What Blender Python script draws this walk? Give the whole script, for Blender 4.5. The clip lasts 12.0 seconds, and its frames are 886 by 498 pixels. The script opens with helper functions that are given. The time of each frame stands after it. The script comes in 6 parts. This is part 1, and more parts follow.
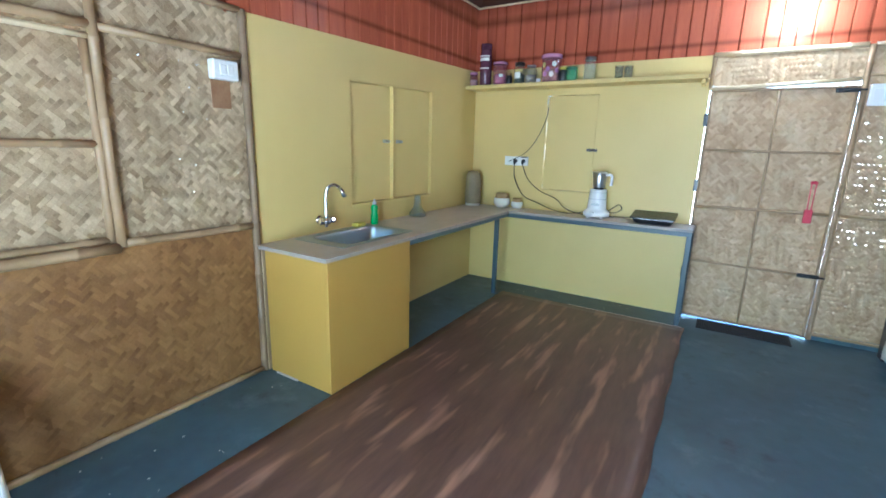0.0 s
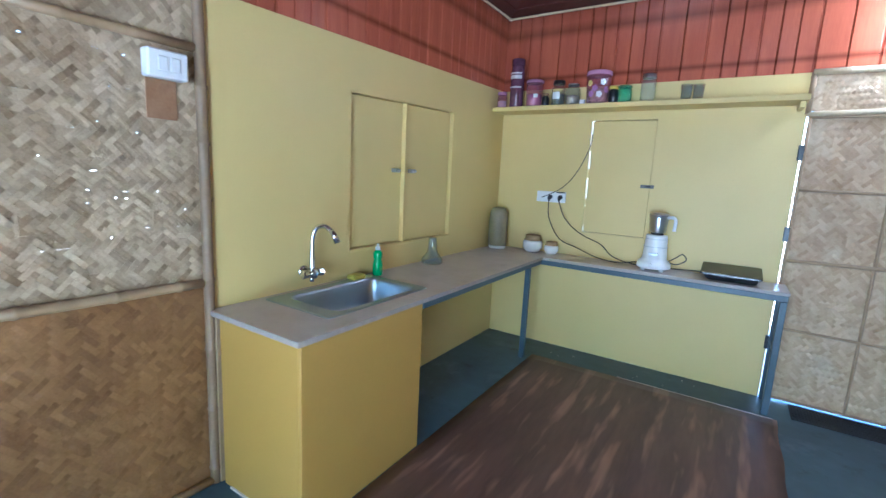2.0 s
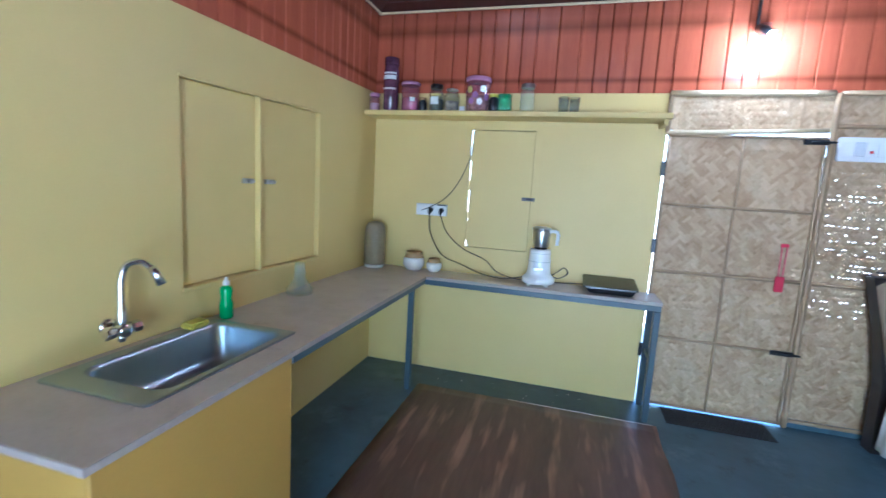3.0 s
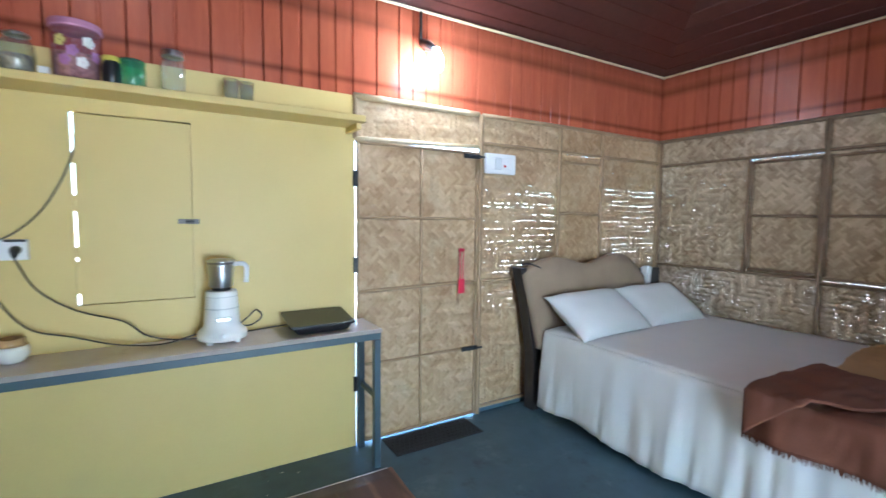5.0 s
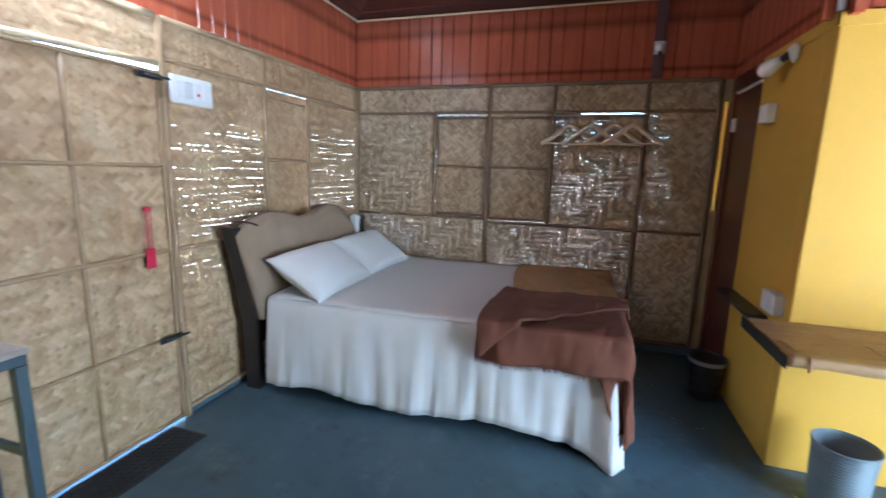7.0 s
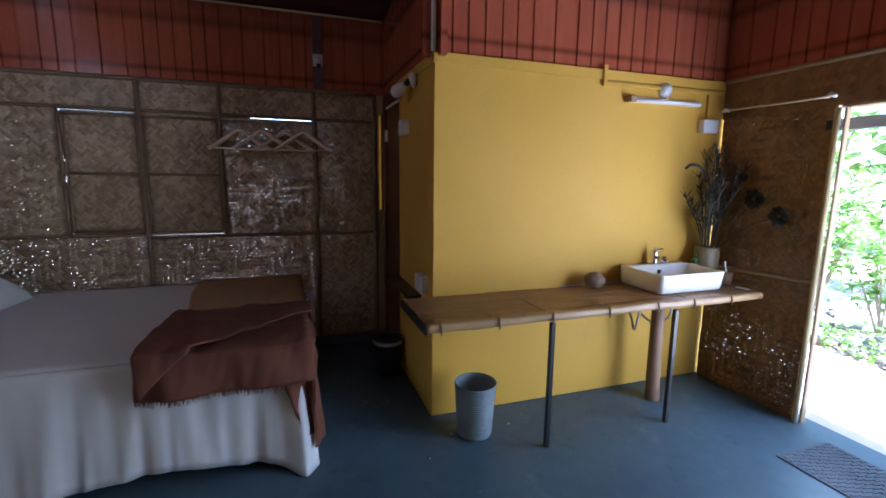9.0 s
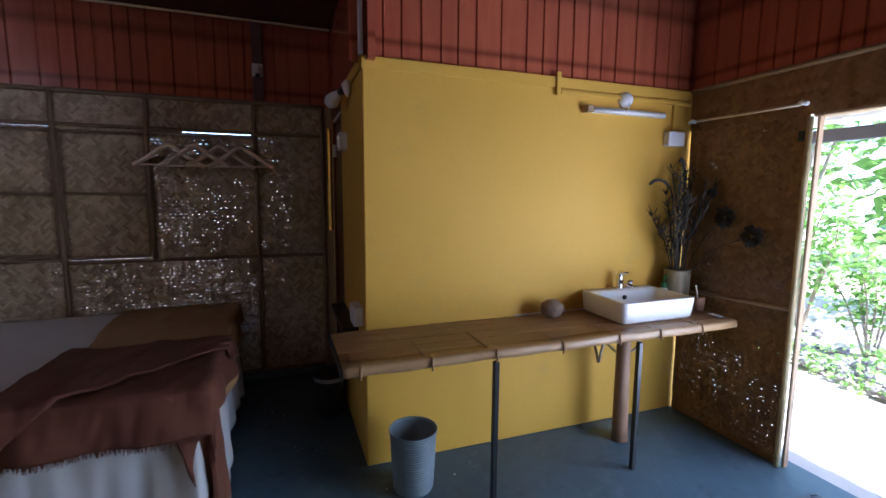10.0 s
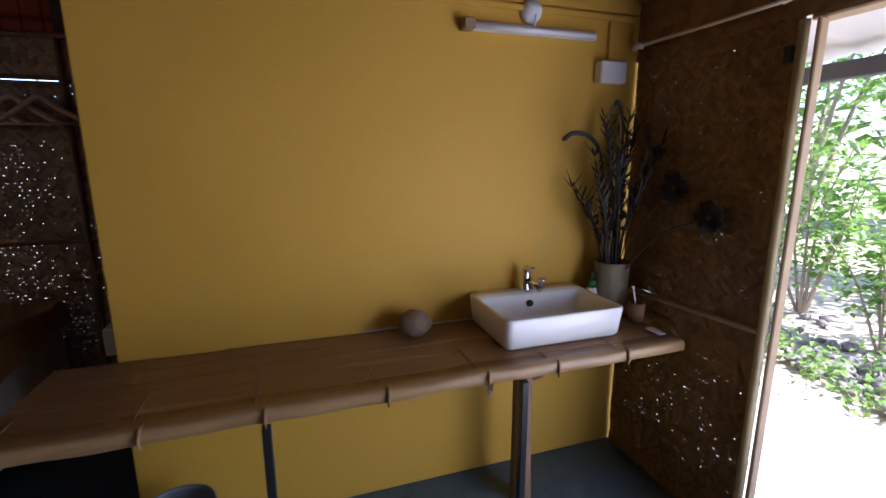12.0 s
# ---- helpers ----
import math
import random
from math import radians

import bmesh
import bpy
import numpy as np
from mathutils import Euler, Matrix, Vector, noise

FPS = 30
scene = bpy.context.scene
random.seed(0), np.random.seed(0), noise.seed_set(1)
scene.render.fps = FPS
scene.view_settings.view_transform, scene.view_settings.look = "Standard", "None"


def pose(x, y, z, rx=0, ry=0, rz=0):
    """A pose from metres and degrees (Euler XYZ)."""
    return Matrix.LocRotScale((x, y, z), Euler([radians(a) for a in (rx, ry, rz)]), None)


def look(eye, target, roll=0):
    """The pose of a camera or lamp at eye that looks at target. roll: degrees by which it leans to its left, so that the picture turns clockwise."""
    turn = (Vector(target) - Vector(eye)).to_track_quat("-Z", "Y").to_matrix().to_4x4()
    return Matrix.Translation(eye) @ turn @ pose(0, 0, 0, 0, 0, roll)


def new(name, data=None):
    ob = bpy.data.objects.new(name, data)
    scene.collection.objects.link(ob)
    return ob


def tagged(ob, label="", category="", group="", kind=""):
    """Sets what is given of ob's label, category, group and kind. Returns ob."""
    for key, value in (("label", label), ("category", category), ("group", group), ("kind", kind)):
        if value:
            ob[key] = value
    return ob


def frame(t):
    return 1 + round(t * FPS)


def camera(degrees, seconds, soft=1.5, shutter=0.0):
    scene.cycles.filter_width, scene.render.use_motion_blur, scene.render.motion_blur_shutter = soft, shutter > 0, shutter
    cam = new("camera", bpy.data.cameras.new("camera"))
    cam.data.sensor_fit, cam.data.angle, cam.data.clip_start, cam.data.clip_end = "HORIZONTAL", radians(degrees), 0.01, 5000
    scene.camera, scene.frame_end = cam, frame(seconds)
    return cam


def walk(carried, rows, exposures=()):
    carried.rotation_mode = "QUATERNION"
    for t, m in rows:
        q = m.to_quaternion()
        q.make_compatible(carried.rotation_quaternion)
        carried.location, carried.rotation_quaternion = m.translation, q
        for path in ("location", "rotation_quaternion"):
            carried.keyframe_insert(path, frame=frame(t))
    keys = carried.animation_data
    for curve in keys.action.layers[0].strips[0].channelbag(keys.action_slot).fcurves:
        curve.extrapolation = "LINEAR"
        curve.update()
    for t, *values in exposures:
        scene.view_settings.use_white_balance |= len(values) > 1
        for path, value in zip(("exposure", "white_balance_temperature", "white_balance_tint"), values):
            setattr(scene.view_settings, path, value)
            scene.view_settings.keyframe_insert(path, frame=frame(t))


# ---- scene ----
cam = camera(89.7, 12.0, shutter=0.35)
PATH = [
    (0, (-0.294, 1.107, 1.482), (-1.314, 2.767, 1.03), 1.5),
    (0.5, (-0.4, 1.205, 1.505), (-1.456, 2.87, 1.173), 1.6),
    (1, (-0.57, 1.334, 1.52), (-1.643, 2.993, 1.208), 2.0),
    (1.5, (-0.714, 1.514, 1.486), (-1.781, 3.176, 1.172), 2.3),
    (2, (-0.805, 1.76, 1.492), (-1.874, 3.417, 1.163), 2.8),
    (2.5, (-0.934, 1.951, 1.501), (-1.829, 3.711, 1.18), 3.4),
    (2.7, (-1.006, 2.021, 1.535), (-1.745, 3.853, 1.22), 3.4),
    (4.3, (-1.303, 2.574, 1.467), (-0.953, 4.541, 1.363), 1.8),
    (4.5, (-1.365, 2.678, 1.482), (-0.798, 4.593, 1.373), 1.7),
    (5, (-1.465, 2.893, 1.515), (-0.439, 4.603, 1.37), 0.6),
    (5.5, (-1.463, 3.069, 1.512), (-0.181, 4.592, 1.323), 1.2),
    (6, (-1.423, 3.241, 1.518), (0.086, 4.531, 1.277), 1.3),
    (6.5, (-1.424, 3.355, 1.519), (0.296, 4.328, 1.212), 1.5),
    (7, (-1.445, 3.431, 1.526), (0.436, 4.009, 1.17), 1.6),
    (7.5, (-1.468, 3.433, 1.532), (0.487, 3.6, 1.145), 0.7),
    (7.7, (-1.498, 3.377, 1.53), (0.464, 3.383, 1.145), 0.9),
    (9.3, (-1.407, 3.113, 1.567), (0.448, 2.422, 1.281), 0.5),
    (9.5, (-1.365, 3.02, 1.576), (0.49, 2.322, 1.313), 0.4),
    (10, (-1.258, 2.798, 1.562), (0.609, 2.124, 1.318), 0.4),
    (10.5, (-1.06, 2.543, 1.546), (0.804, 1.869, 1.28), 0.4),
    (11, (-0.944, 2.264, 1.534), (0.904, 1.601, 1.154), -0.1),
    (11.5, (-0.864, 1.944, 1.563), (0.983, 1.29, 1.164), -0.1),
    (12, (-0.718, 1.709, 1.558), (1.143, 1.095, 1.158), -0.2),
]

# exposure: bright while the lit kitchen is in view, darker once the open door is
EXPOSURES = [(0.0, 4.42, 4650, 3), (2.7, 4.28, 4300, 9), (4.3, 4.4, 4850, 5), (7.0, 4.42, 4850, 9), (7.7, 4.0, 4700, 9),
             (9.3, 2.75, 4950, 20), (9.7, 2.68, 4950, 20), (10.5, 2.38, 5200, 24), (12.0, 1.75, 5450, 28)]
walk(cam, [(t, look(eye, target, roll)) for t, eye, target, roll in PATH], EXPOSURES)

# ---- world and lights ----
world = bpy.data.worlds.new("sky")
scene.world = world
world.use_nodes = True
wn = world.node_tree.nodes
sky = wn.new("ShaderNodeTexSky")
sky.sky_type, sky.sun_disc = "NISHITA", False
sky.sun_elevation, sky.sun_rotation = radians(48.5), radians(225)
world.node_tree.links.new(sky.outputs[0], wn["Background"].inputs[0])
wn["Background"].inputs[1].default_value = 0.15


def lamp(name, kind, energy, m, color=(1, 1, 1), **more):
    data = bpy.data.lights.new(name, kind)
    data.energy, data.color = energy, color
    ob = new(name, data)
    ob.matrix_world = m
    return ob


sun = lamp("sun", "SUN", 5.0, look((-0.75, -0.75, 1.2), (0, 0, 0)), (1, 0.95, 0.88))
sun.data.angle = radians(0.6)
door_sky = lamp("door_daylight", "AREA", 6.6, look((-0.70, 0.06, 1.02), (-0.18, 2.0, 2.0)), (0.90, 0.96, 1.0))
door_sky.data.shape, door_sky.data.size, door_sky.data.size_y = "RECTANGLE", 1.55, 1.85
bulb_light = lamp("bulb_light", "POINT", 0.55, Matrix.Translation((0.02, 5.44, 2.5)), (1, 0.97, 0.92))
bulb_light.data.shadow_soft_size = 0.16

# ---- plan, metres ----
WX, EX, NY, SY = -2.70, 2.66, 5.62, 0.13
YX, YN = 1.139, 2.385
TOP, CEIL = 2.265, 2.88
COUNTER = 0.85

# ---- materials ----


def mat(name, color=(0.5, 0.5, 0.5), rough=0.5, metal=0.0, vary=0.15, scale=6.0, fine=80.0, bump=0.1, island=0.0, spec=0.5,
        stretch=(1, 1, 1), color2=None, emit=0.0, transmission=0.0, alpha=1.0, coat=0.0):
    m = bpy.data.materials.new(name)
    m.use_nodes = True
    n, l = m.node_tree.nodes, m.node_tree.links
    b = n["Principled BSDF"]
    b.inputs["Roughness"].default_value, b.inputs["Metallic"].default_value = rough, metal
    b.inputs["Specular IOR Level"].default_value = spec
    b.inputs["Transmission Weight"].default_value = transmission
    b.inputs["Alpha"].default_value = alpha
    b.inputs["Coat Weight"].default_value = coat
    tc, mp = n.new("ShaderNodeTexCoord"), n.new("ShaderNodeMapping")
    mp.inputs["Scale"].default_value = stretch
    l.new(tc.outputs["Object"], mp.inputs[0])
    big, small = n.new("ShaderNodeTexNoise"), n.new("ShaderNodeTexNoise")
    for t, s in ((big, scale), (small, fine)):
        t.inputs["Scale"].default_value, t.inputs["Detail"].default_value = s, 4
        l.new(mp.outputs[0], t.inputs["Vector"])
    mix = n.new("ShaderNodeMix")
    mix.data_type = "RGBA"
    c2 = color2 or tuple(c * (1 - 2 * vary) for c in color)
    c1 = color if color2 else tuple(min(1, c * (1 + vary)) for c in color)
    mix.inputs["A"].default_value, mix.inputs["B"].default_value = (*c1, 1), (*c2, 1)
    add = n.new("ShaderNodeMath")
    add.operation = "MULTIPLY_ADD"
    l.new(small.outputs[0], add.inputs[0])
    add.inputs[1].default_value = 0.5
    half = n.new("ShaderNodeMath")
    half.operation = "MULTIPLY_ADD"
    half.inputs[1].default_value, half.inputs[2].default_value = 1.2, -0.35
    l.new(big.outputs[0], half.inputs[0])
    l.new(half.outputs[0], add.inputs[2])
    last = add
    if island:
        geo, more = n.new("ShaderNodeNewGeometry"), n.new("ShaderNodeMath")
        more.operation = "MULTIPLY_ADD"
        l.new(geo.outputs["Random Per Island"], more.inputs[0])
        more.inputs[1].default_value = island
        sub = n.new("ShaderNodeMath")
        sub.operation = "SUBTRACT"
        l.new(add.outputs[0], sub.inputs[0])
        sub.inputs[1].default_value = island / 2
        l.new(sub.outputs[0], more.inputs[2])
        last = more
    last.use_clamp = True
    l.new(last.outputs[0], mix.inputs["Factor"])
    l.new(mix.outputs["Result"], b.inputs["Base Color"])
    if bump:
        bp = n.new("ShaderNodeBump")
        bp.inputs["Strength"].default_value, bp.inputs["Distance"].default_value = bump, 0.004
        l.new(small.outputs[0], bp.inputs["Height"])
        l.new(bp.outputs[0], b.inputs["Normal"])
    if emit:
        b.inputs["Emission Color"].default_value = (1, 0.98, 0.95, 1)
        b.inputs["Emission Strength"].default_value = emit
    return m


M_MAT = mat("woven_bamboo", (0.60, 0.47, 0.30), 0.32, vary=0.3, scale=2.4, fine=140, bump=0.35, island=0.7, color2=(0.23, 0.155, 0.08))
M_MAT_TAN = mat("woven_bamboo_tan", (0.33, 0.178, 0.062), 0.45, vary=0.3, scale=2.2, fine=140, bump=0.35, island=0.5, color2=(0.145, 0.068, 0.022))
M_MAT_PALE = mat("woven_bamboo_pale", (0.63, 0.465, 0.28), 0.5, vary=0.3, scale=2.6, fine=140, bump=0.35, island=0.55, color2=(0.34, 0.21, 0.095))
M_POLE = mat("bamboo_pole", (0.42, 0.29, 0.16), 0.45, scale=5, fine=60, bump=0.15, stretch=(1, 1, 1), color2=(0.27, 0.18, 0.09))
M_POLE_DARK = mat("weathered_bamboo_pole", (0.30, 0.21, 0.12), 0.55, scale=5, fine=60, bump=0.2, color2=(0.15, 0.095, 0.05))
M_POLE_PALE = mat("bamboo_pole_pale", (0.72, 0.60, 0.40), 0.4, scale=5, fine=60, bump=0.15, color2=(0.5, 0.38, 0.2))
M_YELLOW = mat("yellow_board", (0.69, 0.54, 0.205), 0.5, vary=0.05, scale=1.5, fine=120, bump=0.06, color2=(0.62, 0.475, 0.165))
M_OCHRE = mat("ochre_wall_paint", (0.69, 0.41, 0.060), 0.62, vary=0.05, scale=1.6, fine=60, bump=0.12, spec=0.3, color2=(0.60, 0.355, 0.036))
M_FLOOR = mat("blue_grey_oxide_floor", (0.105, 0.17, 0.21), 0.46, spec=0.4, scale=1.8, fine=11, bump=0.08, color2=(0.042, 0.072, 0.098))
M_LAM = mat("beige_laminate", (0.68, 0.62, 0.60), 0.36, scale=7, fine=60, bump=0.04, stretch=(1, 1, 1), color2=(0.50, 0.435, 0.41))
M_STEELPAINT = mat("slate_blue_painted_steel", (0.065, 0.10, 0.125), 0.4, vary=0.15, bump=0.05)
M_BLACKSTEEL = mat("black_painted_steel", (0.02, 0.022, 0.024), 0.35, vary=0.2, bump=0.05)
M_CABINET = mat("mustard_board", (0.46, 0.285, 0.058), 0.5, vary=0.05, scale=2, fine=90, bump=0.06, color2=(0.40, 0.24, 0.046))
M_WHITE = mat("white_plastic", (0.80, 0.80, 0.80), 0.35, vary=0.02, bump=0.0)
M_CHROME = mat("chrome", (0.72, 0.72, 0.74), 0.12, 1.0, vary=0.04, bump=0.0)
M_STEEL = mat("brushed_steel", (0.55, 0.56, 0.57), 0.28, 1.0, vary=0.06, fine=200, bump=0.05)
M_SHEET = mat("white_sheet", (0.70, 0.70, 0.70), 0.8, vary=0.02, fine=300, bump=0.1)
M_CERAMIC = mat("white_ceramic", (0.85, 0.85, 0.84), 0.12, vary=0.01, bump=0.0)
M_BROWNCLOTH = mat("brown_fleece", (0.15, 0.052, 0.026), 0.9, vary=0.15, fine=220, bump=0.4)
M_TANCLOTH = mat("tan_fleece", (0.45, 0.275, 0.115), 0.9, vary=0.1, fine=220, bump=0.4)
M_HEADBOARD = mat("taupe_fabric", (0.30, 0.22, 0.145), 0.85, vary=0.1, fine=250, bump=0.3)
M_DARKWOOD = mat("dark_stained_wood", (0.03, 0.024, 0.022), 0.35, vary=0.3, bump=0.1)
M_DARK = mat("dark_rubber", (0.025, 0.027, 0.03), 0.7, vary=0.2, bump=0.3)


def wear(m, color, scale, low, high, stretch=(1, 1, 1)):
    """Patches of another colour with uneven edges, such as scuffs, dust or worn paint."""
    n, l = m.node_tree.nodes, m.node_tree.links
    tc, mp, tex, ramp, mix = (n.new("ShaderNode" + k) for k in ("TexCoord", "Mapping", "TexNoise", "ValToRGB", "Mix"))
    mp.inputs["Scale"].default_value = stretch
    tex.inputs["Scale"].default_value, tex.inputs["Detail"].default_value, tex.inputs["Roughness"].default_value = scale, 7, 0.68
    l.new(tc.outputs["Object"], mp.inputs[0])
    l.new(mp.outputs[0], tex.inputs["Vector"])
    l.new(tex.outputs[0], ramp.inputs[0])
    ramp.color_ramp.elements[0].position, ramp.color_ramp.elements[1].position = low, high
    mix.data_type = "RGBA"
    b = n["Principled BSDF"]
    l.new(b.inputs["Base Color"].links[0].from_socket, mix.inputs["A"])
    mix.inputs["B"].default_value = (*color, 1)
    l.new(ramp.outputs[0], mix.inputs["Factor"])
    l.new(mix.outputs["Result"], b.inputs["Base Color"])


wear(M_FLOOR, (0.17, 0.225, 0.25), 2.7, 0.56, 0.80)
wear(M_FLOOR, (0.030, 0.042, 0.052), 4.3, 0.58, 0.78)
wear(M_LAM, (0.36, 0.31, 0.30), 9.0, 0.60, 0.80)
wear(M_OCHRE, (0.55, 0.36, 0.075), 3.1, 0.60, 0.82)
wear(M_MAT_PALE, (0.58, 0.46, 0.29), 3.4, 0.54, 0.74)
wear(M_MAT_PALE, (0.33, 0.19, 0.085), 2.3, 0.60, 0.78)


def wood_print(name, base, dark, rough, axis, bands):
    """Glossy wood-print plastic: grain along z; with bands, the colour darkens at set heights across every board."""
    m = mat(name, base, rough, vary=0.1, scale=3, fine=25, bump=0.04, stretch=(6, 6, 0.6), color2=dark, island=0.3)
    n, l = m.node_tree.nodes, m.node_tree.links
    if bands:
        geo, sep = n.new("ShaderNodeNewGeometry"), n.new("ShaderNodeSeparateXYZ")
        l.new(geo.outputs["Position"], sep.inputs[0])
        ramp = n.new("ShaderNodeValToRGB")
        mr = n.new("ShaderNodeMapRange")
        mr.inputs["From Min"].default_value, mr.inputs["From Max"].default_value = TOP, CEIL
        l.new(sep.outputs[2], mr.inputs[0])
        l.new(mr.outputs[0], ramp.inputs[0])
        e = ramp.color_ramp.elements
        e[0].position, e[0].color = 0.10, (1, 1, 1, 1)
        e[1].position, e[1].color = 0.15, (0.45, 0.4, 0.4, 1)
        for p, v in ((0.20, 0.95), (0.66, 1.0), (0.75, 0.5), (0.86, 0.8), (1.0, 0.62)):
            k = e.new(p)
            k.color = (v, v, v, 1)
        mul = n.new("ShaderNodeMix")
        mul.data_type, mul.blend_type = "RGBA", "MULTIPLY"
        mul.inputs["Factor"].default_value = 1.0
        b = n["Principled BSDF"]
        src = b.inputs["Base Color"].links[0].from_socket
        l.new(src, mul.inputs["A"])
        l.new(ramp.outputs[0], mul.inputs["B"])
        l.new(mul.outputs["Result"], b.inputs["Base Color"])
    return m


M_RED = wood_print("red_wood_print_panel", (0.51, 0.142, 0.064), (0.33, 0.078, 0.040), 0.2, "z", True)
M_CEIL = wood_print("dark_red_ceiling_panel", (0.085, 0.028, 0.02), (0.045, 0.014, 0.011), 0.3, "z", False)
M_REDDOOR = wood_print("dark_red_door_panel", (0.13, 0.032, 0.018), (0.07, 0.018, 0.012), 0.3, "z", False)

# ---- builders ----
PLACE = {}


def thing(name, at, label, category, group="", kind=""):
    ob = new(name)
    ob.empty_display_size = 0.1
    ob.matrix_world = Matrix.Translation(at)
    PLACE[ob.name] = Matrix.Translation(at)
    return tagged(ob, label, category, group, kind)


def mesh_of(name, bm, material, smooth=False):
    me = bpy.data.meshes.new(name)
    bm.to_mesh(me)
    bm.free()
    for p in me.polygons:
        p.use_smooth = smooth
    me.materials.append(material)
    return me


def part(name, bm, material, parent, label="", smooth=False, kind=""):
    """One mesh, given in world places, under a thing or a part."""
    me = bm if isinstance(bm, bpy.types.Mesh) else mesh_of(name, bm, material, smooth)
    if isinstance(bm, bpy.types.Mesh) and not me.materials:
        me.materials.append(material)
    ob = new(name, me)
    ob.parent = parent
    ob.matrix_parent_inverse = PLACE.get(parent.name, Matrix.Identity(4)).inverted()
    return tagged(ob, label, kind=kind)


def single(name, bm, material, label, category, group="", kind="", smooth=False):
    return tagged(new(name, mesh_of(name, bm, material, smooth)), label, category, group, kind)


def box(x0, y0, z0, x1, y1, z1, bev=0.003, seg=1, bm=None):
    b = bmesh.new()
    bmesh.ops.create_cube(b, size=1)
    for v in b.verts:
        v.co = Vector(((x0 + x1) / 2 + v.co.x * (x1 - x0), (y0 + y1) / 2 + v.co.y * (y1 - y0), (z0 + z1) / 2 + v.co.z * (z1 - z0)))
    if bev:
        bmesh.ops.bevel(b, geom=b.edges[:], offset=min(bev, 0.45 * min(abs(x1 - x0), abs(y1 - y0), abs(z1 - z0))), segments=seg, affect="EDGES")
    if bm is None:
        return b
    join(bm, b)
    return bm


def join(bm, b):
    me = bpy.data.meshes.new("tmp")
    b.to_mesh(me)
    b.free()
    bm.from_mesh(me)
    bpy.data.meshes.remove(me)


def rings(bm, loops, closed=True, caps=True):
    """Skins a list of loops of points."""
    vs = [[bm.verts.new(p) for p in loop] for loop in loops]
    k = len(vs[0])
    for a, b in zip(vs, vs[1:]):
        for i in range(k if closed else k - 1):
            bm.faces.new((a[i], a[(i + 1) % k], b[(i + 1) % k], b[i]))
    if caps:
        bm.faces.new(vs[0][::-1])
        bm.faces.new(vs[-1])
    return bm


def lathe(cx, cy, profile, seg=24, bm=None, caps=True):
    """profile: (radius, z) pairs from the bottom up."""
    bm = bm or bmesh.new()
    rings(bm, [[(cx + r * math.cos(2 * math.pi * i / seg), cy + r * math.sin(2 * math.pi * i / seg), z) for i in range(seg)] for r, z in profile], caps=caps)
    return bm


def tube(points, radius, seg=10, bm=None):
    """A pipe along points; radius is a number or one a point."""
    bm = bm or bmesh.new()
    pts = [Vector(p) for p in points]
    loops, side = [], None
    for i, p in enumerate(pts):
        d = (pts[min(i + 1, len(pts) - 1)] - pts[max(i - 1, 0)]).normalized()
        if side is None:
            side = d.orthogonal().normalized()
        side = (side - d * side.dot(d)).normalized()
        up = d.cross(side)
        r = radius[i] if isinstance(radius, (list, tuple)) else radius
        loops.append([p + r * (math.cos(2 * math.pi * k / seg) * side + math.sin(2 * math.pi * k / seg) * up) for k in range(seg)])
    return rings(bm, loops)


def rounded(x0, y0, x1, y1, z, r, seg=6):
    out = []
    for cx_, cy_, a0 in ((x1 - r, y1 - r, 0), (x0 + r, y1 - r, 90), (x0 + r, y0 + r, 180), (x1 - r, y0 + r, 270)):
        for k in range(seg + 1):
            a = radians(a0 + 90 * k / seg)
            out.append((cx_ + r * math.cos(a), cy_ + r * math.sin(a), z))
    return out


def smooth_path(points, n=8):
    """Catmull-Rom through points."""
    p = [Vector(q) for q in points]
    p = [2 * p[0] - p[1]] + p + [2 * p[-1] - p[-2]]
    out = []
    for a, b, c, d in zip(p, p[1:], p[2:], p[3:]):
        for i in range(n):
            t = i / n
            out.append(0.5 * (2 * b + (c - a) * t + (2 * a - 5 * b + 4 * c - d) * t * t + (3 * b - a - 3 * c + d) * t ** 3))
    return out + [p[-2]]


def pole_mesh(a, b, r, seed=0):
    """A bamboo pole with nodes."""
    rnd = random.Random(seed)
    a, b = Vector(a), Vector(b)
    length = (b - a).length
    pts, rad, s = [a], [r], rnd.uniform(0.05, 0.25)
    sway = Vector((rnd.uniform(-1, 1), rnd.uniform(-1, 1), rnd.uniform(-1, 1))) * 0.004
    while s < length - 0.03:
        for off, k in ((-0.012, 1.0), (-0.004, 1.16), (0.004, 1.16), (0.012, 0.98)):
            pts.append(a + (b - a) * ((s + off) / length) + sway * math.sin(3.1 * (s + off) / length))
            rad.append(r * k)
        s += rnd.uniform(0.22, 0.38)
    pts.append(b)
    rad.append(r)
    return tube(pts, rad, 8)


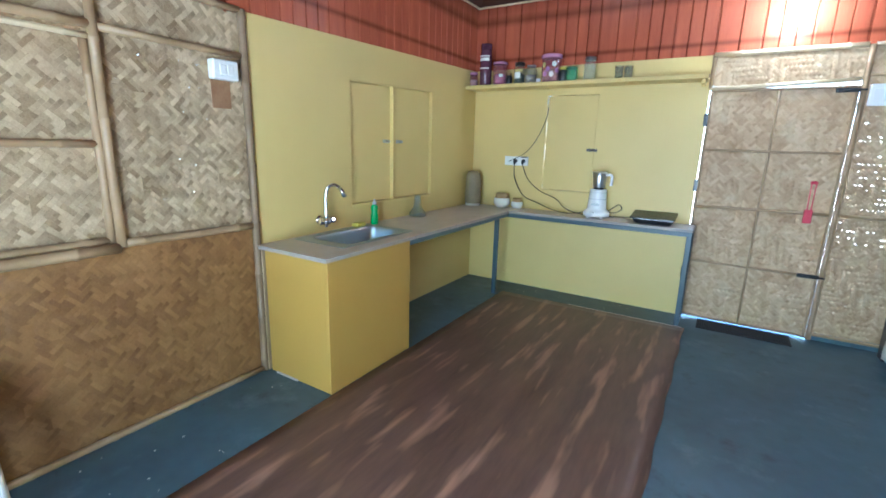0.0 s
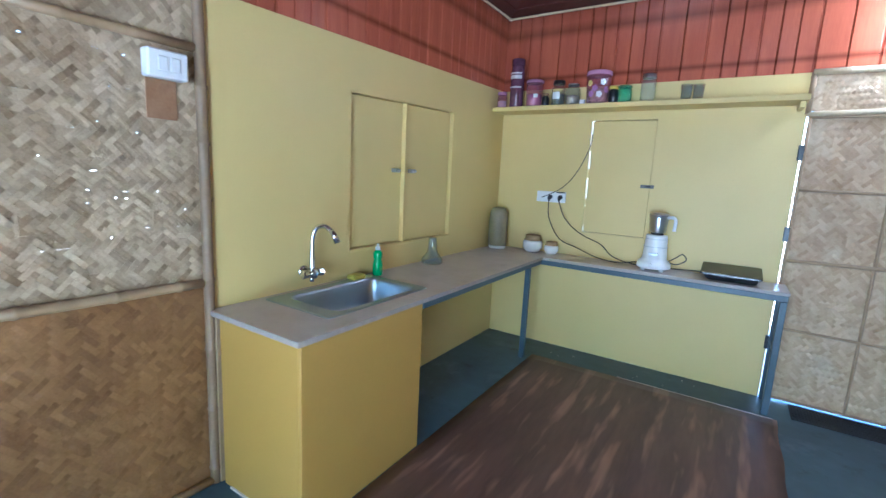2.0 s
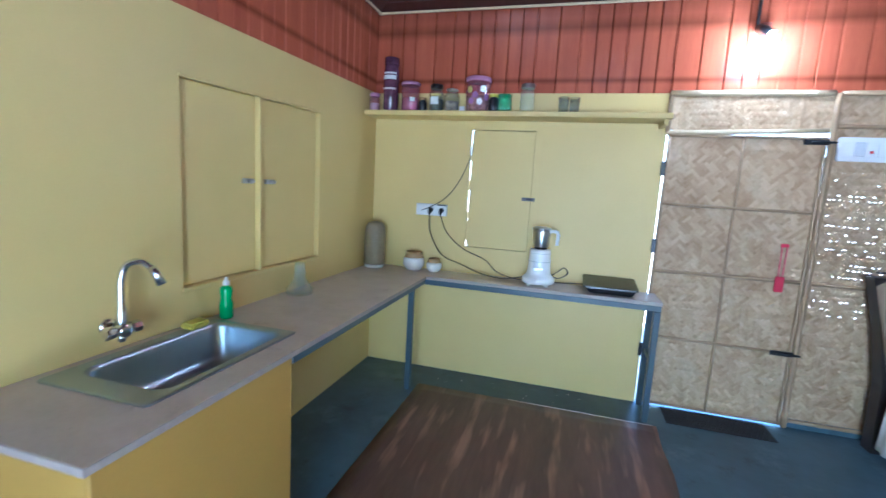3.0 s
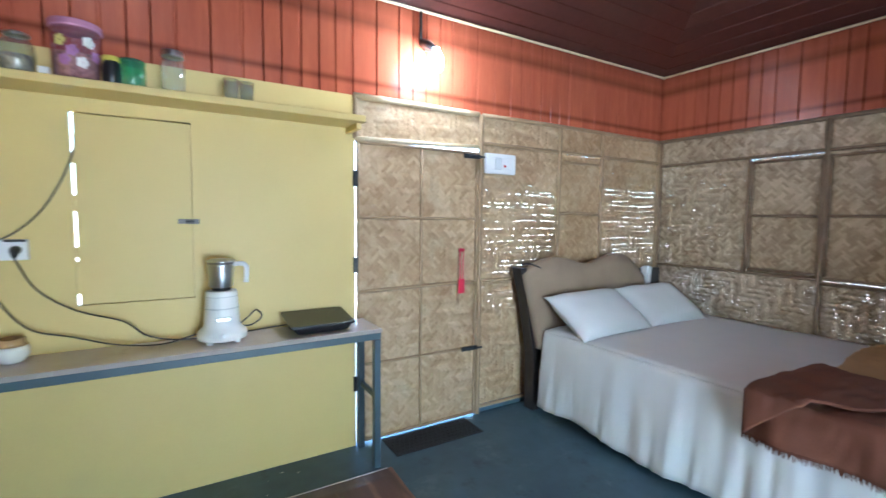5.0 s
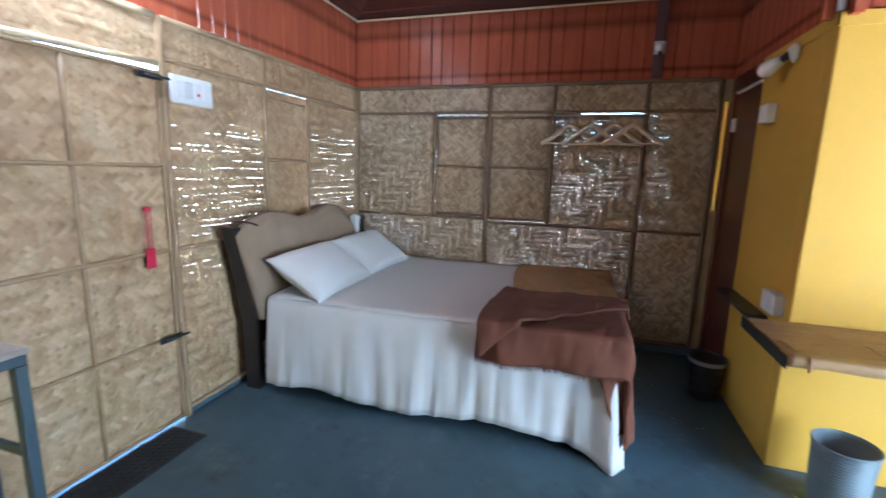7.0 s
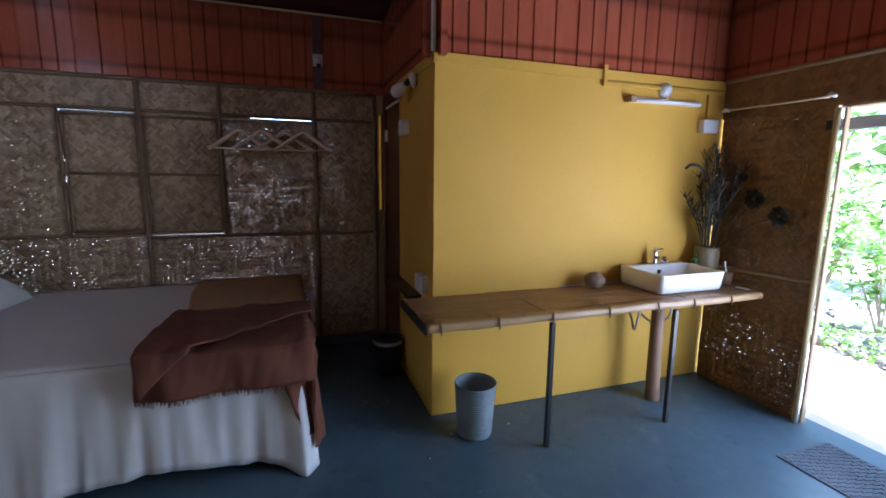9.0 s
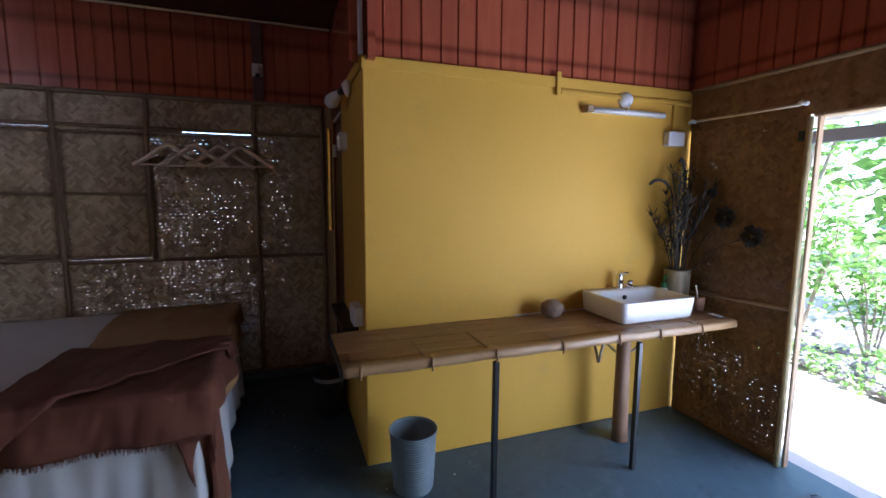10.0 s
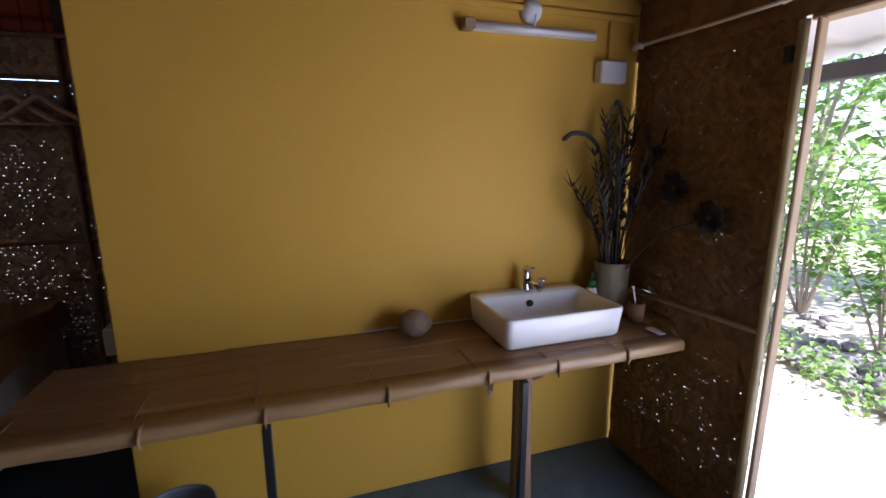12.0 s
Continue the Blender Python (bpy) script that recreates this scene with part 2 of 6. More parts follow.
def slit_map(u0, u1, v0, v1, holes, rows, seed, band):
    """Rows of openings in a mat, as {row: (low, high, [(from, to), ...])}: long dashes for rows, else small dots in slanting drifts."""
    rnd = random.Random(seed * 17 + 5)
    step, pitch = (0.050, 0.031) if rows else (0.0245, 0.037)
    out = {}
    for r in range(int((v1 - v0 - 0.03) / step)):
        v = v0 + 0.02 + r * step + (rnd.uniform(-0.014, 0.014) if rows else rnd.uniform(-0.004, 0.004))
        high, cuts = rnd.uniform(0.0020, 0.0029) if rows else rnd.uniform(0.0021, 0.0030), []
        faint = 1.0 if not band or band[0] < v < band[1] else 0.03
        u = u0 + 0.035 + (r % 2) * pitch / 2
        while u < u1 - 0.045:
            drift = noise.noise(Vector((u * 2.6 + seed, v * 2.6, seed * 1.7)))
            if rows:
                share = holes * (0.62 + 0.9 * noise.noise(Vector((u * 3.5, r * 5.3, seed)))) + (0.12 if u > (u0 + u1) / 2 else -0.12)
                wide = rnd.uniform(0.008, 0.019)
            else:
                share = holes * (0.5 + 1.1 * drift + 0.35 * math.sin((u - v) * 19 + 4 * drift)) + 0.12 * holes
                wide = rnd.uniform(0.004, 0.0075)
            if rnd.random() < share * faint:
                cuts.append((u, u + wide))
            u += pitch * rnd.uniform(0.92, 1.08)
        if cuts:
            out[r] = (v, v + high, cuts)
    return out


def weave(plane, at, u0, u1, v0, v1, cell, angle, facing, holes=0.0, hole_rows=False, seed=0, band=None, lift=0.006):
    """A woven bamboo mat: three-over-three strips that bow over one another. plane 'x' or 'y', at: where it lies, u across, v up,
    facing: +1 or -1 along the plane's normal. holes: share of crossings left open to the daylight behind."""
    rnd = random.Random(seed)
    c, s = math.cos(radians(angle)), math.sin(radians(angle))
    verts, faces = [], []
    mu, mv = (u0 + u1) / 2, (v0 + v1) / 2
    reach = int(math.hypot(u1 - u0, v1 - v0) / 2 / cell) + 3
    slits = slit_map(u0, u1, v0, v1, holes, hole_rows, seed, band) if holes else {}
    near = {}
    for lo, hi, cuts in slits.values():
        for a, b in cuts:
            for gu in range(int((a - 0.02) / 0.03), int((b + 0.02) / 0.03) + 1):
                for gv in range(int((lo - 0.02) / 0.03), int((hi + 0.02) / 0.03) + 1):
                    near.setdefault((gu, gv), []).append((a, b, lo, hi))

    def put(u, v, h):
        warp = noise.noise_vector(Vector((u * 4.0, v * 4.0, seed * 3.1)))
        u, v = u + warp.x * cell * 0.55, v + warp.y * cell * 0.55
        u, v = min(max(u, u0), u1), min(max(v, v0), v1)
        verts.append((at + facing * h, u, v) if plane == "x" else (u, at + facing * h, v))
        return len(verts) - 1

    def sheet(a, b, lo, hi):
        k = max(1, round((b - a) / 0.08))
        for n in range(k):
            p, q = a + (b - a) * n / k, a + (b - a) * (n + 1) / k
            faces.append(tuple(put(u, v, -0.002) for u, v in ((p, lo), (q, lo), (q, hi), (p, hi))))

    # the lower layer, in bands between the openings
    low = v0 - cell
    for lo, hi, cuts in sorted(slits.values()):
        sheet(u0 - cell, u1 + cell, low, lo)
        left = u0 - cell
        for a, b in cuts:
            sheet(left, a, lo, hi)
            left = b
        sheet(left, u1 + cell, lo, hi)
        low = hi
    k = max(1, round((v1 + cell - low) / 0.1))
    for n in range(k):
        sheet(u0 - cell, u1 + cell, low + (v1 + cell - low) * n / k, low + (v1 + cell - low) * (n + 1) / k)

    # the strips that show, each three crossings long
    for i in range(-reach, reach):
        up = (i % 14) < 7
        sg = 1 if up else -1
        for j in range(-reach, reach):
            a, b = (i + 0.5) * cell, (j + 0.5) * cell
            u, v = mu + a * c - b * s, mv + a * s + b * c
            if not (u0 - 2.6 * cell < u < u1 + 2.6 * cell and v0 - 2.6 * cell < v < v1 + 2.6 * cell):
                continue
            k = (j + (i % 14 if up else 14 - i % 14)) % 6
            if k not in (0, 3):
                continue
            along = k == 0
            w = rnd.uniform(0.44, 0.5)
            swell = lift * rnd.uniform(0.55, 1.15)
            mid = (a + sg * cell, b) if along else (a, b + cell)
            mid = (mu + mid[0] * c - mid[1] * s, mv + mid[0] * s + mid[1] * c)
            at_hand = {q for du in (-0.03, 0, 0.03) for dv in (-0.03, 0, 0.03) for q in near.get((int((mid[0] + du) / 0.03), int((mid[1] + dv) / 0.03)), ())} if near else ()
            stops = [-0.5 + 3.0 * n / 10 for n in range(11)] if at_hand else [-0.5, 0.4, 1.6, 2.5]
            sides = [-w, -w / 3, w / 3, w] if at_hand else [-w, w]

            made = {}

            def spot(t, e):
                x, y = (a + sg * t * cell, b + e * cell) if along else (a + e * cell, b + t * cell)
                return mu + x * c - y * s, mv + x * s + y * c

            def height(t, e):
                return swell * 0.8 * min(1.0, (t + 0.5) / 0.9, (2.5 - t) / 0.9) + 0.001 * (e > 0)

            def corner(t, e):
                if (t, e) not in made:
                    made[t, e] = put(*spot(t, e), height(t, e))
                return made[t, e]

            for t0, t1 in zip(stops, stops[1:]):
                for e0, e1 in zip(sides, sides[1:]):
                    if at_hand:
                        x, y = spot((t0 + t1) / 2, (e0 + e1) / 2)
                        if any(q[0] - 0.0025 < x < q[1] + 0.0025 and q[2] - 0.0025 < y < q[3] + 0.0025 for q in at_hand):
                            continue
                    faces.append(tuple(corner(t, e) for t, e in ((t0, e0), (t1, e0), (t1, e1), (t0, e1))))
    me = bpy.data.meshes.new("bamboo_mat")
    me.from_pydata(verts, [], faces)
    me.validate()
    return me


# ---- setting ----
floor = tagged(new("floor"), "blue-grey oxide floor, worn and speckled", "floor", kind="structure")
b = bmesh.new()
nx, ny = 40, 42
x0, x1, y0, y1 = WX - 0.10, EX + 0.10, SY - 0.12, NY + 0.05
grid = [[b.verts.new((x0 + (x1 - x0) * i / nx, y0 + (y1 - y0) * j / ny, 0.0015 * noise.noise(Vector((i * 0.35, j * 0.35, 3))))) for j in range(ny + 1)] for i in range(nx + 1)]
for i in range(nx):
    for j in range(ny):
        b.faces.new((grid[i][j], grid[i + 1][j], grid[i + 1][j + 1], grid[i][j + 1]))
part("floor_slab", b, M_FLOOR, floor, smooth=True)
part("floor_edge", box(x0, y0, -0.3, x1, y1, -0.012, 0), M_FLOOR, floor)

wall_west = thing("wall_west", (WX, 2.8, 0), "woven bamboo and yellow board wall with red wood-print top", "wall", kind="structure")
wall_north = thing("wall_north", (0, NY, 0), "yellow board and woven bamboo wall with red wood-print top", "wall", kind="structure")
wall_east = thing("wall_east", (EX, 4, 0), "woven bamboo wall with pinholes of daylight and red wood-print top", "wall", kind="structure")
wall_south = thing("wall_south", (0, SY, 0), "dark woven bamboo wall beside the open doorway", "wall", kind="structure")
bath_wall = thing("wall_bath", (YX, 1.2, 0), "ochre painted wall of the washroom block", "wall", kind="structure")


def west_top(y):
    """The height of the lower west wall, which sags towards the south."""
    return 2.185 + (TOP - 2.185) * min(1, max(0, (y - 2.83) / 2.79))


def west_head(y):
    """The window's head, out of level like the wall."""
    return 1.932 + 0.035 * (y - 3.665) / 1.095


def slant(bm, z, line):
    """Brings the edge at height z of a west wall board to a slanting line."""
    for v in bm.verts:
        if abs(v.co.z - z) < 0.012:
            v.co.z += line(v.co.y) - z
    return bm


def cladding(parent, plane, at, u0, u1, facing, seed=0, low=0.0):
    """Upright wood-print boards above the lower wall, each with two fine grooves, in front of a backing."""
    rnd = random.Random(seed)
    back = (at - facing * 0.06, at - facing * 0.022)
    lo, hi = min(back), max(back)
    if plane == "x":
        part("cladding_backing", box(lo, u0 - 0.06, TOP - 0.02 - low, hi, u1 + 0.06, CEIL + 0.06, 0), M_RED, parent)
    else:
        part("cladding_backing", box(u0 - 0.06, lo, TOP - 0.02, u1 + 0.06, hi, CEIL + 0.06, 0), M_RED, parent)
    n = max(1, round((u1 - u0) / 0.31))
    w = (u1 - u0) / n
    for k in range(n):
        a = u0 + k * w + 0.003
        bm = bmesh.new()
        prof = []
        cuts = [0.0, 0.105, 0.205, w - 0.006] if (k + seed) % 3 else [0.0, w * 0.5, w - 0.006]
        for p, q in zip(cuts, cuts[1:]):
            prof += [(p + 0.001, -0.010), (p + 0.006, 0.0), (q - 0.006, 0.0), (q - 0.001, -0.010)]
        pts = [[(at + facing * (d - 0.012), a + s, z) if plane == "x" else (a + s, at + facing * (d - 0.012), z) for s, d in prof] for z in (TOP - 0.01 - low, CEIL + 0.03)]
        rings(bm, pts, closed=False, caps=False)
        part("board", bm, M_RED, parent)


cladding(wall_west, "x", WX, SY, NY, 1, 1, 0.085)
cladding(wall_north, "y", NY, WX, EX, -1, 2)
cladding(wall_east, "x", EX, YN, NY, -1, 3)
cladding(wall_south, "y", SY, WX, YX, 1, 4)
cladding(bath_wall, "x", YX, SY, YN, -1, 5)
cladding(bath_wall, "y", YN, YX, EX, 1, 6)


def mat_panel(parent, material, *args, **kw):
    part("bamboo_mat", weave(*args, **kw), material, parent, kind="stuff")


# west wall: mats south of the yellow board
mat_panel(wall_west, M_MAT, "x", WX - 0.02, 2.07, 2.83, 0.96, 1.95, 0.022, 45, 1, holes=0.03, seed=1)
mat_panel(wall_west, M_MAT, "x", WX - 0.02, 2.09, 2.80, 1.94, 2.185, 0.022, 45, 1, holes=0.01, seed=2)
mat_panel(wall_west, M_MAT, "x", WX - 0.02, SY, 2.07, 1.94, 2.185, 0.022, 45, 1, holes=0.01, seed=3)
mat_panel(wall_west, M_MAT_TAN, "x", WX - 0.02, SY, 2.80, 0.0, 0.97, 0.022, 40, 1, seed=4, lift=0.003)
mat_panel(wall_west, M_MAT, "x", WX - 0.05, 0.98, 2.09, 0.96, 1.945, 0.022, 45, 1, seed=5)
mat_panel(wall_west, M_MAT, "x", WX - 0.02, SY, 1.0, 0.97, 1.94, 0.022, 45, 1, seed=6)
part("outer_sheet", box(WX - 0.12, SY - 0.1, 0, WX - 0.10, 2.80, 0.99, 0), M_MAT_TAN, wall_west)
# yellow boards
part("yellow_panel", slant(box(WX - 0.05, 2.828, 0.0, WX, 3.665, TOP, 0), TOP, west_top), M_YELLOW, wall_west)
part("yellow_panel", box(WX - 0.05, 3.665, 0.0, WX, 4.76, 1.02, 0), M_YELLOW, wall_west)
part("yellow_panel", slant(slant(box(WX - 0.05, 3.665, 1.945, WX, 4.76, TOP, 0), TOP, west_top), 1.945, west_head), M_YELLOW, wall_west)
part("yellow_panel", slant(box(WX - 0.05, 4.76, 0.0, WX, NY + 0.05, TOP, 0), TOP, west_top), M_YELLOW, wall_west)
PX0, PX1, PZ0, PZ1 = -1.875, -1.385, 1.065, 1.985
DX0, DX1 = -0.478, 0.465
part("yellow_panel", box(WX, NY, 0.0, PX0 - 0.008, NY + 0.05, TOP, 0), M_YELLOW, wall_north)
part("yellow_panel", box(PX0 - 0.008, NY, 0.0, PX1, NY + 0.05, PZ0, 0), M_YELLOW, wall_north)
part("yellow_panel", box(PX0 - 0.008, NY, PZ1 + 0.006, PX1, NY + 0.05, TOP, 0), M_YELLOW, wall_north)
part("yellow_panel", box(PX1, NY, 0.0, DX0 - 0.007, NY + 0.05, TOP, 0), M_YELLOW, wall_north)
# north mats
mat_panel(wall_north, M_MAT_PALE, "y", NY + 0.012, DX0, DX1 + 0.02, 2.02, TOP, 0.019, 45, -1, seed=11, lift=0.008)
mat_panel(wall_north, M_MAT_PALE, "y", NY + 0.012, DX1 + 0.03, 1.30, 0.06, 2.06, 0.019, 45, -1, holes=0.85, hole_rows=True, lift=0.006, seed=12, band=(0.78, 1.76))
mat_panel(wall_north, M_MAT_PALE, "y", NY + 0.012, 1.83, EX, 0.06, 2.06, 0.019, 45, -1, holes=1.15, hole_rows=True, lift=0.006, seed=13, band=(1.05, 1.78))
mat_panel(wall_north, M_MAT_PALE, "y", NY + 0.012, DX1 + 0.03, EX, 2.06, TOP, 0.019, 45, -1, seed=14)
mat_panel(wall_north, M_MAT_PALE, "y", NY + 0.03, 1.28, 1.84, 1.55, 2.0505, 0.019, 45, -1, seed=15, lift=0.003)
mat_panel(wall_north, M_MAT_PALE, "y", NY + 0.03, 1.28, 1.84, 0.06, 1.55, 0.019, 45, -1, seed=16, lift=0.003)
# east mats: (y0, y1, z0, z1)
for k, (a, c, z0, z1, h, rows) in enumerate((
        (4.793, NY, 1.06, 2.03, 0.16, False), (4.80, NY, 2.025, TOP, 0.0, False), (4.29, 4.80, 2.0163, TOP, 0.0, False), (3.70, 4.29, 2.015, TOP, 0.0, False),
        (3.00, 3.735, 1.03, 2.014, 0.5, False), (3.49, 3.70, 2.012, TOP, 0.0, False), (3.00, 3.49, 2.0195, TOP, 0.0, False), (2.47, 3.00, 2.03, TOP, 0.0, False),
        (2.45, 3.01, 1.02, 2.04, 0.12, False), (2.45, 3.01, 0.05, 1.04, 0.22, False), (4.26, NY, 0.05, 1.085, 0.5, True), (3.00, 4.27, 0.05, 1.0635, 0.55, True))):
    mat_panel(wall_east, M_MAT, "x", EX + 0.015, a, c, z0, z1, 0.019, 45, -1, lift=0.0055, holes=h * 0.8, seed=20 + k)
part("plinth", box(DX1 + 0.03, NY + 0.004, 0.0, EX, NY + 0.05, 0.065, 0.004), M_FLOOR, wall_north, "grey concrete kerb")
part("plinth", box(EX - 0.03, YN, 0, EX + 0.1, NY, 0.062, 0.006), M_FLOOR, wall_east, "grey concrete kerb")
# south mats
mat_panel(wall_south, M_MAT_TAN, "y", SY - 0.015, 0.385, YX - 0.012, 0.92, 2.0, 0.018, 45, 1, holes=0.15, seed=41)
mat_panel(wall_south, M_MAT_TAN, "y", SY - 0.012, 0.385, YX - 0.010, 0.0, 0.92, 0.018, 45, 1, holes=0.3, seed=42)
mat_panel(wall_south, M_MAT_TAN, "y", SY - 0.015, WX, YX, 2.0, TOP, 0.03, 40, 1, seed=43)
mat_panel(wall_south, M_MAT_TAN, "y", SY - 0.015, WX, -1.62, 0.0, 2.0, 0.034, 45, 1, seed=44)
# washroom block
part("plaster_wall", box(YX, SY - 0.1, 0, YX + 0.1, YN, TOP, 0.006), M_OCHRE, bath_wall)
part("plaster_wall", box(YX + 0.1, YN - 0.1, 0, 2.02, YN - 0.0005, TOP, 0.004), M_OCHRE, bath_wall)
part("header", box(2.02, YN - 0.1, 2.16, EX + 0.02, YN - 0.003, TOP, 0.004), M_REDDOOR, bath_wall)
part("top_ledge", box(YX - 0.012, SY, 2.205, YX - 0.0005, YN + 0.012, TOP + 0.004, 0.003), M_OCHRE, bath_wall)
part("top_ledge", box(YX - 0.012, YN + 0.0005, 2.205, 2.02, YN + 0.012, TOP + 0.004, 0.003), M_OCHRE, bath_wall)
part("corner_trim", box(YX - 0.018, YN - 0.004, TOP + 0.005, YX + 0.012, YN + 0.018, CEIL, 0.002), M_WHITE, bath_wall, "white plastic corner strip")
part("inner_wall", box(YX + 0.1, SY - 0.1, 0, EX + 0.1, SY - 0.04, CEIL, 0), M_OCHRE, bath_wall)
part("inner_wall", box(EX + 0.04, SY - 0.1, 0, EX + 0.1, YN - 0.1, CEIL, 0), M_OCHRE, bath_wall)

# ceiling: boards in rings that rise to the middle
ceiling = tagged(new("ceiling"), "dark red-brown ribbed panel ceiling rising from the walls", "ceiling", kind="structure")
b = bmesh.new()
cx, cy, hx, hy = (WX + EX) / 2, (SY + NY) / 2, (EX - WX) / 2 + 0.03, (NY - SY) / 2 + 0.03
RISE, BOARD = 0.36, 0.13
n = int(hx / BOARD)
for k in range(n + 1):
    d0, d1 = k * BOARD + 0.003, min((k + 1) * BOARD - 0.003, hx - 0.001)
    for side in range(4):
        loops = []
        for d, dz in ((d0, 0.006), (d0 + 0.004, 0.0), (d1 - 0.004, 0.0), (d1, 0.006)):
            z = CEIL + d * RISE + dz
            ax, ay = hx - d, max(hy - d, 0.0005)
            ends = [((cx - ax, cy + ay, z), (cx + ax, cy + ay, z)), ((cx + ax, cy + ay, z), (cx + ax, cy - ay, z)),
                    ((cx + ax, cy - ay, z), (cx - ax, cy - ay, z)), ((cx - ax, cy - ay, z), (cx - ax, cy + ay, z))][side]
            loops.append(ends)
        rings(b, loops, closed=False, caps=False)
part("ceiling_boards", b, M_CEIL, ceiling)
# Unseen roof, added to stop light leaks; wide eaves shade the west mats.
b = bmesh.new()
o = 1.2
base = [b.verts.new((cx + sx * (hx + o), cy + sy * (hy + o), CEIL + 0.03 - o * RISE)) for sx, sy in ((-1, -1), (1, -1), (1, 1), (-1, 1))]
apex = b.verts.new((cx, cy, CEIL + 0.03 + hx * RISE))
for i in range(4):
    b.faces.new((base[i], base[(i + 1) % 4], apex))
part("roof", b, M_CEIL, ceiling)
for plane, at, u0, u1 in (("y", NY - 0.02, WX, EX), ("x", EX - 0.02, YN, NY), ("x", WX + 0.02, SY, NY)):
    tr = (u0, at - 0.008, CEIL - 0.012, u1, at + 0.008, CEIL + 0.004) if plane == "y" else (at - 0.008, u0, CEIL - 0.012, at + 0.008, u1, CEIL + 0.004)
    tagged(single("trim", box(*tr, 0.003), M_POLE_PALE, "thin pale strip along the ceiling's edge", "trim", kind="structure"))

# bamboo poles and battens that hold the mats
POLES = 0


def pole(parent, a, c, r=0.02, material=None):
    global POLES
    POLES += 1
    part("bamboo_pole", pole_mesh(a, c, r, POLES), material or M_POLE, parent, smooth=True)


xw = WX + 0.0
pole(wall_west, (xw, 2.803, 0), (xw, 2.803, 2.19), 0.023, M_POLE_DARK)
pole(wall_west, (xw, 2.075, 0.97), (xw, 2.075, 2.185), 0.022)
pole(wall_west, (xw, 1.0, 0.97), (xw, 1.0, 2.185), 0.022)
pole(wall_west, (xw, 2.78, 0.975), (xw, 2.09, 0.985), 0.020)
pole(wall_west, (xw, 2.06, 0.965), (xw, SY, 0.96), 0.026)
pole(wall_west, (xw, 2.78, 1.945), (xw, 2.09, 1.95), 0.018)
pole(wall_west, (xw, 2.06, 1.955), (xw, SY, 1.955), 0.020)
pole(wall_west, (xw, 2.06, 1.905), (xw, SY, 1.905), 0.013, M_POLE_PALE)
pole(wall_west, (xw, 2.79, 2.185), (xw, SY, 2.185), 0.018)
pole(wall_west, (xw, 2.79, 0.016), (xw, SY, 0.016), 0.018)
pole(wall_west, (xw - 0.03, 2.045, 0.99), (xw - 0.03, 2.045, 1.9), 0.02)
pole(wall_west, (xw - 0.03, 2.05, 1.45), (xw - 0.03, 1.02, 1.45), 0.017)
pole(wall_west, (xw - 0.03, 2.05, 1.0), (xw - 0.03, 1.02, 1.0), 0.017)
yn = NY + 0.002
for x, z0, z1, r in ((DX1 + 0.025, 0, TOP, 0.02), (1.30, 0, TOP, 0.017), (1.82, 0, TOP, 0.016), (EX - 0.012, 0, TOP, 0.018)):
    pole(wall_north, (x, yn, z0), (x, yn, z1), r)
pole(wall_north, (DX0 - 0.01, yn, 2.0), (DX1, yn, 2.03), 0.017, M_POLE_PALE)
pole(wall_north, (DX0 - 0.01, yn, TOP), (DX1, yn, TOP), 0.020, M_POLE_PALE)
pole(wall_north, (DX0 - 0.005, yn, 2.0), (DX0 - 0.005, yn, TOP), 0.016)
pole(wall_north, (DX1 + 0.04, yn, 2.06), (EX, yn, 2.06), 0.014)
pole(wall_north, (DX1 + 0.04, yn, TOP), (EX, yn, TOP), 0.016)
pole(wall_north, (DX1 + 0.04, yn, 1.03), (1.29, yn, 1.04), 0.013)
pole(wall_north, (1.32, yn + 0.014, 1.55), (1.81, yn + 0.014, 1.55), 0.013)
pole(wall_north, (1.32, yn + 0.014, 1.985), (1.81, yn + 0.014, 1.985), 0.010)
pole(wall_north, (DX1 + 0.04, yn, 0.05), (EX, yn, 0.05), 0.014)
xe = EX - 0.002
for y, z0, z1, r in ((4.80, 1.07, 2.03, 0.014), (4.285, 0.07, TOP, 0.018), (3.72, 1.05, TOP, 0.016), (2.985, 0.07, TOP, 0.017), (2.465, 0.0, TOP, 0.020), (NY - 0.02, 0.07, TOP, 0.015)):
    pole(wall_east, (xe, y, z0), (xe, y, z1), r, M_POLE_DARK)
for z, ya, yb, r in ((TOP, 2.46, NY, 0.017), (2.03, 2.47, NY, 0.013), (1.07, 4.28, NY, 0.014), (1.045, 2.47, 4.28, 0.014), (0.075, 2.47, NY, 0.014)):
    pole(wall_east, (xe, ya, z), (xe, yb, z), r, M_POLE_DARK)
ys = SY + 0.002
pole(wall_south, (WX, ys, 2.0), (-1.62, ys, 2.0), 0.02)
pole(wall_south, (0.375, ys, 0.93), (YX, ys, 0.9), 0.012)
pole(wall_south, (-1.63, ys, 0), (-1.63, ys, 2.0), 0.03)
pole(wall_south, (WX, ys, TOP), (YX, ys, TOP), 0.015)

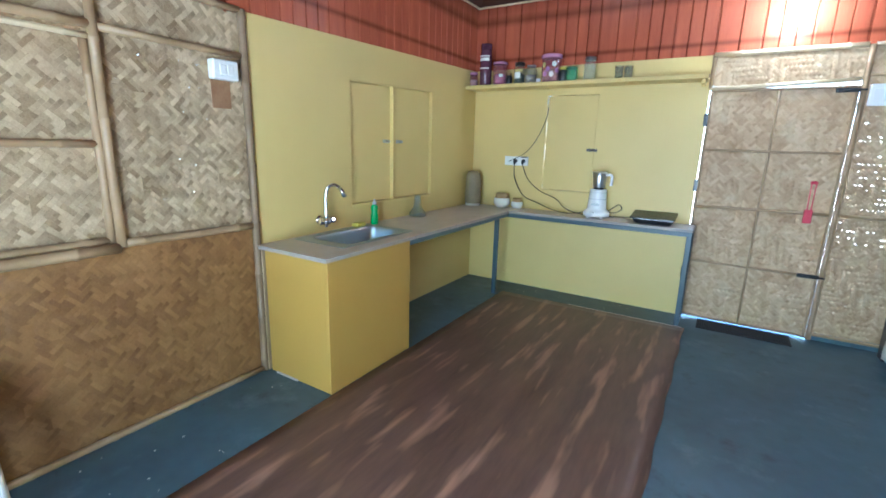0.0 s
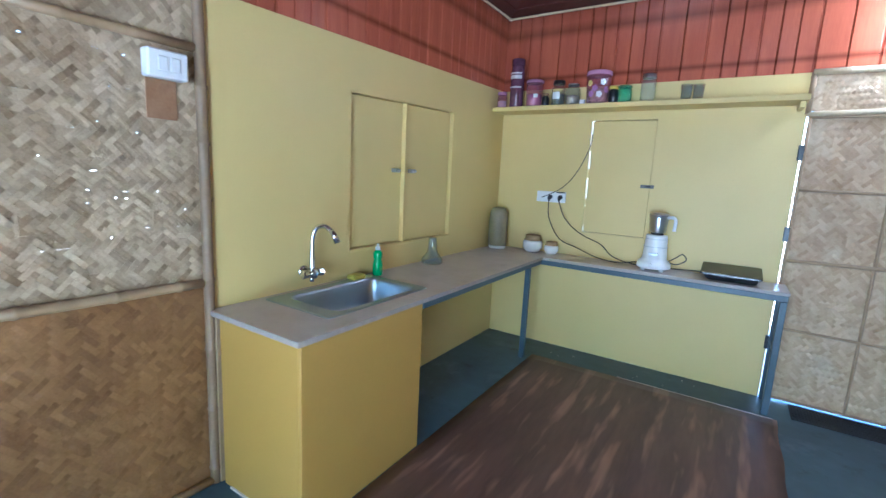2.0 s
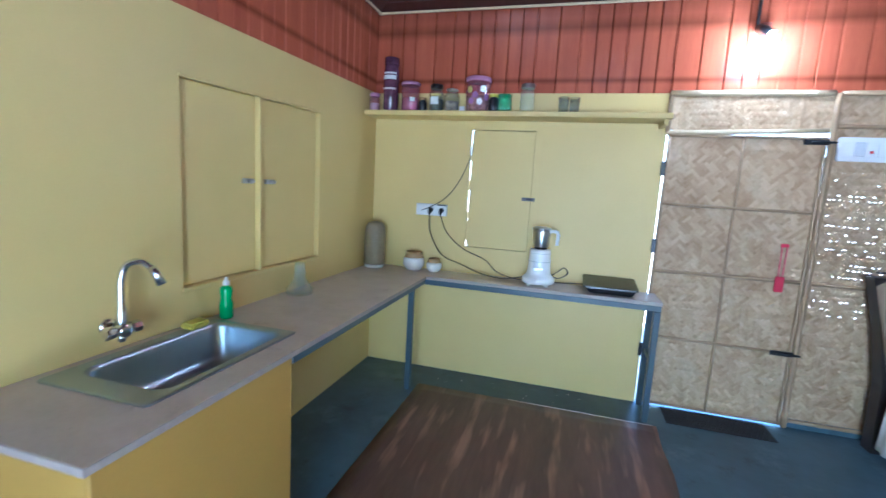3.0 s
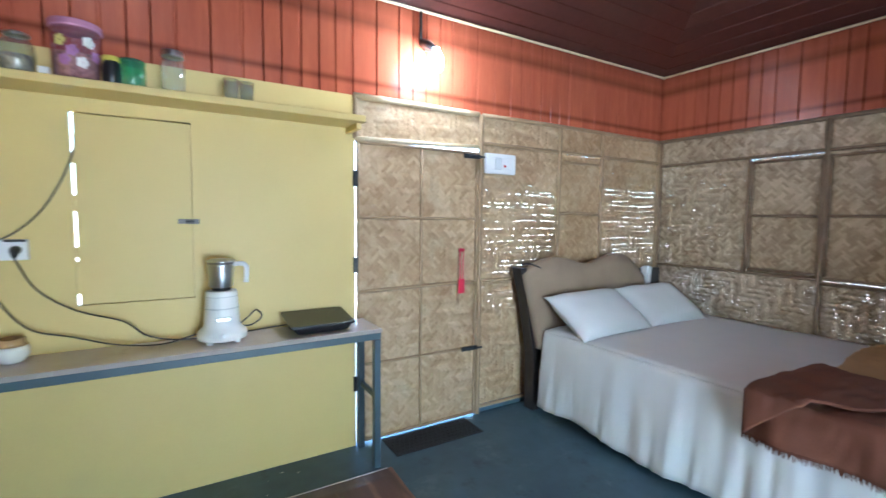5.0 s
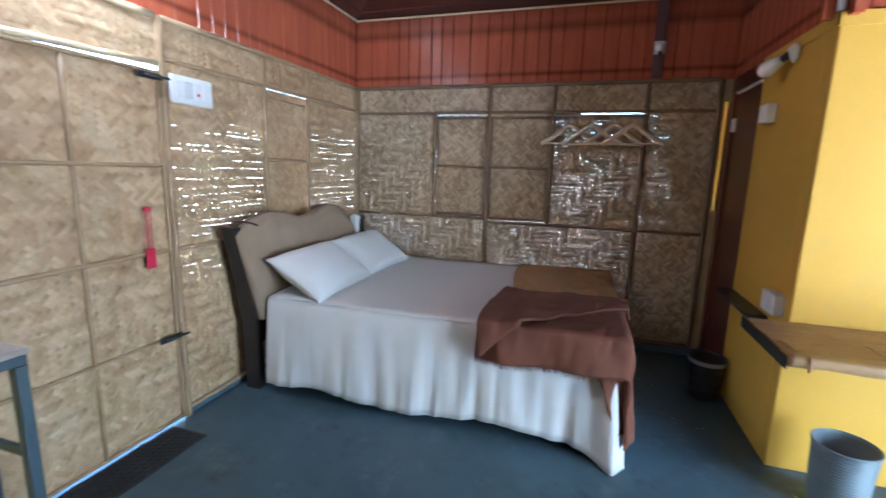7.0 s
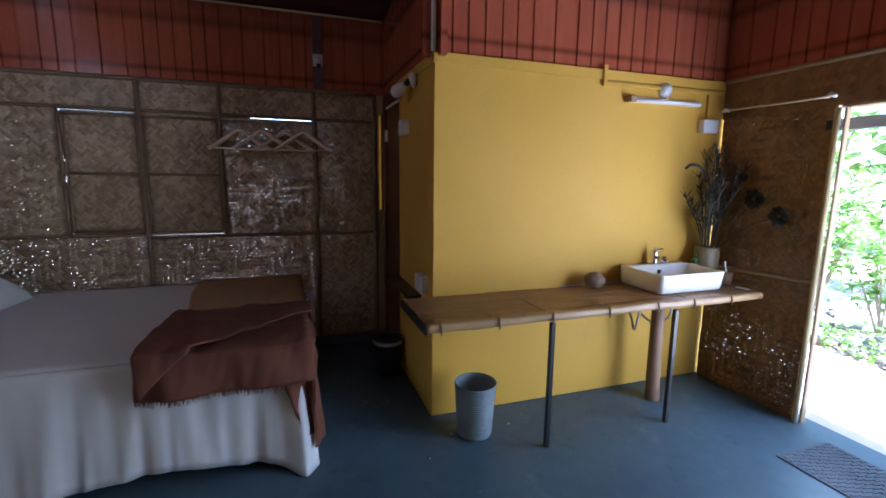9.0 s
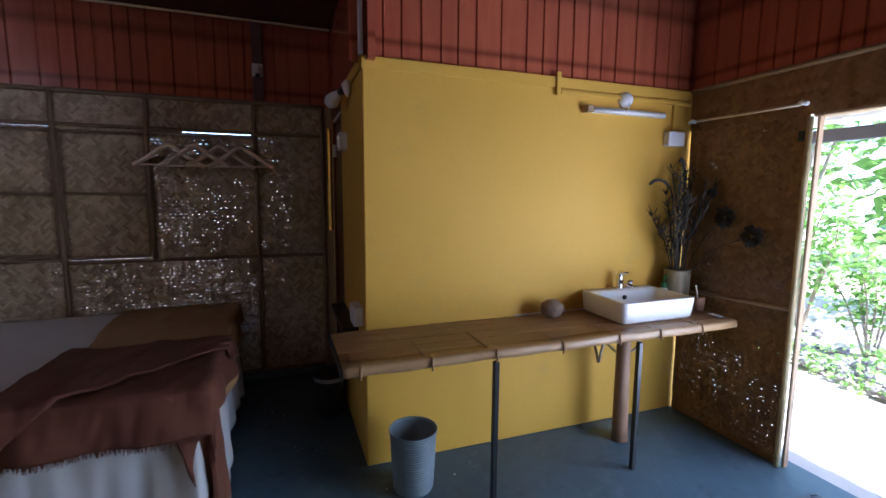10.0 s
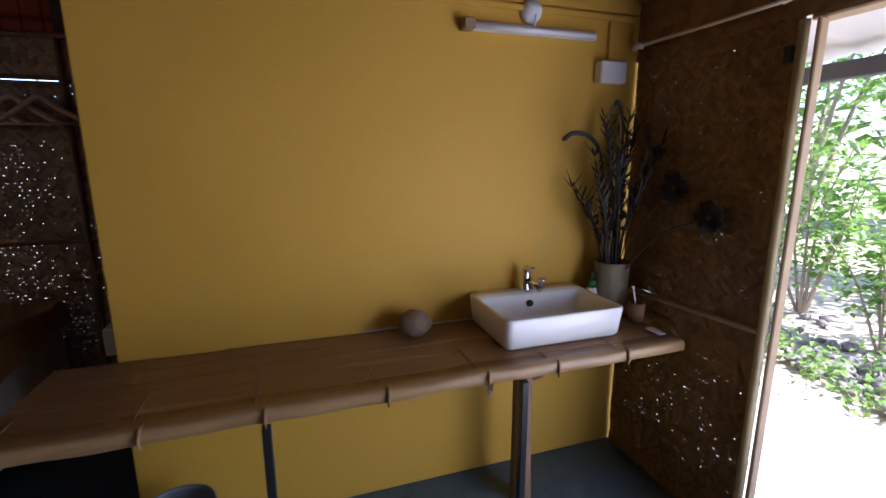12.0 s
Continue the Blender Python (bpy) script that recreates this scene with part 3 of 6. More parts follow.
# ---- doors and windows ----
door_n = thing("door_1", (0, NY, 0), "closed woven bamboo door in a bamboo frame, daylight at its edges", "door", kind="structure")
dx0, dx1, dz0, dz1 = DX0 + 0.004, DX1 + 0.004, 0.011, 1.99
part("bamboo_mat", weave("y", NY + 0.012, dx0, dx1, dz0, 1.02, 0.023, 45, -1, seed=51, lift=0.008), M_MAT_PALE, door_n, kind="stuff")
part("bamboo_mat", weave("y", NY + 0.012, dx0, dx1, 1.02, dz1, 0.023, 45, -1, seed=52, lift=0.0065), M_MAT_PALE, door_n, kind="stuff")
for a, c, r in (((dx0 + 0.01, yn, dz0), (dx0 + 0.01, yn, dz1), 0.011), ((dx1 - 0.012, yn, dz0), (dx1 - 0.012, yn, dz1), 0.012), ((-0.005, yn, dz0), (-0.005, yn, dz1), 0.010),
                ((dx0, yn, 1.505), (dx1, yn, 1.50), 0.010), ((dx0, yn, 1.02), (dx1, yn, 1.03), 0.013), ((dx0, yn, 0.535), (dx1, yn, 0.53), 0.010),
                ((dx0, yn, dz0 + 0.01), (dx1, yn, dz0 + 0.01), 0.011), ((dx0, yn, dz1 - 0.01), (dx1, yn, dz1 - 0.01), 0.011)):
    pole(door_n, a, c, r)
for z in (1.75, 1.2, 0.42):
    part("hinge", box(DX0 - 0.022, NY - 0.012, z - 0.05, DX0 + 0.012, NY - 0.002, z + 0.05, 0.003), M_BLACKSTEEL, door_n, "dark iron hinge")
for x, z in ((0.40, 1.955), (0.40, 0.53)):
    bolt = part("bolt", box(x - 0.07, NY - 0.026, z - 0.016, x + 0.07, NY - 0.014, z + 0.016, 0.003), M_BLACKSTEEL, door_n, "black iron sliding bolt")
    part("bolt_rod", tube([(x - 0.03, NY - 0.034, z), (x + 0.105, NY - 0.034, z)], 0.007), M_BLACKSTEEL, bolt, smooth=True)

M_IRON = mat("dull_iron", (0.16, 0.15, 0.14), 0.5, 0.5, vary=0.2)
shutter_n = thing("window_1", (-1.63, NY, PZ0), "yellow board shutter with daylight down one edge", "window", kind="structure")
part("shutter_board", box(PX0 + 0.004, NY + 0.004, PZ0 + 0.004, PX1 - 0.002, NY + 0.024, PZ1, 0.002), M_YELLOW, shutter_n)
# Unseen board behind the panel, added to block daylight at three edges.
part("gap_blocker", box(PX0 + 0.006, NY + 0.0505, PZ0 - 0.06, PX1 + 0.06, NY + 0.06, PZ1 + 0.05, 0.002), M_YELLOW, shutter_n)
latch = part("latch_plate", box(-1.455, NY - 0.006, 1.462, -1.355, NY + 0.003, 1.488, 0.002), M_IRON, shutter_n, "small steel sliding latch")
part("latch_knob", tube([(-1.42, NY - 0.008, 1.475), (-1.38, NY - 0.008, 1.475)], 0.006), M_BLACKSTEEL, latch, smooth=True)
for k, z in enumerate((1.12, 1.30, 1.52, 1.75)):
    part("gap_filler", box(PX0 - 0.008, NY + 0.012, z, PX0 + 0.004, NY + 0.045, z + (0.16, 0.05, 0.08, 0.05)[k], 0.001), M_YELLOW, shutter_n)

for a, c, lat, name in ((3.672, 4.166, 4.10, "window_2"), (4.184, 4.752, 4.275, "window_3")):
    w = thing(name, (WX, (a + c) / 2, 1.02), "yellow board shutter leaf set into the yellow wall", "window", kind="structure")
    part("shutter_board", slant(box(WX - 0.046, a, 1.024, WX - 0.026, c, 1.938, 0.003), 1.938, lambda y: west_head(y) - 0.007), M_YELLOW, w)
    lt = part("latch_plate", box(WX - 0.026, lat - 0.036, 1.492, WX - 0.012, lat + 0.036, 1.518, 0.002), M_STEEL, w, "small steel latch")
    part("latch_knob", tube([(WX - 0.012, lat, 1.505), (WX + 0.018, lat, 1.505)], 0.009), M_STEEL, lt, smooth=True)
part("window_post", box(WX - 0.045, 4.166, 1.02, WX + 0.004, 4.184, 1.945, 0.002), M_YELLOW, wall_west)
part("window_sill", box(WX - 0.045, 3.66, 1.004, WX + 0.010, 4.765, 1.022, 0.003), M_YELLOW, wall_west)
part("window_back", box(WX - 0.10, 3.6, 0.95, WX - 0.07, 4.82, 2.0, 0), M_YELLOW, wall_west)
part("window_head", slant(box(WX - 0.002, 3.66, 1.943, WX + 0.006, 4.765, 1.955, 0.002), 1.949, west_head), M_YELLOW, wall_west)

for k, (a, c, name) in enumerate(((4.305, 4.775, "window_4"), (3.745, 4.262, "window_5"))):
    w = thing(name, (EX, (a + c) / 2, 1.09), "closed woven bamboo shutter, daylight round its edges", "window", kind="structure")
    part("bamboo_mat", weave("x", EX + 0.02, a - 0.03, c + 0.017, 1.083 - 0.019 * k, 2.016, 0.019, 45, -1, seed=60 + k, lift=0.0035), M_MAT, w, kind="stuff")
    for p, q, r in (((xe, a, 1.10), (xe, a, 2.0), 0.012), ((xe, c, 1.10), (xe, c, 2.0), 0.012), ((xe, a, 1.545), (xe, c, 1.55), 0.011), ((xe, a, 1.985), (xe, c, 1.985), 0.011), ((xe, a, 1.105 - 0.02 * k), (xe, c, 1.105 - 0.02 * k), 0.011)):
        pole(w, p, q, r, M_POLE_DARK)

for z, d in ((1.11, 0.02), (1.26, 0.22), (1.53, 0.10), (1.65, 0.015), (1.68, 0.015), (1.71, 0.29)):
    part("gap_filler", box(EX + 0.004, 4.768, z, EX + 0.016, 4.806, z + d, 0.002), M_POLE_DARK, wall_east)
bath_door = thing("door_2", (2.32, YN, 0), "closed dark red wood-print washroom door", "door", kind="structure")
part("door_leaf", box(2.03, YN - 0.06, 0.10, 2.60, YN - 0.025, 2.15, 0.003), M_REDDOOR, bath_door)
part("door_post", box(2.605, YN - 0.09, 0.0, EX + 0.03, YN - 0.004, 2.16, 0.004), M_REDDOOR, bath_door)
part("threshold", box(2.02, YN - 0.1, 0.0, EX + 0.02, YN + 0.01, 0.085, 0.006), M_FLOOR, bath_door, "grey concrete step")
part("latch_box", box(2.54, YN - 0.025, 1.86, 2.59, YN + 0.0, 1.96, 0.004), M_WHITE, bath_door, "white plastic catch")
part("gap_batten", box(EX - 0.005, YN + 0.0, 0.0, EX + 0.02, 2.447, 1.25, 0.003), M_POLE, wall_east)
part("gap_batten", box(EX - 0.004, 2.424, 1.25, EX + 0.02, 2.447, 2.10, 0.003), M_POLE, wall_east)
part("gap_batten", box(EX - 0.004, YN + 0.0, 1.25, EX + 0.02, YN + 0.016, 2.10, 0.003), M_REDDOOR, wall_east)
part("gap_batten", box(EX - 0.005, YN + 0.0, 2.10, EX + 0.02, 2.447, TOP, 0.003), M_POLE, wall_east)
M_YELLOWOUT = mat("outdoor_yellow_board", (0.75, 0.55, 0.12), 0.6, vary=0.05)
# Board added behind the slit so that the daylight there looks yellow.
part("outer_post", box(EX + 0.2, YN - 0.3, 0, EX + 0.26, 2.7, 2.3, 0.004), M_YELLOWOUT, wall_east, "yellow painted board outside the gap")

# the open doorway to the garden
doorway = thing("doorway", (0.35, SY, 0), "open garden doorway with pale split bamboo jamb", "doorway", kind="structure")
part("jamb", pole_mesh((0.364, SY + 0.004, 0), (0.374, SY + 0.004, 1.985), 0.016, 201), mat("cream_split_bamboo", (0.56, 0.46, 0.24), 0.45, scale=5, fine=60, bump=0.15, color2=(0.42, 0.31, 0.14)), doorway, smooth=True)
part("jamb", box(0.332, SY - 0.045, 0, 0.347, SY - 0.006, 1.985, 0.004), M_POLE, doorway)
# Unseen west jamb, set far out so that more daylight enters.
part("jamb", pole_mesh((-1.59, SY + 0.004, 0), (-1.59, SY + 0.004, 1.985), 0.02, 202), M_POLE_PALE, doorway, smooth=True)
part("head", box(-1.62, SY - 0.1, 1.985, 0.375, SY - 0.02, 2.03, 0.006), M_POLE, doorway)
part("hinge", box(0.392, SY + 0.004, 1.86, 0.42, SY + 0.022, 1.915, 0.004), M_BLACKSTEEL, doorway, "black iron hinge")
curtain_rod = thing("curtain_rod", (0.7, SY, 2.05), "thin bamboo rod tied above the woven wall", "rod")
part("rod", pole_mesh((1.10, SY + 0.03, 2.06), (0.40, SY + 0.045, 2.05), 0.008, 203), M_POLE_PALE, curtain_rod, smooth=True)
for x in (0.40, 1.08):
    part("tie", tube([(x - 0.03, SY + 0.04, 2.05), (x, SY + 0.04, 2.062), (x + 0.03, SY + 0.035, 2.05)], [0.011, 0.015, 0.010], 8), M_WHITE, curtain_rod, "white plastic wrapping", smooth=True)

# ---- kitchen ----
worktop = thing("worktop", (-2.4, 4.2, 0.82), "dusty beige laminate L-shaped worktop", "worktop")
b = bmesh.new()
outer, inner = [(WX + 0.002, 2.80), (-2.095, 2.80), (-2.095, 5.30), (WX + 0.002, 5.30)], [(-2.625, 3.10), (-2.225, 3.10), (-2.225, 3.775), (-2.625, 3.775)]
ov = [[b.verts.new((x, y, z)) for x, y in outer] for z in (0.826, COUNTER)]
iv = [[b.verts.new((x, y, z)) for x, y in inner] for z in (0.826, COUNTER)]
for k in range(4):
    q = (k + 1) % 4
    b.faces.new((ov[1][k], ov[1][q], iv[1][q], iv[1][k]))
    b.faces.new((ov[0][q], ov[0][k], iv[0][k], iv[0][q]))
    b.faces.new((ov[0][k], ov[0][q], ov[1][q], ov[1][k]))
    b.faces.new((iv[0][q], iv[0][k], iv[1][k], iv[1][q]))
part("slab", b, M_LAM, worktop)
part("slab", box(WX + 0.002, 5.303, 0.826, -0.85, NY - 0.002, COUNTER, 0.003), M_LAM, worktop)
part("slab", box(-0.846, 5.303, 0.826, -0.436, NY - 0.002, COUNTER + 0.001, 0.003), M_LAM, worktop)

# Added strips, coloured darker so that the door-lit slab edges don't turn white.
M_EDGE_DIMMED = mat("dimmed_laminate_edge", (0.36, 0.31, 0.28), 0.5, vary=0.1, scale=20, bump=0.05)
part("edge_dimmer", box(WX + 0.002, 2.7965, 0.827, -2.0945, 2.7995, COUNTER - 0.001, 0), M_EDGE_DIMMED, worktop)
part("edge_dimmer", box(-2.0945, 2.7965, 0.827, -2.0915, 5.30, COUNTER - 0.001, 0), M_EDGE_DIMMED, worktop)
part("edge_dimmer", box(-2.0915, 5.2995, 0.827, -0.4345, 5.3025, COUNTER - 0.001, 0), M_EDGE_DIMMED, worktop)

cabinet = thing("sink_cabinet", (-2.4, 3.2, 0), "mustard yellow board cabinet under the steel sink", "cabinet")
part("side_panel", box(WX + 0.05, 2.82, 0.004, -2.122, 2.838, 0.822, 0.002), M_CABINET, cabinet)
part("front_panel", box(-2.120, 2.818, 0.004, -2.104, 3.605, 0.824, 0.002), M_CABINET, cabinet)
part("side_panel", box(WX + 0.03, 3.585, 0.004, -2.122, 3.603, 0.655, 0.002), M_CABINET, cabinet)
part("floor_shim", box(-2.60, 2.812, 0.0, -2.40, 2.835, 0.012, 0.003), M_LAM, cabinet)
part("wall_post", box(WX + 0.003, 2.815, 0.0, WX + 0.028, 2.845, 0.822, 0.002), M_POLE, cabinet)

table = thing("counter_frame", (-1.3, 5.3, 0), "slate blue painted steel frame under the worktop", "frame")
for nm, bx in (("leg", (-2.175, 5.14, 0, -2.135, 5.18, 0.785)), ("leg", (-0.48, 5.305, 0, -0.44, 5.345, 0.785)), ("leg", (-0.48, NY - 0.05, 0, -0.44, NY - 0.012, 0.785)),
               ("rail", (-2.13, 5.306, 0.786, -0.438, 5.342, 0.8255)), ("rail", (-0.478, 5.343, 0.786, -0.438, NY - 0.012, 0.8255)), ("rail", (-2.134, 3.61, 0.79, -2.10, 5.304, 0.8255)),
               ("brace", (-0.474, 5.346, 0.42, -0.446, NY - 0.055, 0.45))):
    part(nm, box(*bx, 0.003), M_STEELPAINT, table)


M_SINK = mat("dull_stainless_steel", (0.40, 0.46, 0.52), 0.34, 0.9, vary=0.06, fine=160, bump=0.03)
sink = thing("kitchen_sink", (-2.43, 3.42, 0.85), "stainless steel sink set into the worktop", "sink")
z = COUNTER
part("rim", rings(bmesh.new(), [rounded(-2.655, 3.05, -2.205, 3.79, z + 0.001, 0.02), rounded(-2.655, 3.05, -2.205, 3.79, z + 0.005, 0.02), rounded(-2.648, 3.057, -2.212, 3.783, z + 0.008, 0.02), rounded(-2.605, 3.135, -2.238, 3.765, z + 0.006, 0.06)], caps=False), M_SINK, sink)
part("bowl", rings(bmesh.new(), [rounded(-2.605, 3.135, -2.238, 3.765, z + 0.006, 0.06), rounded(-2.600, 3.140, -2.243, 3.760, z + 0.002, 0.062), rounded(-2.597, 3.143, -2.246, 3.757, z - 0.01, 0.062), rounded(-2.592, 3.148, -2.251, 3.752, z - 0.04, 0.062), rounded(-2.582, 3.158, -2.262, 3.742, z - 0.13, 0.066), rounded(-2.568, 3.172, -2.276, 3.728, z - 0.155, 0.06), rounded(-2.54, 3.20, -2.305, 3.70, z - 0.168, 0.05)], caps=False), M_SINK, sink, smooth=True)
part("bowl_floor", rings(bmesh.new(), [rounded(-2.54, 3.20, -2.305, 3.70, z - 0.168, 0.05), rounded(-2.44, 3.43, -2.42, 3.45, z - 0.173, 0.002)], caps=False), M_SINK, sink, smooth=True)
part("drain", lathe(-2.43, 3.44, [(0.05, z - 0.172), (0.045, z - 0.166), (0.03, z - 0.169)]), M_CHROME, sink, smooth=True)

faucet = thing("kitchen_tap", (-2.66, 3.32, 0.95), "chrome swan-neck tap on the wall behind the sink", "tap")
part("wall_flange", tube([(WX + 0.001, 3.32, 0.945), (WX + 0.008, 3.32, 0.945), (WX + 0.014, 3.32, 0.945)], [0.032, 0.031, 0.018], 18), M_CHROME, faucet, smooth=True)
part("body", tube([(WX + 0.012, 3.32, 0.945), (WX + 0.05, 3.32, 0.945), (WX + 0.052, 3.32, 0.945), (WX + 0.095, 3.32, 0.945), (WX + 0.10, 3.32, 0.945)], [0.018, 0.018, 0.026, 0.026, 0.018], 16), M_CHROME, faucet, smooth=True)
part("spout", tube(smooth_path([(WX + 0.072, 3.32, 0.965), (WX + 0.070, 3.322, 1.04), (WX + 0.070, 3.325, 1.13), (WX + 0.088, 3.335, 1.185), (WX + 0.128, 3.355, 1.198), (WX + 0.165, 3.372, 1.172)], 6), [0.016] * 6 + [0.0125] * 25, 12), M_CHROME, faucet, smooth=True)
part("nozzle", tube([(WX + 0.160, 3.370, 1.178), (WX + 0.175, 3.377, 1.155), (WX + 0.192, 3.385, 1.115)], [0.0135, 0.016, 0.0165], 12), M_CHROME, faucet, smooth=True)
for dy in (-1, 1):
    part("handle", tube([(WX + 0.075, 3.32 + dy * 0.022, 0.945), (WX + 0.075, 3.32 + dy * 0.034, 0.945), (WX + 0.075, 3.32 + dy * 0.036, 0.945), (WX + 0.075, 3.32 + dy * 0.062, 0.945), (WX + 0.075, 3.32 + dy * 0.066, 0.945)], [0.014, 0.014, 0.023, 0.025, 0.018], 8), M_CHROME, faucet)
part("lower_outlet", tube([(WX + 0.07, 3.32, 0.925), (WX + 0.07, 3.32, 0.90)], [0.014, 0.012], 12), M_CHROME, faucet, smooth=True)

M_GREEN = mat("green_detergent", (0.05, 0.42, 0.12), 0.2, vary=0.1, bump=0)
M_SPONGE = mat("yellow_sponge", (0.62, 0.55, 0.08), 0.9, vary=0.2, fine=300, bump=0.6)
def thin_glass(name, tint, body=0.06):
    """A thin clear wall: lets light through with a tint, a faint body and a gloss that grows at its edges."""
    m = mat(name, tint, 0.3, vary=0.02, bump=0)
    n, l = m.node_tree.nodes, m.node_tree.links
    clear, gloss, rim, part_, one, two = (n.new("ShaderNode" + k) for k in ("BsdfTransparent", "BsdfGlossy", "LayerWeight", "Math", "MixShader", "MixShader"))
    clear.inputs["Color"].default_value = (*tint, 1)
    gloss.inputs["Roughness"].default_value = 0.06
    rim.inputs["Blend"].default_value = 0.3
    part_.operation = "MULTIPLY_ADD"
    part_.inputs[1].default_value, part_.inputs[2].default_value = 0.55, 0.05
    l.new(rim.outputs["Facing"], part_.inputs[0])
    one.inputs[0].default_value = body
    l.new(clear.outputs[0], one.inputs[1])
    l.new(n["Principled BSDF"].outputs[0], one.inputs[2])
    l.new(part_.outputs[0], two.inputs[0])
    l.new(one.outputs[0], two.inputs[1])
    l.new(gloss.outputs[0], two.inputs[2])
    l.new(two.outputs[0], n["Material Output"].inputs["Surface"])
    return m


M_GLASS = thin_glass("clear_glass", (0.88, 0.92, 0.90))
M_GLASS_GREEN = thin_glass("green_glass", (0.36, 0.80, 0.58), 0.12)
M_PINK = mat("pink_plastic", (0.52, 0.25, 0.38), 0.25, vary=0.08, bump=0)
M_PINKCLEAR = thin_glass("clear_pinkish_plastic", (0.88, 0.62, 0.72), 0.10)
M_MAROON = mat("maroon_plastic", (0.13, 0.05, 0.085), 0.1, vary=0.3, bump=0, scale=30)
M_CLAY = mat("olive_brown_clay", (0.27, 0.22, 0.13), 0.55, vary=0.2, scale=9, bump=0.15)
M_STONEWARE = mat("white_stoneware", (0.78, 0.76, 0.72), 0.25, vary=0.03, bump=0)
M_TANGLAZE = mat("tan_glaze", (0.42, 0.28, 0.13), 0.25, vary=0.1, bump=0)
M_BLACKPLASTIC = mat("black_plastic", (0.015, 0.015, 0.017), 0.3, vary=0.1, bump=0)
M_BLACKGLASS = mat("black_ceramic_glass", (0.018, 0.018, 0.016), 0.24, vary=0.05, bump=0)
M_GREYLINE = mat("silver_trim", (0.55, 0.57, 0.6), 0.3, 0.6, vary=0.05, bump=0)

soap = thing("dish_soap_bottle", (-2.625, 3.835, COUNTER), "green dish soap bottle with white cap on the worktop", "bottle")
part("bottle", lathe(-2.625, 3.835, [(0.026, 0.8505), (0.031, 0.857), (0.031, 0.92), (0.024, 0.95), (0.030, 0.985), (0.026, 1.0), (0.012, 1.012)], 18), M_GREEN, soap, smooth=True)
part("cap", lathe(-2.625, 3.835, [(0.016, 1.012), (0.016, 1.03), (0.008, 1.034), (0.007, 1.05), (0.002, 1.052)], 14), M_WHITE, soap, "white flip cap", smooth=True)
single("sponge", box(-2.66, 3.60, COUNTER + 0.0085, -2.59, 3.70, COUNTER + 0.036, 0.008, 2), M_SPONGE, "yellow green sponge on the sink's rim", "sponge")
flask = thing("glass_flask", (-2.60, 4.40, COUNTER), "clear glass flask with wide base on the worktop", "flask")
part("glass", lathe(-2.60, 4.40, [(0.070, 0.8505), (0.078, 0.856), (0.078, 0.885), (0.060, 0.905), (0.036, 0.94), (0.032, 1.0), (0.028, 1.03), (0.030, 1.04), (0.024, 1.04), (0.029, 1.0), (0.033, 0.942), (0.056, 0.905), (0.075, 0.883), (0.075, 0.862), (0.02, 0.856)], 24), M_GLASS, flask, smooth=True)

clay = thing("clay_jar", (-2.61, 5.47, COUNTER), "olive brown cylindrical clay jar with pale foot", "jar")
part("jar", lathe(-2.605, 5.47, [(0.084, 0.875), (0.086, 0.90), (0.084, 1.12), (0.078, 1.18), (0.060, 1.215), (0.02, 1.225)], 26), M_CLAY, clay, smooth=True)
part("foot", lathe(-2.605, 5.47, [(0.074, 0.8505), (0.080, 0.856), (0.082, 0.875)], 26), M_STONEWARE, clay, "pale foot", smooth=True)
for k, (x, y, s, nm) in enumerate(((-2.275, 5.515, 1.0, "large"), (-2.105, 5.53, 0.72, "small"))):
    p = thing("stoneware_pot", (x, y, COUNTER), nm + " white stoneware pot with tan glazed rim", "pot", "pots on the worktop")
    part("pot_body", lathe(x, y, [(0.05 * s, 0.8505), (0.06 * s, 0.856), (0.086 * s, 0.85 + 0.045 * s), (0.086 * s, 0.85 + 0.085 * s), (0.078 * s, 0.85 + 0.105 * s)], 24), M_STONEWARE, p, smooth=True)
    part("pot_rim", lathe(x, y, [(0.078 * s, 0.85 + 0.1052 * s), (0.066 * s, 0.85 + 0.125 * s), (0.068 * s, 0.85 + 0.150 * s), (0.060 * s, 0.85 + 0.152 * s), (0.056 * s, 0.85 + 0.12 * s)], 24), M_TANGLAZE, p, "tan glazed rim", smooth=True)

mixer = thing("mixer_grinder", (-1.27, 5.47, COUNTER), "white mixer grinder with steel jar on the worktop", "mixer")
mx, my = -1.27, 5.47
part("base", lathe(mx, my, [(0.112, 0.868), (0.119, 0.872), (0.120, 0.898), (0.116, 0.908), (0.100, 0.922), (0.090, 0.934), (0.087, 0.945), (0.086, 0.95), (0.076, 1.100), (0.075, 1.112), (0.072, 1.118), (0.060, 1.1195)], 32), M_WHITE, mixer, smooth=True)
part("upper_line", lathe(mx, my, [(0.0765, 1.088), (0.0778, 1.090), (0.0765, 1.093)], 28, caps=False), M_GREYLINE, mixer, smooth=True)
part("front_badge", box(mx - 0.035, my - 0.092, 0.972, mx + 0.035, my - 0.081, 0.990, 0.002), M_GREYLINE, mixer, "small silver badge bar")
for a in (45, 135, 225, 315):
    part("foot", lathe(mx + 0.09 * math.cos(radians(a)), my + 0.09 * math.sin(radians(a)), [(0.015, 0.8505), (0.018, 0.868)], 10), M_WHITE, mixer, smooth=True)
part("trim_line", lathe(mx, my, [(0.0835, 1.028), (0.0848, 1.030), (0.0835, 1.034)], 28, caps=False), M_GREYLINE, mixer, smooth=True)
part("coupler", lathe(mx, my, [(0.045, 1.1205), (0.045, 1.135)], 20), M_BLACKPLASTIC, mixer, smooth=True)
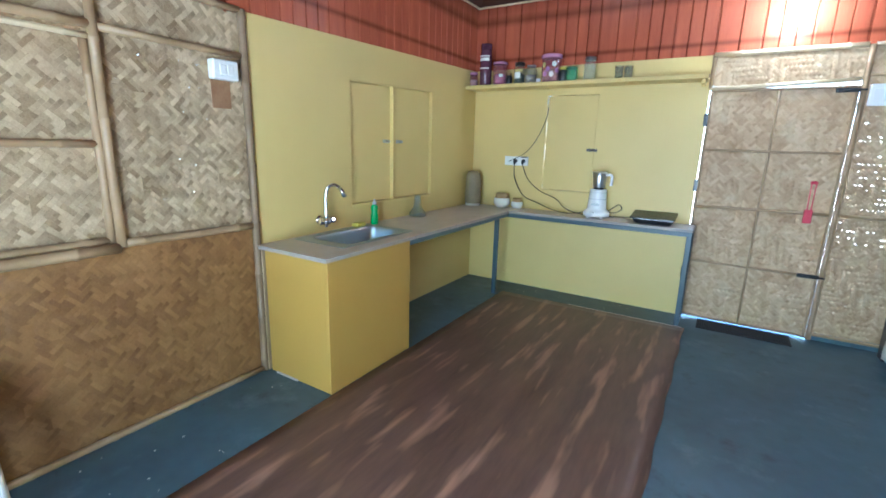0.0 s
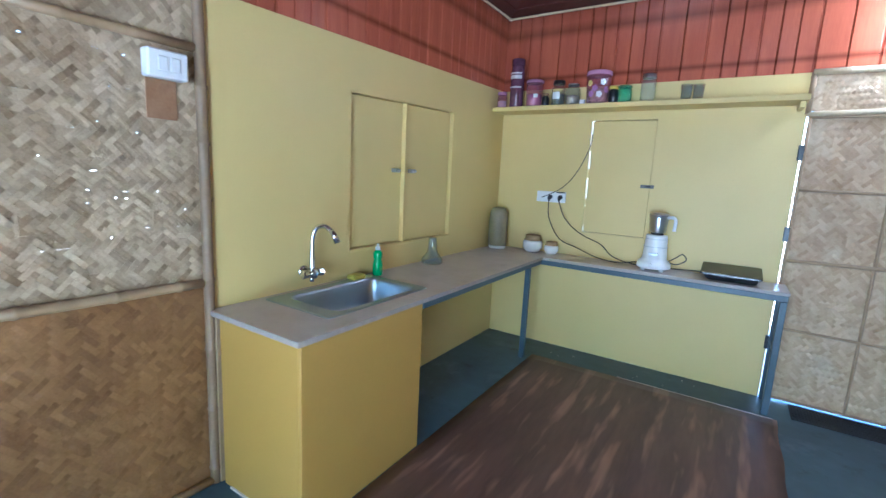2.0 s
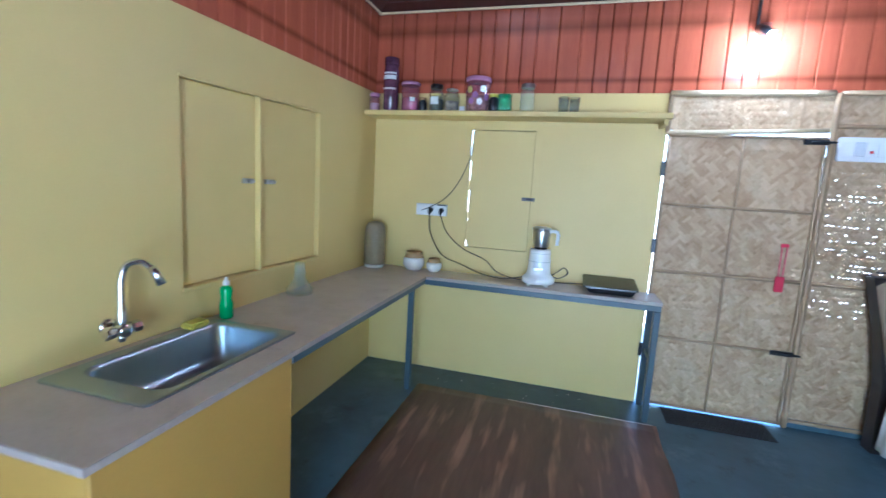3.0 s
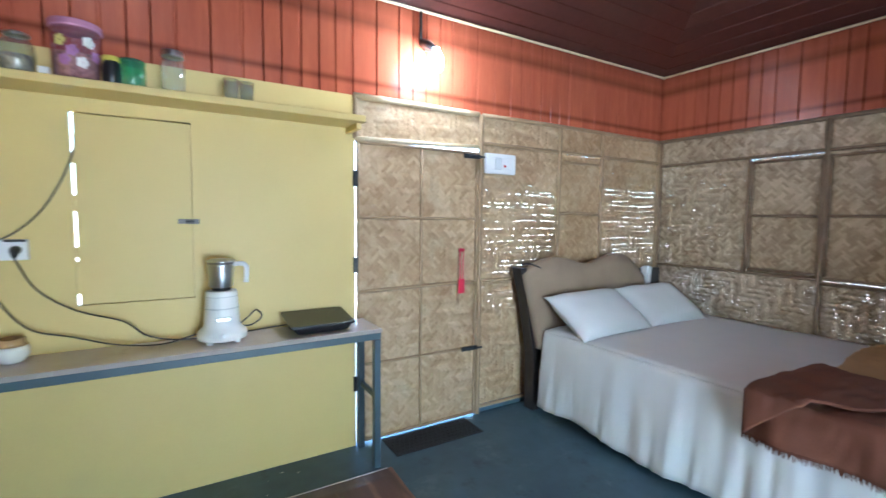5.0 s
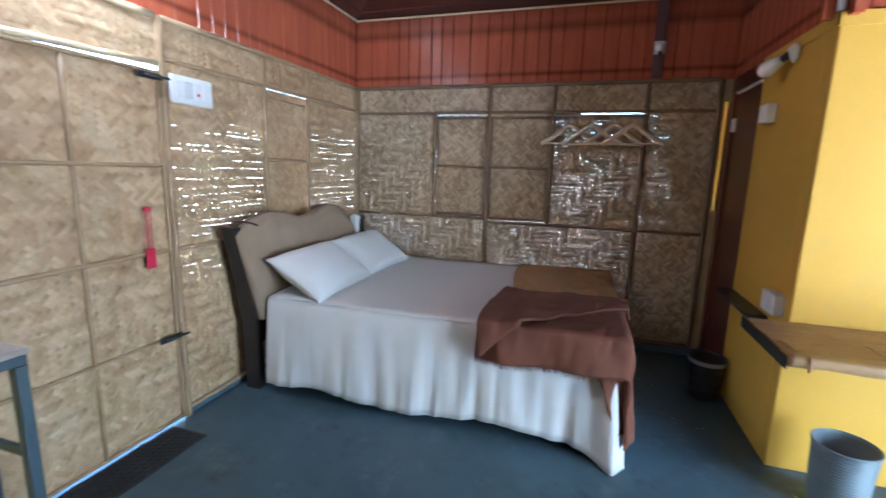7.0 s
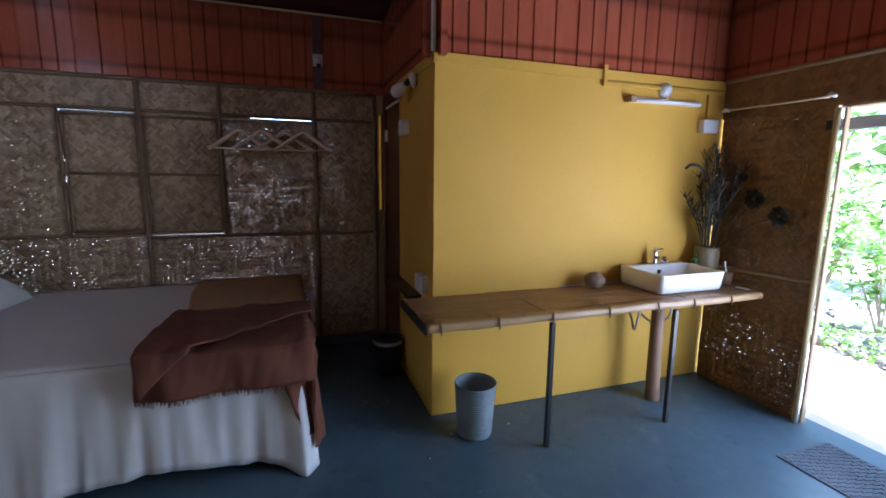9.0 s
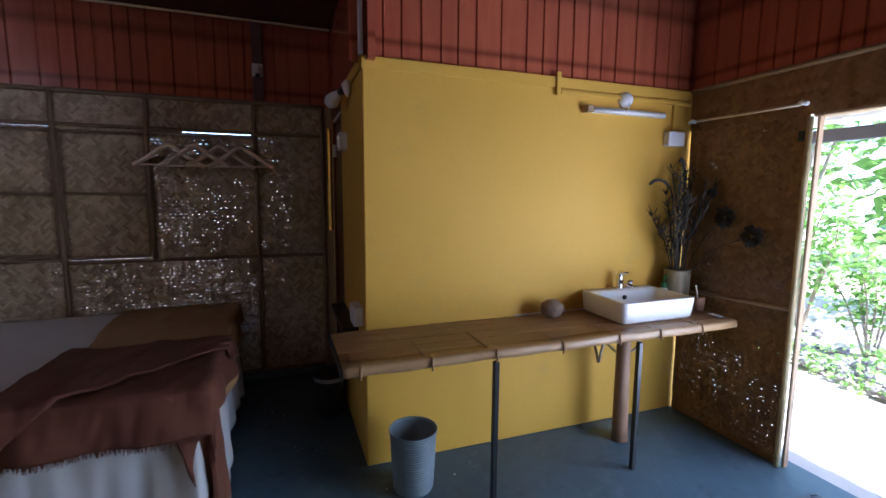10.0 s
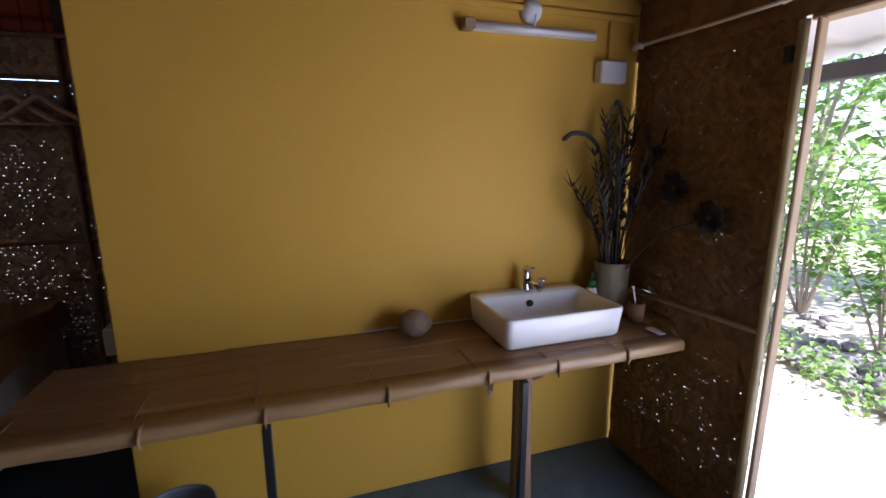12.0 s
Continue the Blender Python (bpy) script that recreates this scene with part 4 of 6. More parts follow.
jar = part("jar", lathe(mx, my, [(0.05, 1.136), (0.053, 1.138), (0.056, 1.145), (0.061, 1.195), (0.066, 1.25), (0.067, 1.262)], 28), M_STEEL, mixer, "polished steel jar", smooth=True)
part("lid", lathe(mx, my, [(0.069, 1.2625), (0.069, 1.276), (0.05, 1.284), (0.02, 1.287)], 28), M_STEEL, jar, smooth=True)
part("jar_handle", tube(smooth_path([(mx + 0.06, my - 0.02, 1.255), (mx + 0.10, my - 0.035, 1.258), (mx + 0.118, my - 0.042, 1.235), (mx + 0.115, my - 0.042, 1.16)], 5), [0.012] * 15 + [0.014], 10), M_WHITE, jar, "white plastic handle", smooth=True)
part("speed_knob", tube([(mx - 0.01, my - 0.115, 0.9), (mx - 0.01, my - 0.13, 0.9)], 0.014, 12), M_WHITE, mixer, smooth=True)

hob = thing("induction_hob", (-0.77, 5.47, COUNTER), "black induction hob with glass top on the worktop", "hob")
def tilted(loop, z0, slope=0.13):
    return [(x, y, z0 + (y - 5.34) * slope) for x, y, _ in loop]


part("body", rings(bmesh.new(), [rounded(-0.89, 5.385, -0.63, 5.575, 0.851, 0.012), rounded(-0.905, 5.37, -0.615, 5.585, 0.857, 0.014), tilted(rounded(-0.925, 5.352, -0.605, 5.60, 0, 0.014), 0.880), tilted(rounded(-0.932, 5.348, -0.60, 5.603, 0, 0.014), 0.893)]), M_BLACKPLASTIC, hob)
part("silver_edge", rings(bmesh.new(), [tilted(rounded(-0.936, 5.344, -0.596, 5.605, 0, 0.012), 0.8935), tilted(rounded(-0.936, 5.344, -0.596, 5.605, 0, 0.012), 0.896)]), M_GREYLINE, hob)
part("glass_top", rings(bmesh.new(), [tilted(rounded(-0.95, 5.336, -0.585, 5.612, 0, 0.014), 0.8965), tilted(rounded(-0.95, 5.336, -0.585, 5.612, 0, 0.014), 0.906), tilted(rounded(-0.947, 5.339, -0.588, 5.609, 0, 0.014), 0.908)]), M_BLACKGLASS, hob)

socket = thing("socket_board", (-2.17, NY, 1.34), "white socket board with two black plugs on the yellow wall", "socket")
part("plate", box(-2.305, NY - 0.022, 1.298, -2.045, NY - 0.0005, 1.392, 0.004), M_WHITE, socket)
for x in (-2.27, -2.175, -2.085):
    part("socket_face", box(x - 0.032, NY - 0.026, 1.312, x + 0.032, NY - 0.0225, 1.378, 0.002), M_WHITE, socket)
part("black_switch", box(-2.125, NY - 0.029, 1.381, -2.05, NY - 0.0225, 1.391, 0.001), M_BLACKPLASTIC, socket)
for x in (-2.175, -2.085):
    part("plug", tube([(x, NY - 0.0265, 1.345), (x, NY - 0.045, 1.345), (x, NY - 0.06, 1.335), (x, NY - 0.065, 1.31)], [0.02, 0.02, 0.016, 0.007], 10), M_BLACKPLASTIC, socket, "black plug", smooth=True)


def cable(name, pts, label, r=0.0042):
    single(name, tube(smooth_path(pts, 8), r, 6), M_BLACKPLASTIC, label, "cable", "kitchen cables", smooth=True)


zc = COUNTER + 0.006
cable("cable", [(-2.175, NY - 0.065, 1.31), (-2.165, NY - 0.05, 1.16), (-2.06, NY - 0.05, 0.99), (-1.9, NY - 0.06, 0.93), (-1.72, NY - 0.09, 0.875), (-1.55, NY - 0.10, zc), (-1.42, NY - 0.10, 0.88), (-1.35, 5.52, 0.90)], "black cable drooping from the socket to the mixer")
cable("cable", [(-2.085, NY - 0.065, 1.31), (-2.02, NY - 0.04, 1.16), (-1.88, NY - 0.04, 1.05), (-1.70, NY - 0.05, 0.98), (-1.60, NY - 0.07, 0.90), (-1.45, NY - 0.05, zc), (-1.2, NY - 0.04, zc), (-0.9, NY - 0.03, 0.87)], "black cable drooping from the socket to the hob")
cable("cable", [(-1.868, NY - 0.004, 1.88), (-1.872, NY - 0.012, 1.80), (-1.92, NY - 0.016, 1.66), (-1.99, NY - 0.018, 1.53), (-2.08, NY - 0.02, 1.43), (-2.17, NY - 0.034, 1.375), (-2.255, NY - 0.034, 1.335)], "black cable from the shutter's gap to the socket", 0.0038)
cable("cable", [(-1.20, 5.53, 0.90), (-1.13, 5.55, 0.95), (-1.09, 5.56, 0.98), (-1.06, 5.56, 0.94), (-1.12, 5.55, 0.90), (-1.19, 5.54, 0.91)], "loop of black cable behind the mixer")

shelf = thing("wall_shelf", (-1.6, NY, 2.05), "long yellow painted shelf on the kitchen wall", "shelf")
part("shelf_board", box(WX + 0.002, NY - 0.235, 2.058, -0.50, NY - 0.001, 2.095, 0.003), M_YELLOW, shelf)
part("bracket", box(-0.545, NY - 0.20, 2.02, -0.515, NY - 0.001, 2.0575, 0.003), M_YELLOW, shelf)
part("end_bolt", lathe(-0.497, NY - 0.21, [(0.012, 2.062), (0.013, 2.088)], 8), M_POLE, shelf)
SH = 2.0955


def patch(x, y, r, a0, a1, z0, z1):
    """A paper label or sticker that lies round a jar's side, between two angles."""
    b = bmesh.new()
    arc = [radians(a0 + (a1 - a0) * k / 8) for k in range(9)]
    rings(b, [[(x + rr * math.cos(a), y + rr * math.sin(a), z) for rr, z in ((r, z0), (r + 0.001, z0), (r + 0.001, z1), (r, z1))] for a in arc])
    return b


def jar_thing(x, y, r, h, glass, lid, label, lid_h=0.025, neck=0.85, fill=None, foot=0.9, belly=1.0):
    t = thing("storage_jar", (x, y, SH), label, "jar", "jars on the shelf")
    outer = [(r * foot, SH), (r * (foot + 1) / 2 + 0.002, SH + 0.008), (r * belly, SH + (h - lid_h) * 0.5), (r, SH + (h - lid_h) * 0.80), (r * neck * 1.02, SH + (h - lid_h) * 0.93), (r * neck, SH + h - lid_h)]
    part("jar_body", lathe(x, y, outer, 24), glass, t, smooth=True)
    if fill:
        part("contents", lathe(x, y, [(r * 0.80, SH + 0.008), (r * 0.88, SH + 0.014), (r * 0.88, SH + h * 0.45), (r * 0.5, SH + h * 0.48)], 16), fill, t, smooth=True)
    if lid:
        e = r * neck + 0.005
        part("lid", lathe(x, y, [(e, SH + h - lid_h + 0.0005), (e + 0.001, SH + h - lid_h + 0.006), (e, SH + h - lid_h + 0.007), (e, SH + h - 0.004), (e - 0.004, SH + h), (e * 0.8, SH + h), (e * 0.78, SH + h - 0.003)], 24), lid, t, smooth=True)
    return t


M_STICKER_WHITE = mat("white_paper_label", (0.75, 0.74, 0.70), 0.6, vary=0.05, bump=0)
M_STICKER_PURPLE = mat("purple_printed_flower", (0.36, 0.16, 0.34), 0.45, vary=0.2, scale=40, bump=0)
M_STICKER_YELLOW = mat("yellow_printed_flower", (0.66, 0.55, 0.16), 0.45, vary=0.2, scale=40, bump=0)
M_SPICE = mat("pale_spice", (0.46, 0.38, 0.28), 0.8, vary=0.5, scale=40)
M_TEA = mat("dark_tea", (0.10, 0.11, 0.06), 0.8, vary=0.5, scale=60)
jar_thing(-2.655, 5.48, 0.042, 0.14, M_PINKCLEAR, M_PINK, "small clear plastic jar with pink lid", fill=M_STICKER_WHITE)
tall = jar_thing(-2.515, 5.47, 0.058, 0.40, M_MAROON, M_MAROON, "tall purple maroon bottle with printed bands and screw lid", 0.05, 0.9)
for z, d in ((0.235, 0.03), (0.275, 0.012), (0.16, 0.012)):
    part("printed_band", patch(-2.515, 5.47, 0.0585, 215, 330, SH + z, SH + z + d), M_STICKER_WHITE, tall, "pale printed band")
pinkjar = jar_thing(-2.35, 5.47, 0.070, 0.215, M_PINKCLEAR, M_PINK, "cylindrical pink plastic jar with pink lid", 0.02, 0.98, M_PINK)
part("sticker", patch(-2.35, 5.47, 0.0705, 285, 315, SH + 0.07, SH + 0.10), M_STICKER_WHITE, pinkjar, "small white sticker")
jar_thing(-2.245, 5.46, 0.030, 0.105, M_BLACKPLASTIC, M_TANGLAZE, "tiny black spice bottle with orange lid", 0.02, 0.7)
labelled = jar_thing(-2.14, 5.47, 0.056, 0.20, M_GLASS, M_DARKWOOD, "glass jar with dark lid and white label", 0.03, 0.75, M_TEA)
part("paper_label", patch(-2.14, 5.47, 0.0562, 235, 300, SH + 0.05, SH + 0.105), M_STICKER_WHITE, labelled, "white paper label")
part("yellow_label", patch(-2.14, 5.47, 0.0562, 240, 320, SH + 0.112, SH + 0.128), M_STICKER_YELLOW, labelled, "yellow label strip")
jar_thing(-2.015, 5.46, 0.056, 0.165, M_GLASS, M_STEEL, "round-bellied clear glass jar with pale contents", 0.012, 0.68, M_SPICE, belly=1.1)
single("paper_packet", box(-1.945, 5.415, SH + 0.0005, -1.905, 5.445, SH + 0.035, 0.003), M_STICKER_WHITE, "small white paper packet between the jars", "packet")
big = jar_thing(-1.82, 5.47, 0.090, 0.245, M_PINKCLEAR, M_PINK, "large clear tapered jar with pink lid and flower stickers", 0.03, 1.0, M_SPICE, foot=0.78)
for a, z, m_ in ((240, 0.15, M_STICKER_YELLOW), (268, 0.11, M_STICKER_PURPLE), (305, 0.155, M_STICKER_WHITE), (290, 0.065, M_STICKER_WHITE), (325, 0.10, M_STICKER_PURPLE), (250, 0.07, M_STICKER_PURPLE)):
    b = bmesh.new()
    for k in range(5):
        p, q = 8 * math.cos(k * 1.2566), 0.014 * math.sin(k * 1.2566)
        join(b, patch(-1.82, 5.47, 0.0905 + 0.0002 * k, a + p - 6, a + p + 6, SH + z + q - 0.010, SH + z + q + 0.010))
    part("flower_sticker", b, m_, big)
jar_thing(-1.695, 5.45, 0.036, 0.125, M_BLACKPLASTIC, M_SPONGE, "small dark bottle with yellow lid", 0.022, 0.8)
jar_thing(-1.62, 5.46, 0.055, 0.125, M_GLASS_GREEN, M_GLASS_GREEN, "squat green glass jar", 0.015, 0.9)
jar_thing(-1.455, 5.47, 0.052, 0.20, M_GLASS, M_STEEL, "tall clear glass jar with steel lid", 0.03, 0.8)
for x, y in ((-1.20, 5.47), (-1.125, 5.49)):
    t = thing("glass_tumbler", (x, y, SH), "clear glass tumbler on the shelf", "glass", "tumblers on the shelf")
    part("tumbler", lathe(x, y, [(0.032, SH), (0.038, SH + 0.11), (0.035, SH + 0.11), (0.030, SH + 0.01)], 18), M_GLASS, t, smooth=True)

switch_w = thing("switch_box", (WX, 2.68, 1.85), "white switch box on the woven wall", "switch")
part("box", box(WX - 0.01, 2.588, 1.80, WX + 0.045, 2.735, 1.902, 0.006), M_WHITE, switch_w)
for y in (2.64, 2.685):
    part("rocker", box(WX + 0.0455, y - 0.018, 1.825, WX + 0.051, y + 0.018, 1.877, 0.003), M_WHITE, switch_w)
M_RUST = mat("brown_stained_wood", (0.20, 0.085, 0.035), 0.6, vary=0.3, scale=12, color2=(0.36, 0.22, 0.11))
single("stained_patch", box(WX - 0.013, 2.60, 1.652, WX - 0.009, 2.712, 1.80, 0.001), M_RUST, "dark brown stained patch below the switch box", "stain", kind="structure")

# brown wood-print floor mat
M_RUG = mat("brown_wood_print_vinyl", (0.20, 0.108, 0.076), 0.42, scale=1.1, fine=6, bump=0.03, stretch=(7, 1.1, 1), color2=(0.066, 0.033, 0.026))


def add_streaks(m):
    """Lighter cigar-shaped flecks along the boards."""
    n, l = m.node_tree.nodes, m.node_tree.links
    tc, mp, tex, ramp, mix = (n.new("ShaderNode" + k) for k in ("TexCoord", "Mapping", "TexNoise", "ValToRGB", "Mix"))
    mp.inputs["Scale"].default_value = (11.0, 1.6, 1)
    tex.inputs["Scale"].default_value, tex.inputs["Detail"].default_value, tex.inputs["Distortion"].default_value = 1.0, 2.5, 0.15
    l.new(tc.outputs["Object"], mp.inputs[0])
    l.new(mp.outputs[0], tex.inputs["Vector"])
    l.new(tex.outputs[0], ramp.inputs[0])
    ramp.color_ramp.elements[0].position, ramp.color_ramp.elements[1].position = 0.55, 0.70
    mix.data_type = "RGBA"
    b = n["Principled BSDF"]
    l.new(b.inputs["Base Color"].links[0].from_socket, mix.inputs["A"])
    mix.inputs["B"].default_value = (0.36, 0.20, 0.13, 1)
    l.new(ramp.outputs[0], mix.inputs["Factor"])
    l.new(mix.outputs["Result"], b.inputs["Base Color"])


add_streaks(M_RUG)
b = bmesh.new()
RX0, RX1, RY0, RY1 = -2.10, -0.395, 0.95, 5.265
vs = [[b.verts.new((RX0 + (RX1 - RX0) * i / 20 + (0.006 * math.sin(j * 1.3) if i == 20 else 0), RY0 + (RY1 - RY0) * j / 40, 0.005 + 0.0015 * noise.noise(Vector((i * 0.5, j * 0.5, 9))))) for j in range(41)] for i in range(21)]
for i in range(20):
    for j in range(40):
        b.faces.new((vs[i][j], vs[i + 1][j], vs[i + 1][j + 1], vs[i][j + 1]))
rug = single("floor_mat", b, M_RUG, "brown wood-print vinyl floor mat along the kitchen", "floor mat", smooth=True)
rug.modifiers.new("thickness", "SOLIDIFY").thickness = 0.003
part("taped_edge", box(RX0 + 0.7, RY1 - 0.003, 0.004, RX1 - 0.02, RY1 + 0.003, 0.008, 0.001), M_LAM, rug, "pale worn edge strip")

# ---- lamp and fittings on the north wall ----
M_BULB = mat("lit_bulb", (1, 1, 1), 0.5, vary=0, bump=0, emit=13)
bulb = thing("bulb_lamp", (0.02, NY, 2.5), "lit white bulb in a wall holder on the red boards", "lamp")
part("back_plate", box(-0.01, NY - 0.03, 2.62, 0.05, NY - 0.012, 2.70, 0.004), M_REDDOOR, bulb, "dark mounting block")
part("holder", tube([(-0.02, NY - 0.03, 2.66), (-0.01, NY - 0.09, 2.64), (0.01, NY - 0.14, 2.60)], [0.028, 0.024, 0.022], 14), M_BLACKPLASTIC, bulb, smooth=True)
part("stem", tube([(-0.03, NY - 0.02, 2.87), (-0.03, NY - 0.02, 2.66)], 0.010, 8), M_BLACKPLASTIC, bulb, "dark cable down from the ceiling", smooth=True)
part("bulb", lathe(0.015, NY - 0.155, [(0.016, 2.455), (0.036, 2.47), (0.045, 2.505), (0.038, 2.545), (0.02, 2.58), (0.018, 2.60)], 18), M_BULB, bulb, "glowing white bulb", smooth=True)

mcb = thing("wall_switch", (0.66, NY, 1.92), "flat white switch panel with red indicator on the woven wall", "switch")
part("case", box(0.522, NY - 0.024, 1.842, 0.808, NY + 0.008, 1.992, 0.006, 2), M_WHITE, mcb)
M_SWITCHGREY = mat("pale_grey_plastic", (0.62, 0.64, 0.66), 0.3, vary=0.02, bump=0)
for k in range(4):
    part("rocker", box(0.545 + 0.062 * k, NY - 0.029, 1.872, 0.600 + 0.062 * k, NY - 0.0245, 1.962, 0.002), M_WHITE if k != 1 else M_SWITCHGREY, mcb)
part("indicator", box(0.685, NY - 0.0335, 1.892, 0.705, NY - 0.0295, 1.908, 0.002), mat("red_plastic", (0.6, 0.04, 0.04), 0.3, bump=0), mcb, "red indicator")

M_REDPLASTIC = mat("red_plastic_net", (0.55, 0.02, 0.06), 0.4, vary=0.1, bump=0)
swat = thing("fly_swatter", (0.32, NY, 1.0), "red plastic fly swatter hanging on the door", "fly swatter")
part("handle", tube([(0.305, NY - 0.02, 1.265), (0.308, NY - 0.02, 1.06)], 0.004, 6), M_REDPLASTIC, swat)
part("handle", tube([(0.335, NY - 0.02, 1.265), (0.332, NY - 0.02, 1.06)], 0.004, 6), M_REDPLASTIC, swat)
part("grip", box(0.297, NY - 0.026, 1.262, 0.343, NY - 0.014, 1.285, 0.004), M_REDPLASTIC, swat)
part("paddle", box(0.292, NY - 0.024, 0.955, 0.348, NY - 0.016, 1.062, 0.004), M_REDPLASTIC, swat)

def door_mat(name, x0, y0, x1, y1, material, label, rib=0.018):
    t = thing(name, ((x0 + x1) / 2, (y0 + y1) / 2, 0), label, "doormat")
    part("backing", box(x0, y0, 0.001, x1, y1, 0.007, 0.002), material, t)
    b = bmesh.new()
    n = int((x1 - x0) / rib)
    for i in range(n):
        xa = x0 + 0.01 + i * (x1 - x0 - 0.02) / n
        m = int((y1 - y0) / 0.04)
        for j in range(m):
            ya = y0 + 0.01 + j * (y1 - y0 - 0.02) / m
            s = 0.006 if (j + i) % 2 else -0.006
            q = [b.verts.new(p) for p in ((xa, ya, 0.0071), (xa + 0.008, ya, 0.0071), (xa + 0.008 + s, ya + 0.032, 0.0071), (xa + s, ya + 0.032, 0.0071))]
            u = [b.verts.new((v.co.x, v.co.y, 0.0115)) for v in q]
            b.faces.new(u)
            for k in range(4):
                b.faces.new((q[k], q[(k + 1) % 4], u[(k + 1) % 4], u[k]))
    part("ribbing", b, material, t, kind="stuff")


door_mat("doormat", -0.31, 5.35, 0.36, 5.60, M_DARK, "dark ribbed rubber doormat before the bamboo door")
M_GREYMAT = mat("blue_grey_rubber", (0.10, 0.125, 0.15), 0.7, vary=0.2, bump=0.3)
door_mat("doormat", -0.60, 0.20, 0.135, 0.63, M_GREYMAT, "blue-grey patterned doormat inside the garden doorway")

b = bmesh.new()
rnd = random.Random(31)
for k in range(46):
    x, y = ((rnd.uniform(-2.6, -2.15), rnd.uniform(1.7, 2.8)), (rnd.uniform(1.25, 2.5), rnd.uniform(2.5, 3.1)), (rnd.uniform(0.0, 1.1), rnd.uniform(1.2, 3.2)), (rnd.uniform(-2.0, -0.6), rnd.uniform(5.32, 5.55)))[k % 4]
    r = rnd.uniform(0.003, 0.009)
    n = rnd.randint(5, 7)
    vs_ = [b.verts.new((x + r * rnd.uniform(0.6, 1.2) * math.cos(6.283 * i / n), y + r * rnd.uniform(0.6, 1.2) * math.sin(6.283 * i / n), 0.0045)) for i in range(n)]
    c_ = b.verts.new((x, y, 0.006))
    for i in range(n):
        b.faces.new((vs_[i], vs_[(i + 1) % n], c_))
single("paint_flecks", b, M_STONEWARE, "small white paint flecks scattered on the floor", "paint flecks", kind="stuff")

# ---- bed ----
BX0, BX1, BY0, BY1, BZ = 0.93, 2.57, 3.19, 5.40, 0.655
bed = thing("bed", (1.75, 4.3, 0), "double bed with taupe padded headboard and dark frame", "bed")
part("bed_base", box(BX0 + 0.05, BY0 + 0.08, 0.16, BX1 - 0.02, BY1, 0.40, 0.01), M_DARKWOOD, bed)
part("mattress", box(BX0 + 0.03, BY0 + 0.04, 0.401, BX1 - 0.01, BY1 - 0.01, BZ - 0.012, 0.05, 3), M_SHEET, bed)
for x, y in ((BX0 + 0.1, BY0 + 0.15), (BX1 - 0.1, BY0 + 0.15), (BX0 + 0.1, BY1 - 0.1), (BX1 - 0.1, BY1 - 0.1)):
    part("leg", box(x - 0.03, y - 0.03, 0, x + 0.03, y + 0.03, 0.16, 0.004), M_DARKWOOD, bed)
part("head_post", rings(bmesh.new(), [[(x + 0.9 - 0.14 * f, y + 0.02 * f, z) for x, y in ((0, 5.44), (0.06, 5.44), (0.06, 5.54), (0, 5.54))] for z, f in ((0.0, 0.0), (0.45, 0.05), (0.8, 0.45), (1.13, 1.0))]), M_DARKWOOD, bed, "dark wooden end post")
part("head_panel", box(0.92, 5.47, 0.3, 2.52, 5.53, 1.05, 0.01), M_DARKWOOD, bed)
hb, loops = bmesh.new(), []
for i in range(49):
    f = i / 48
    top = 1.212 + 0.034 * math.cos(2 * math.pi * (f - 0.24) / 0.49) * min(1, f / 0.1) - 0.20 * max(0, (f - 0.80) / 0.20) ** 1.8 - 0.10 * max(0, (0.12 - f) / 0.12) ** 1.7
    loop = []
    for k in range(18):
        s = k / 17
        zz = 0.50 + (top - 0.50) * min(1, s * 2) if s < 0.5 else top - (top - 0.50) * (s - 0.5) * 2
        x = 0.765 + 0.15 * max(0, (1.12 - zz) / 0.62) * (1 - f) + 1.475 * f
        puff = 0.035 * math.sin(math.pi * min(1, max(0, (zz - 0.5) / (top - 0.5))) ** 0.7) * math.sin(math.pi * (0.06 + 0.88 * f)) ** 0.4
        crease = 0.010 * noise.noise(Vector((x * 9, zz * 3, 5))) + 0.012 * noise.noise(Vector((x * 22, zz * 5, 2))) * max(0, 1 - f * 6)
        yy = 5.395 - puff + 0.06 * (zz - 0.5) + crease if s < 0.5 else 5.465 + 0.06 * (zz - 0.5)
        loop.append((x, yy, zz))
    loops.append(loop)
part("headboard", rings(hb, loops), M_HEADBOARD, bed, "taupe fabric covered headboard", smooth=True)
part("cover_hem", tube(smooth_path([(0.752, 5.44, 1.165), (0.80, 5.402, 1.168), (0.86, 5.388, 1.15), (0.90, 5.392, 1.135)], 6), 0.006, 6), M_DARKWOOD, bed, "dark hem of the cover", smooth=True)
part("tied_corner", rings(bmesh.new(), [rounded(2.20, 5.385, 2.27, 5.46, 0.80, 0.015), rounded(2.205, 5.39, 2.268, 5.455, 0.98, 0.015), rounded(2.20, 5.385, 2.275, 5.46, 1.07, 0.012), rounded(2.225, 5.40, 2.26, 5.445, 1.085, 0.01)]), M_SHEET, bed, "white cloth corner of the headboard cover", smooth=True)

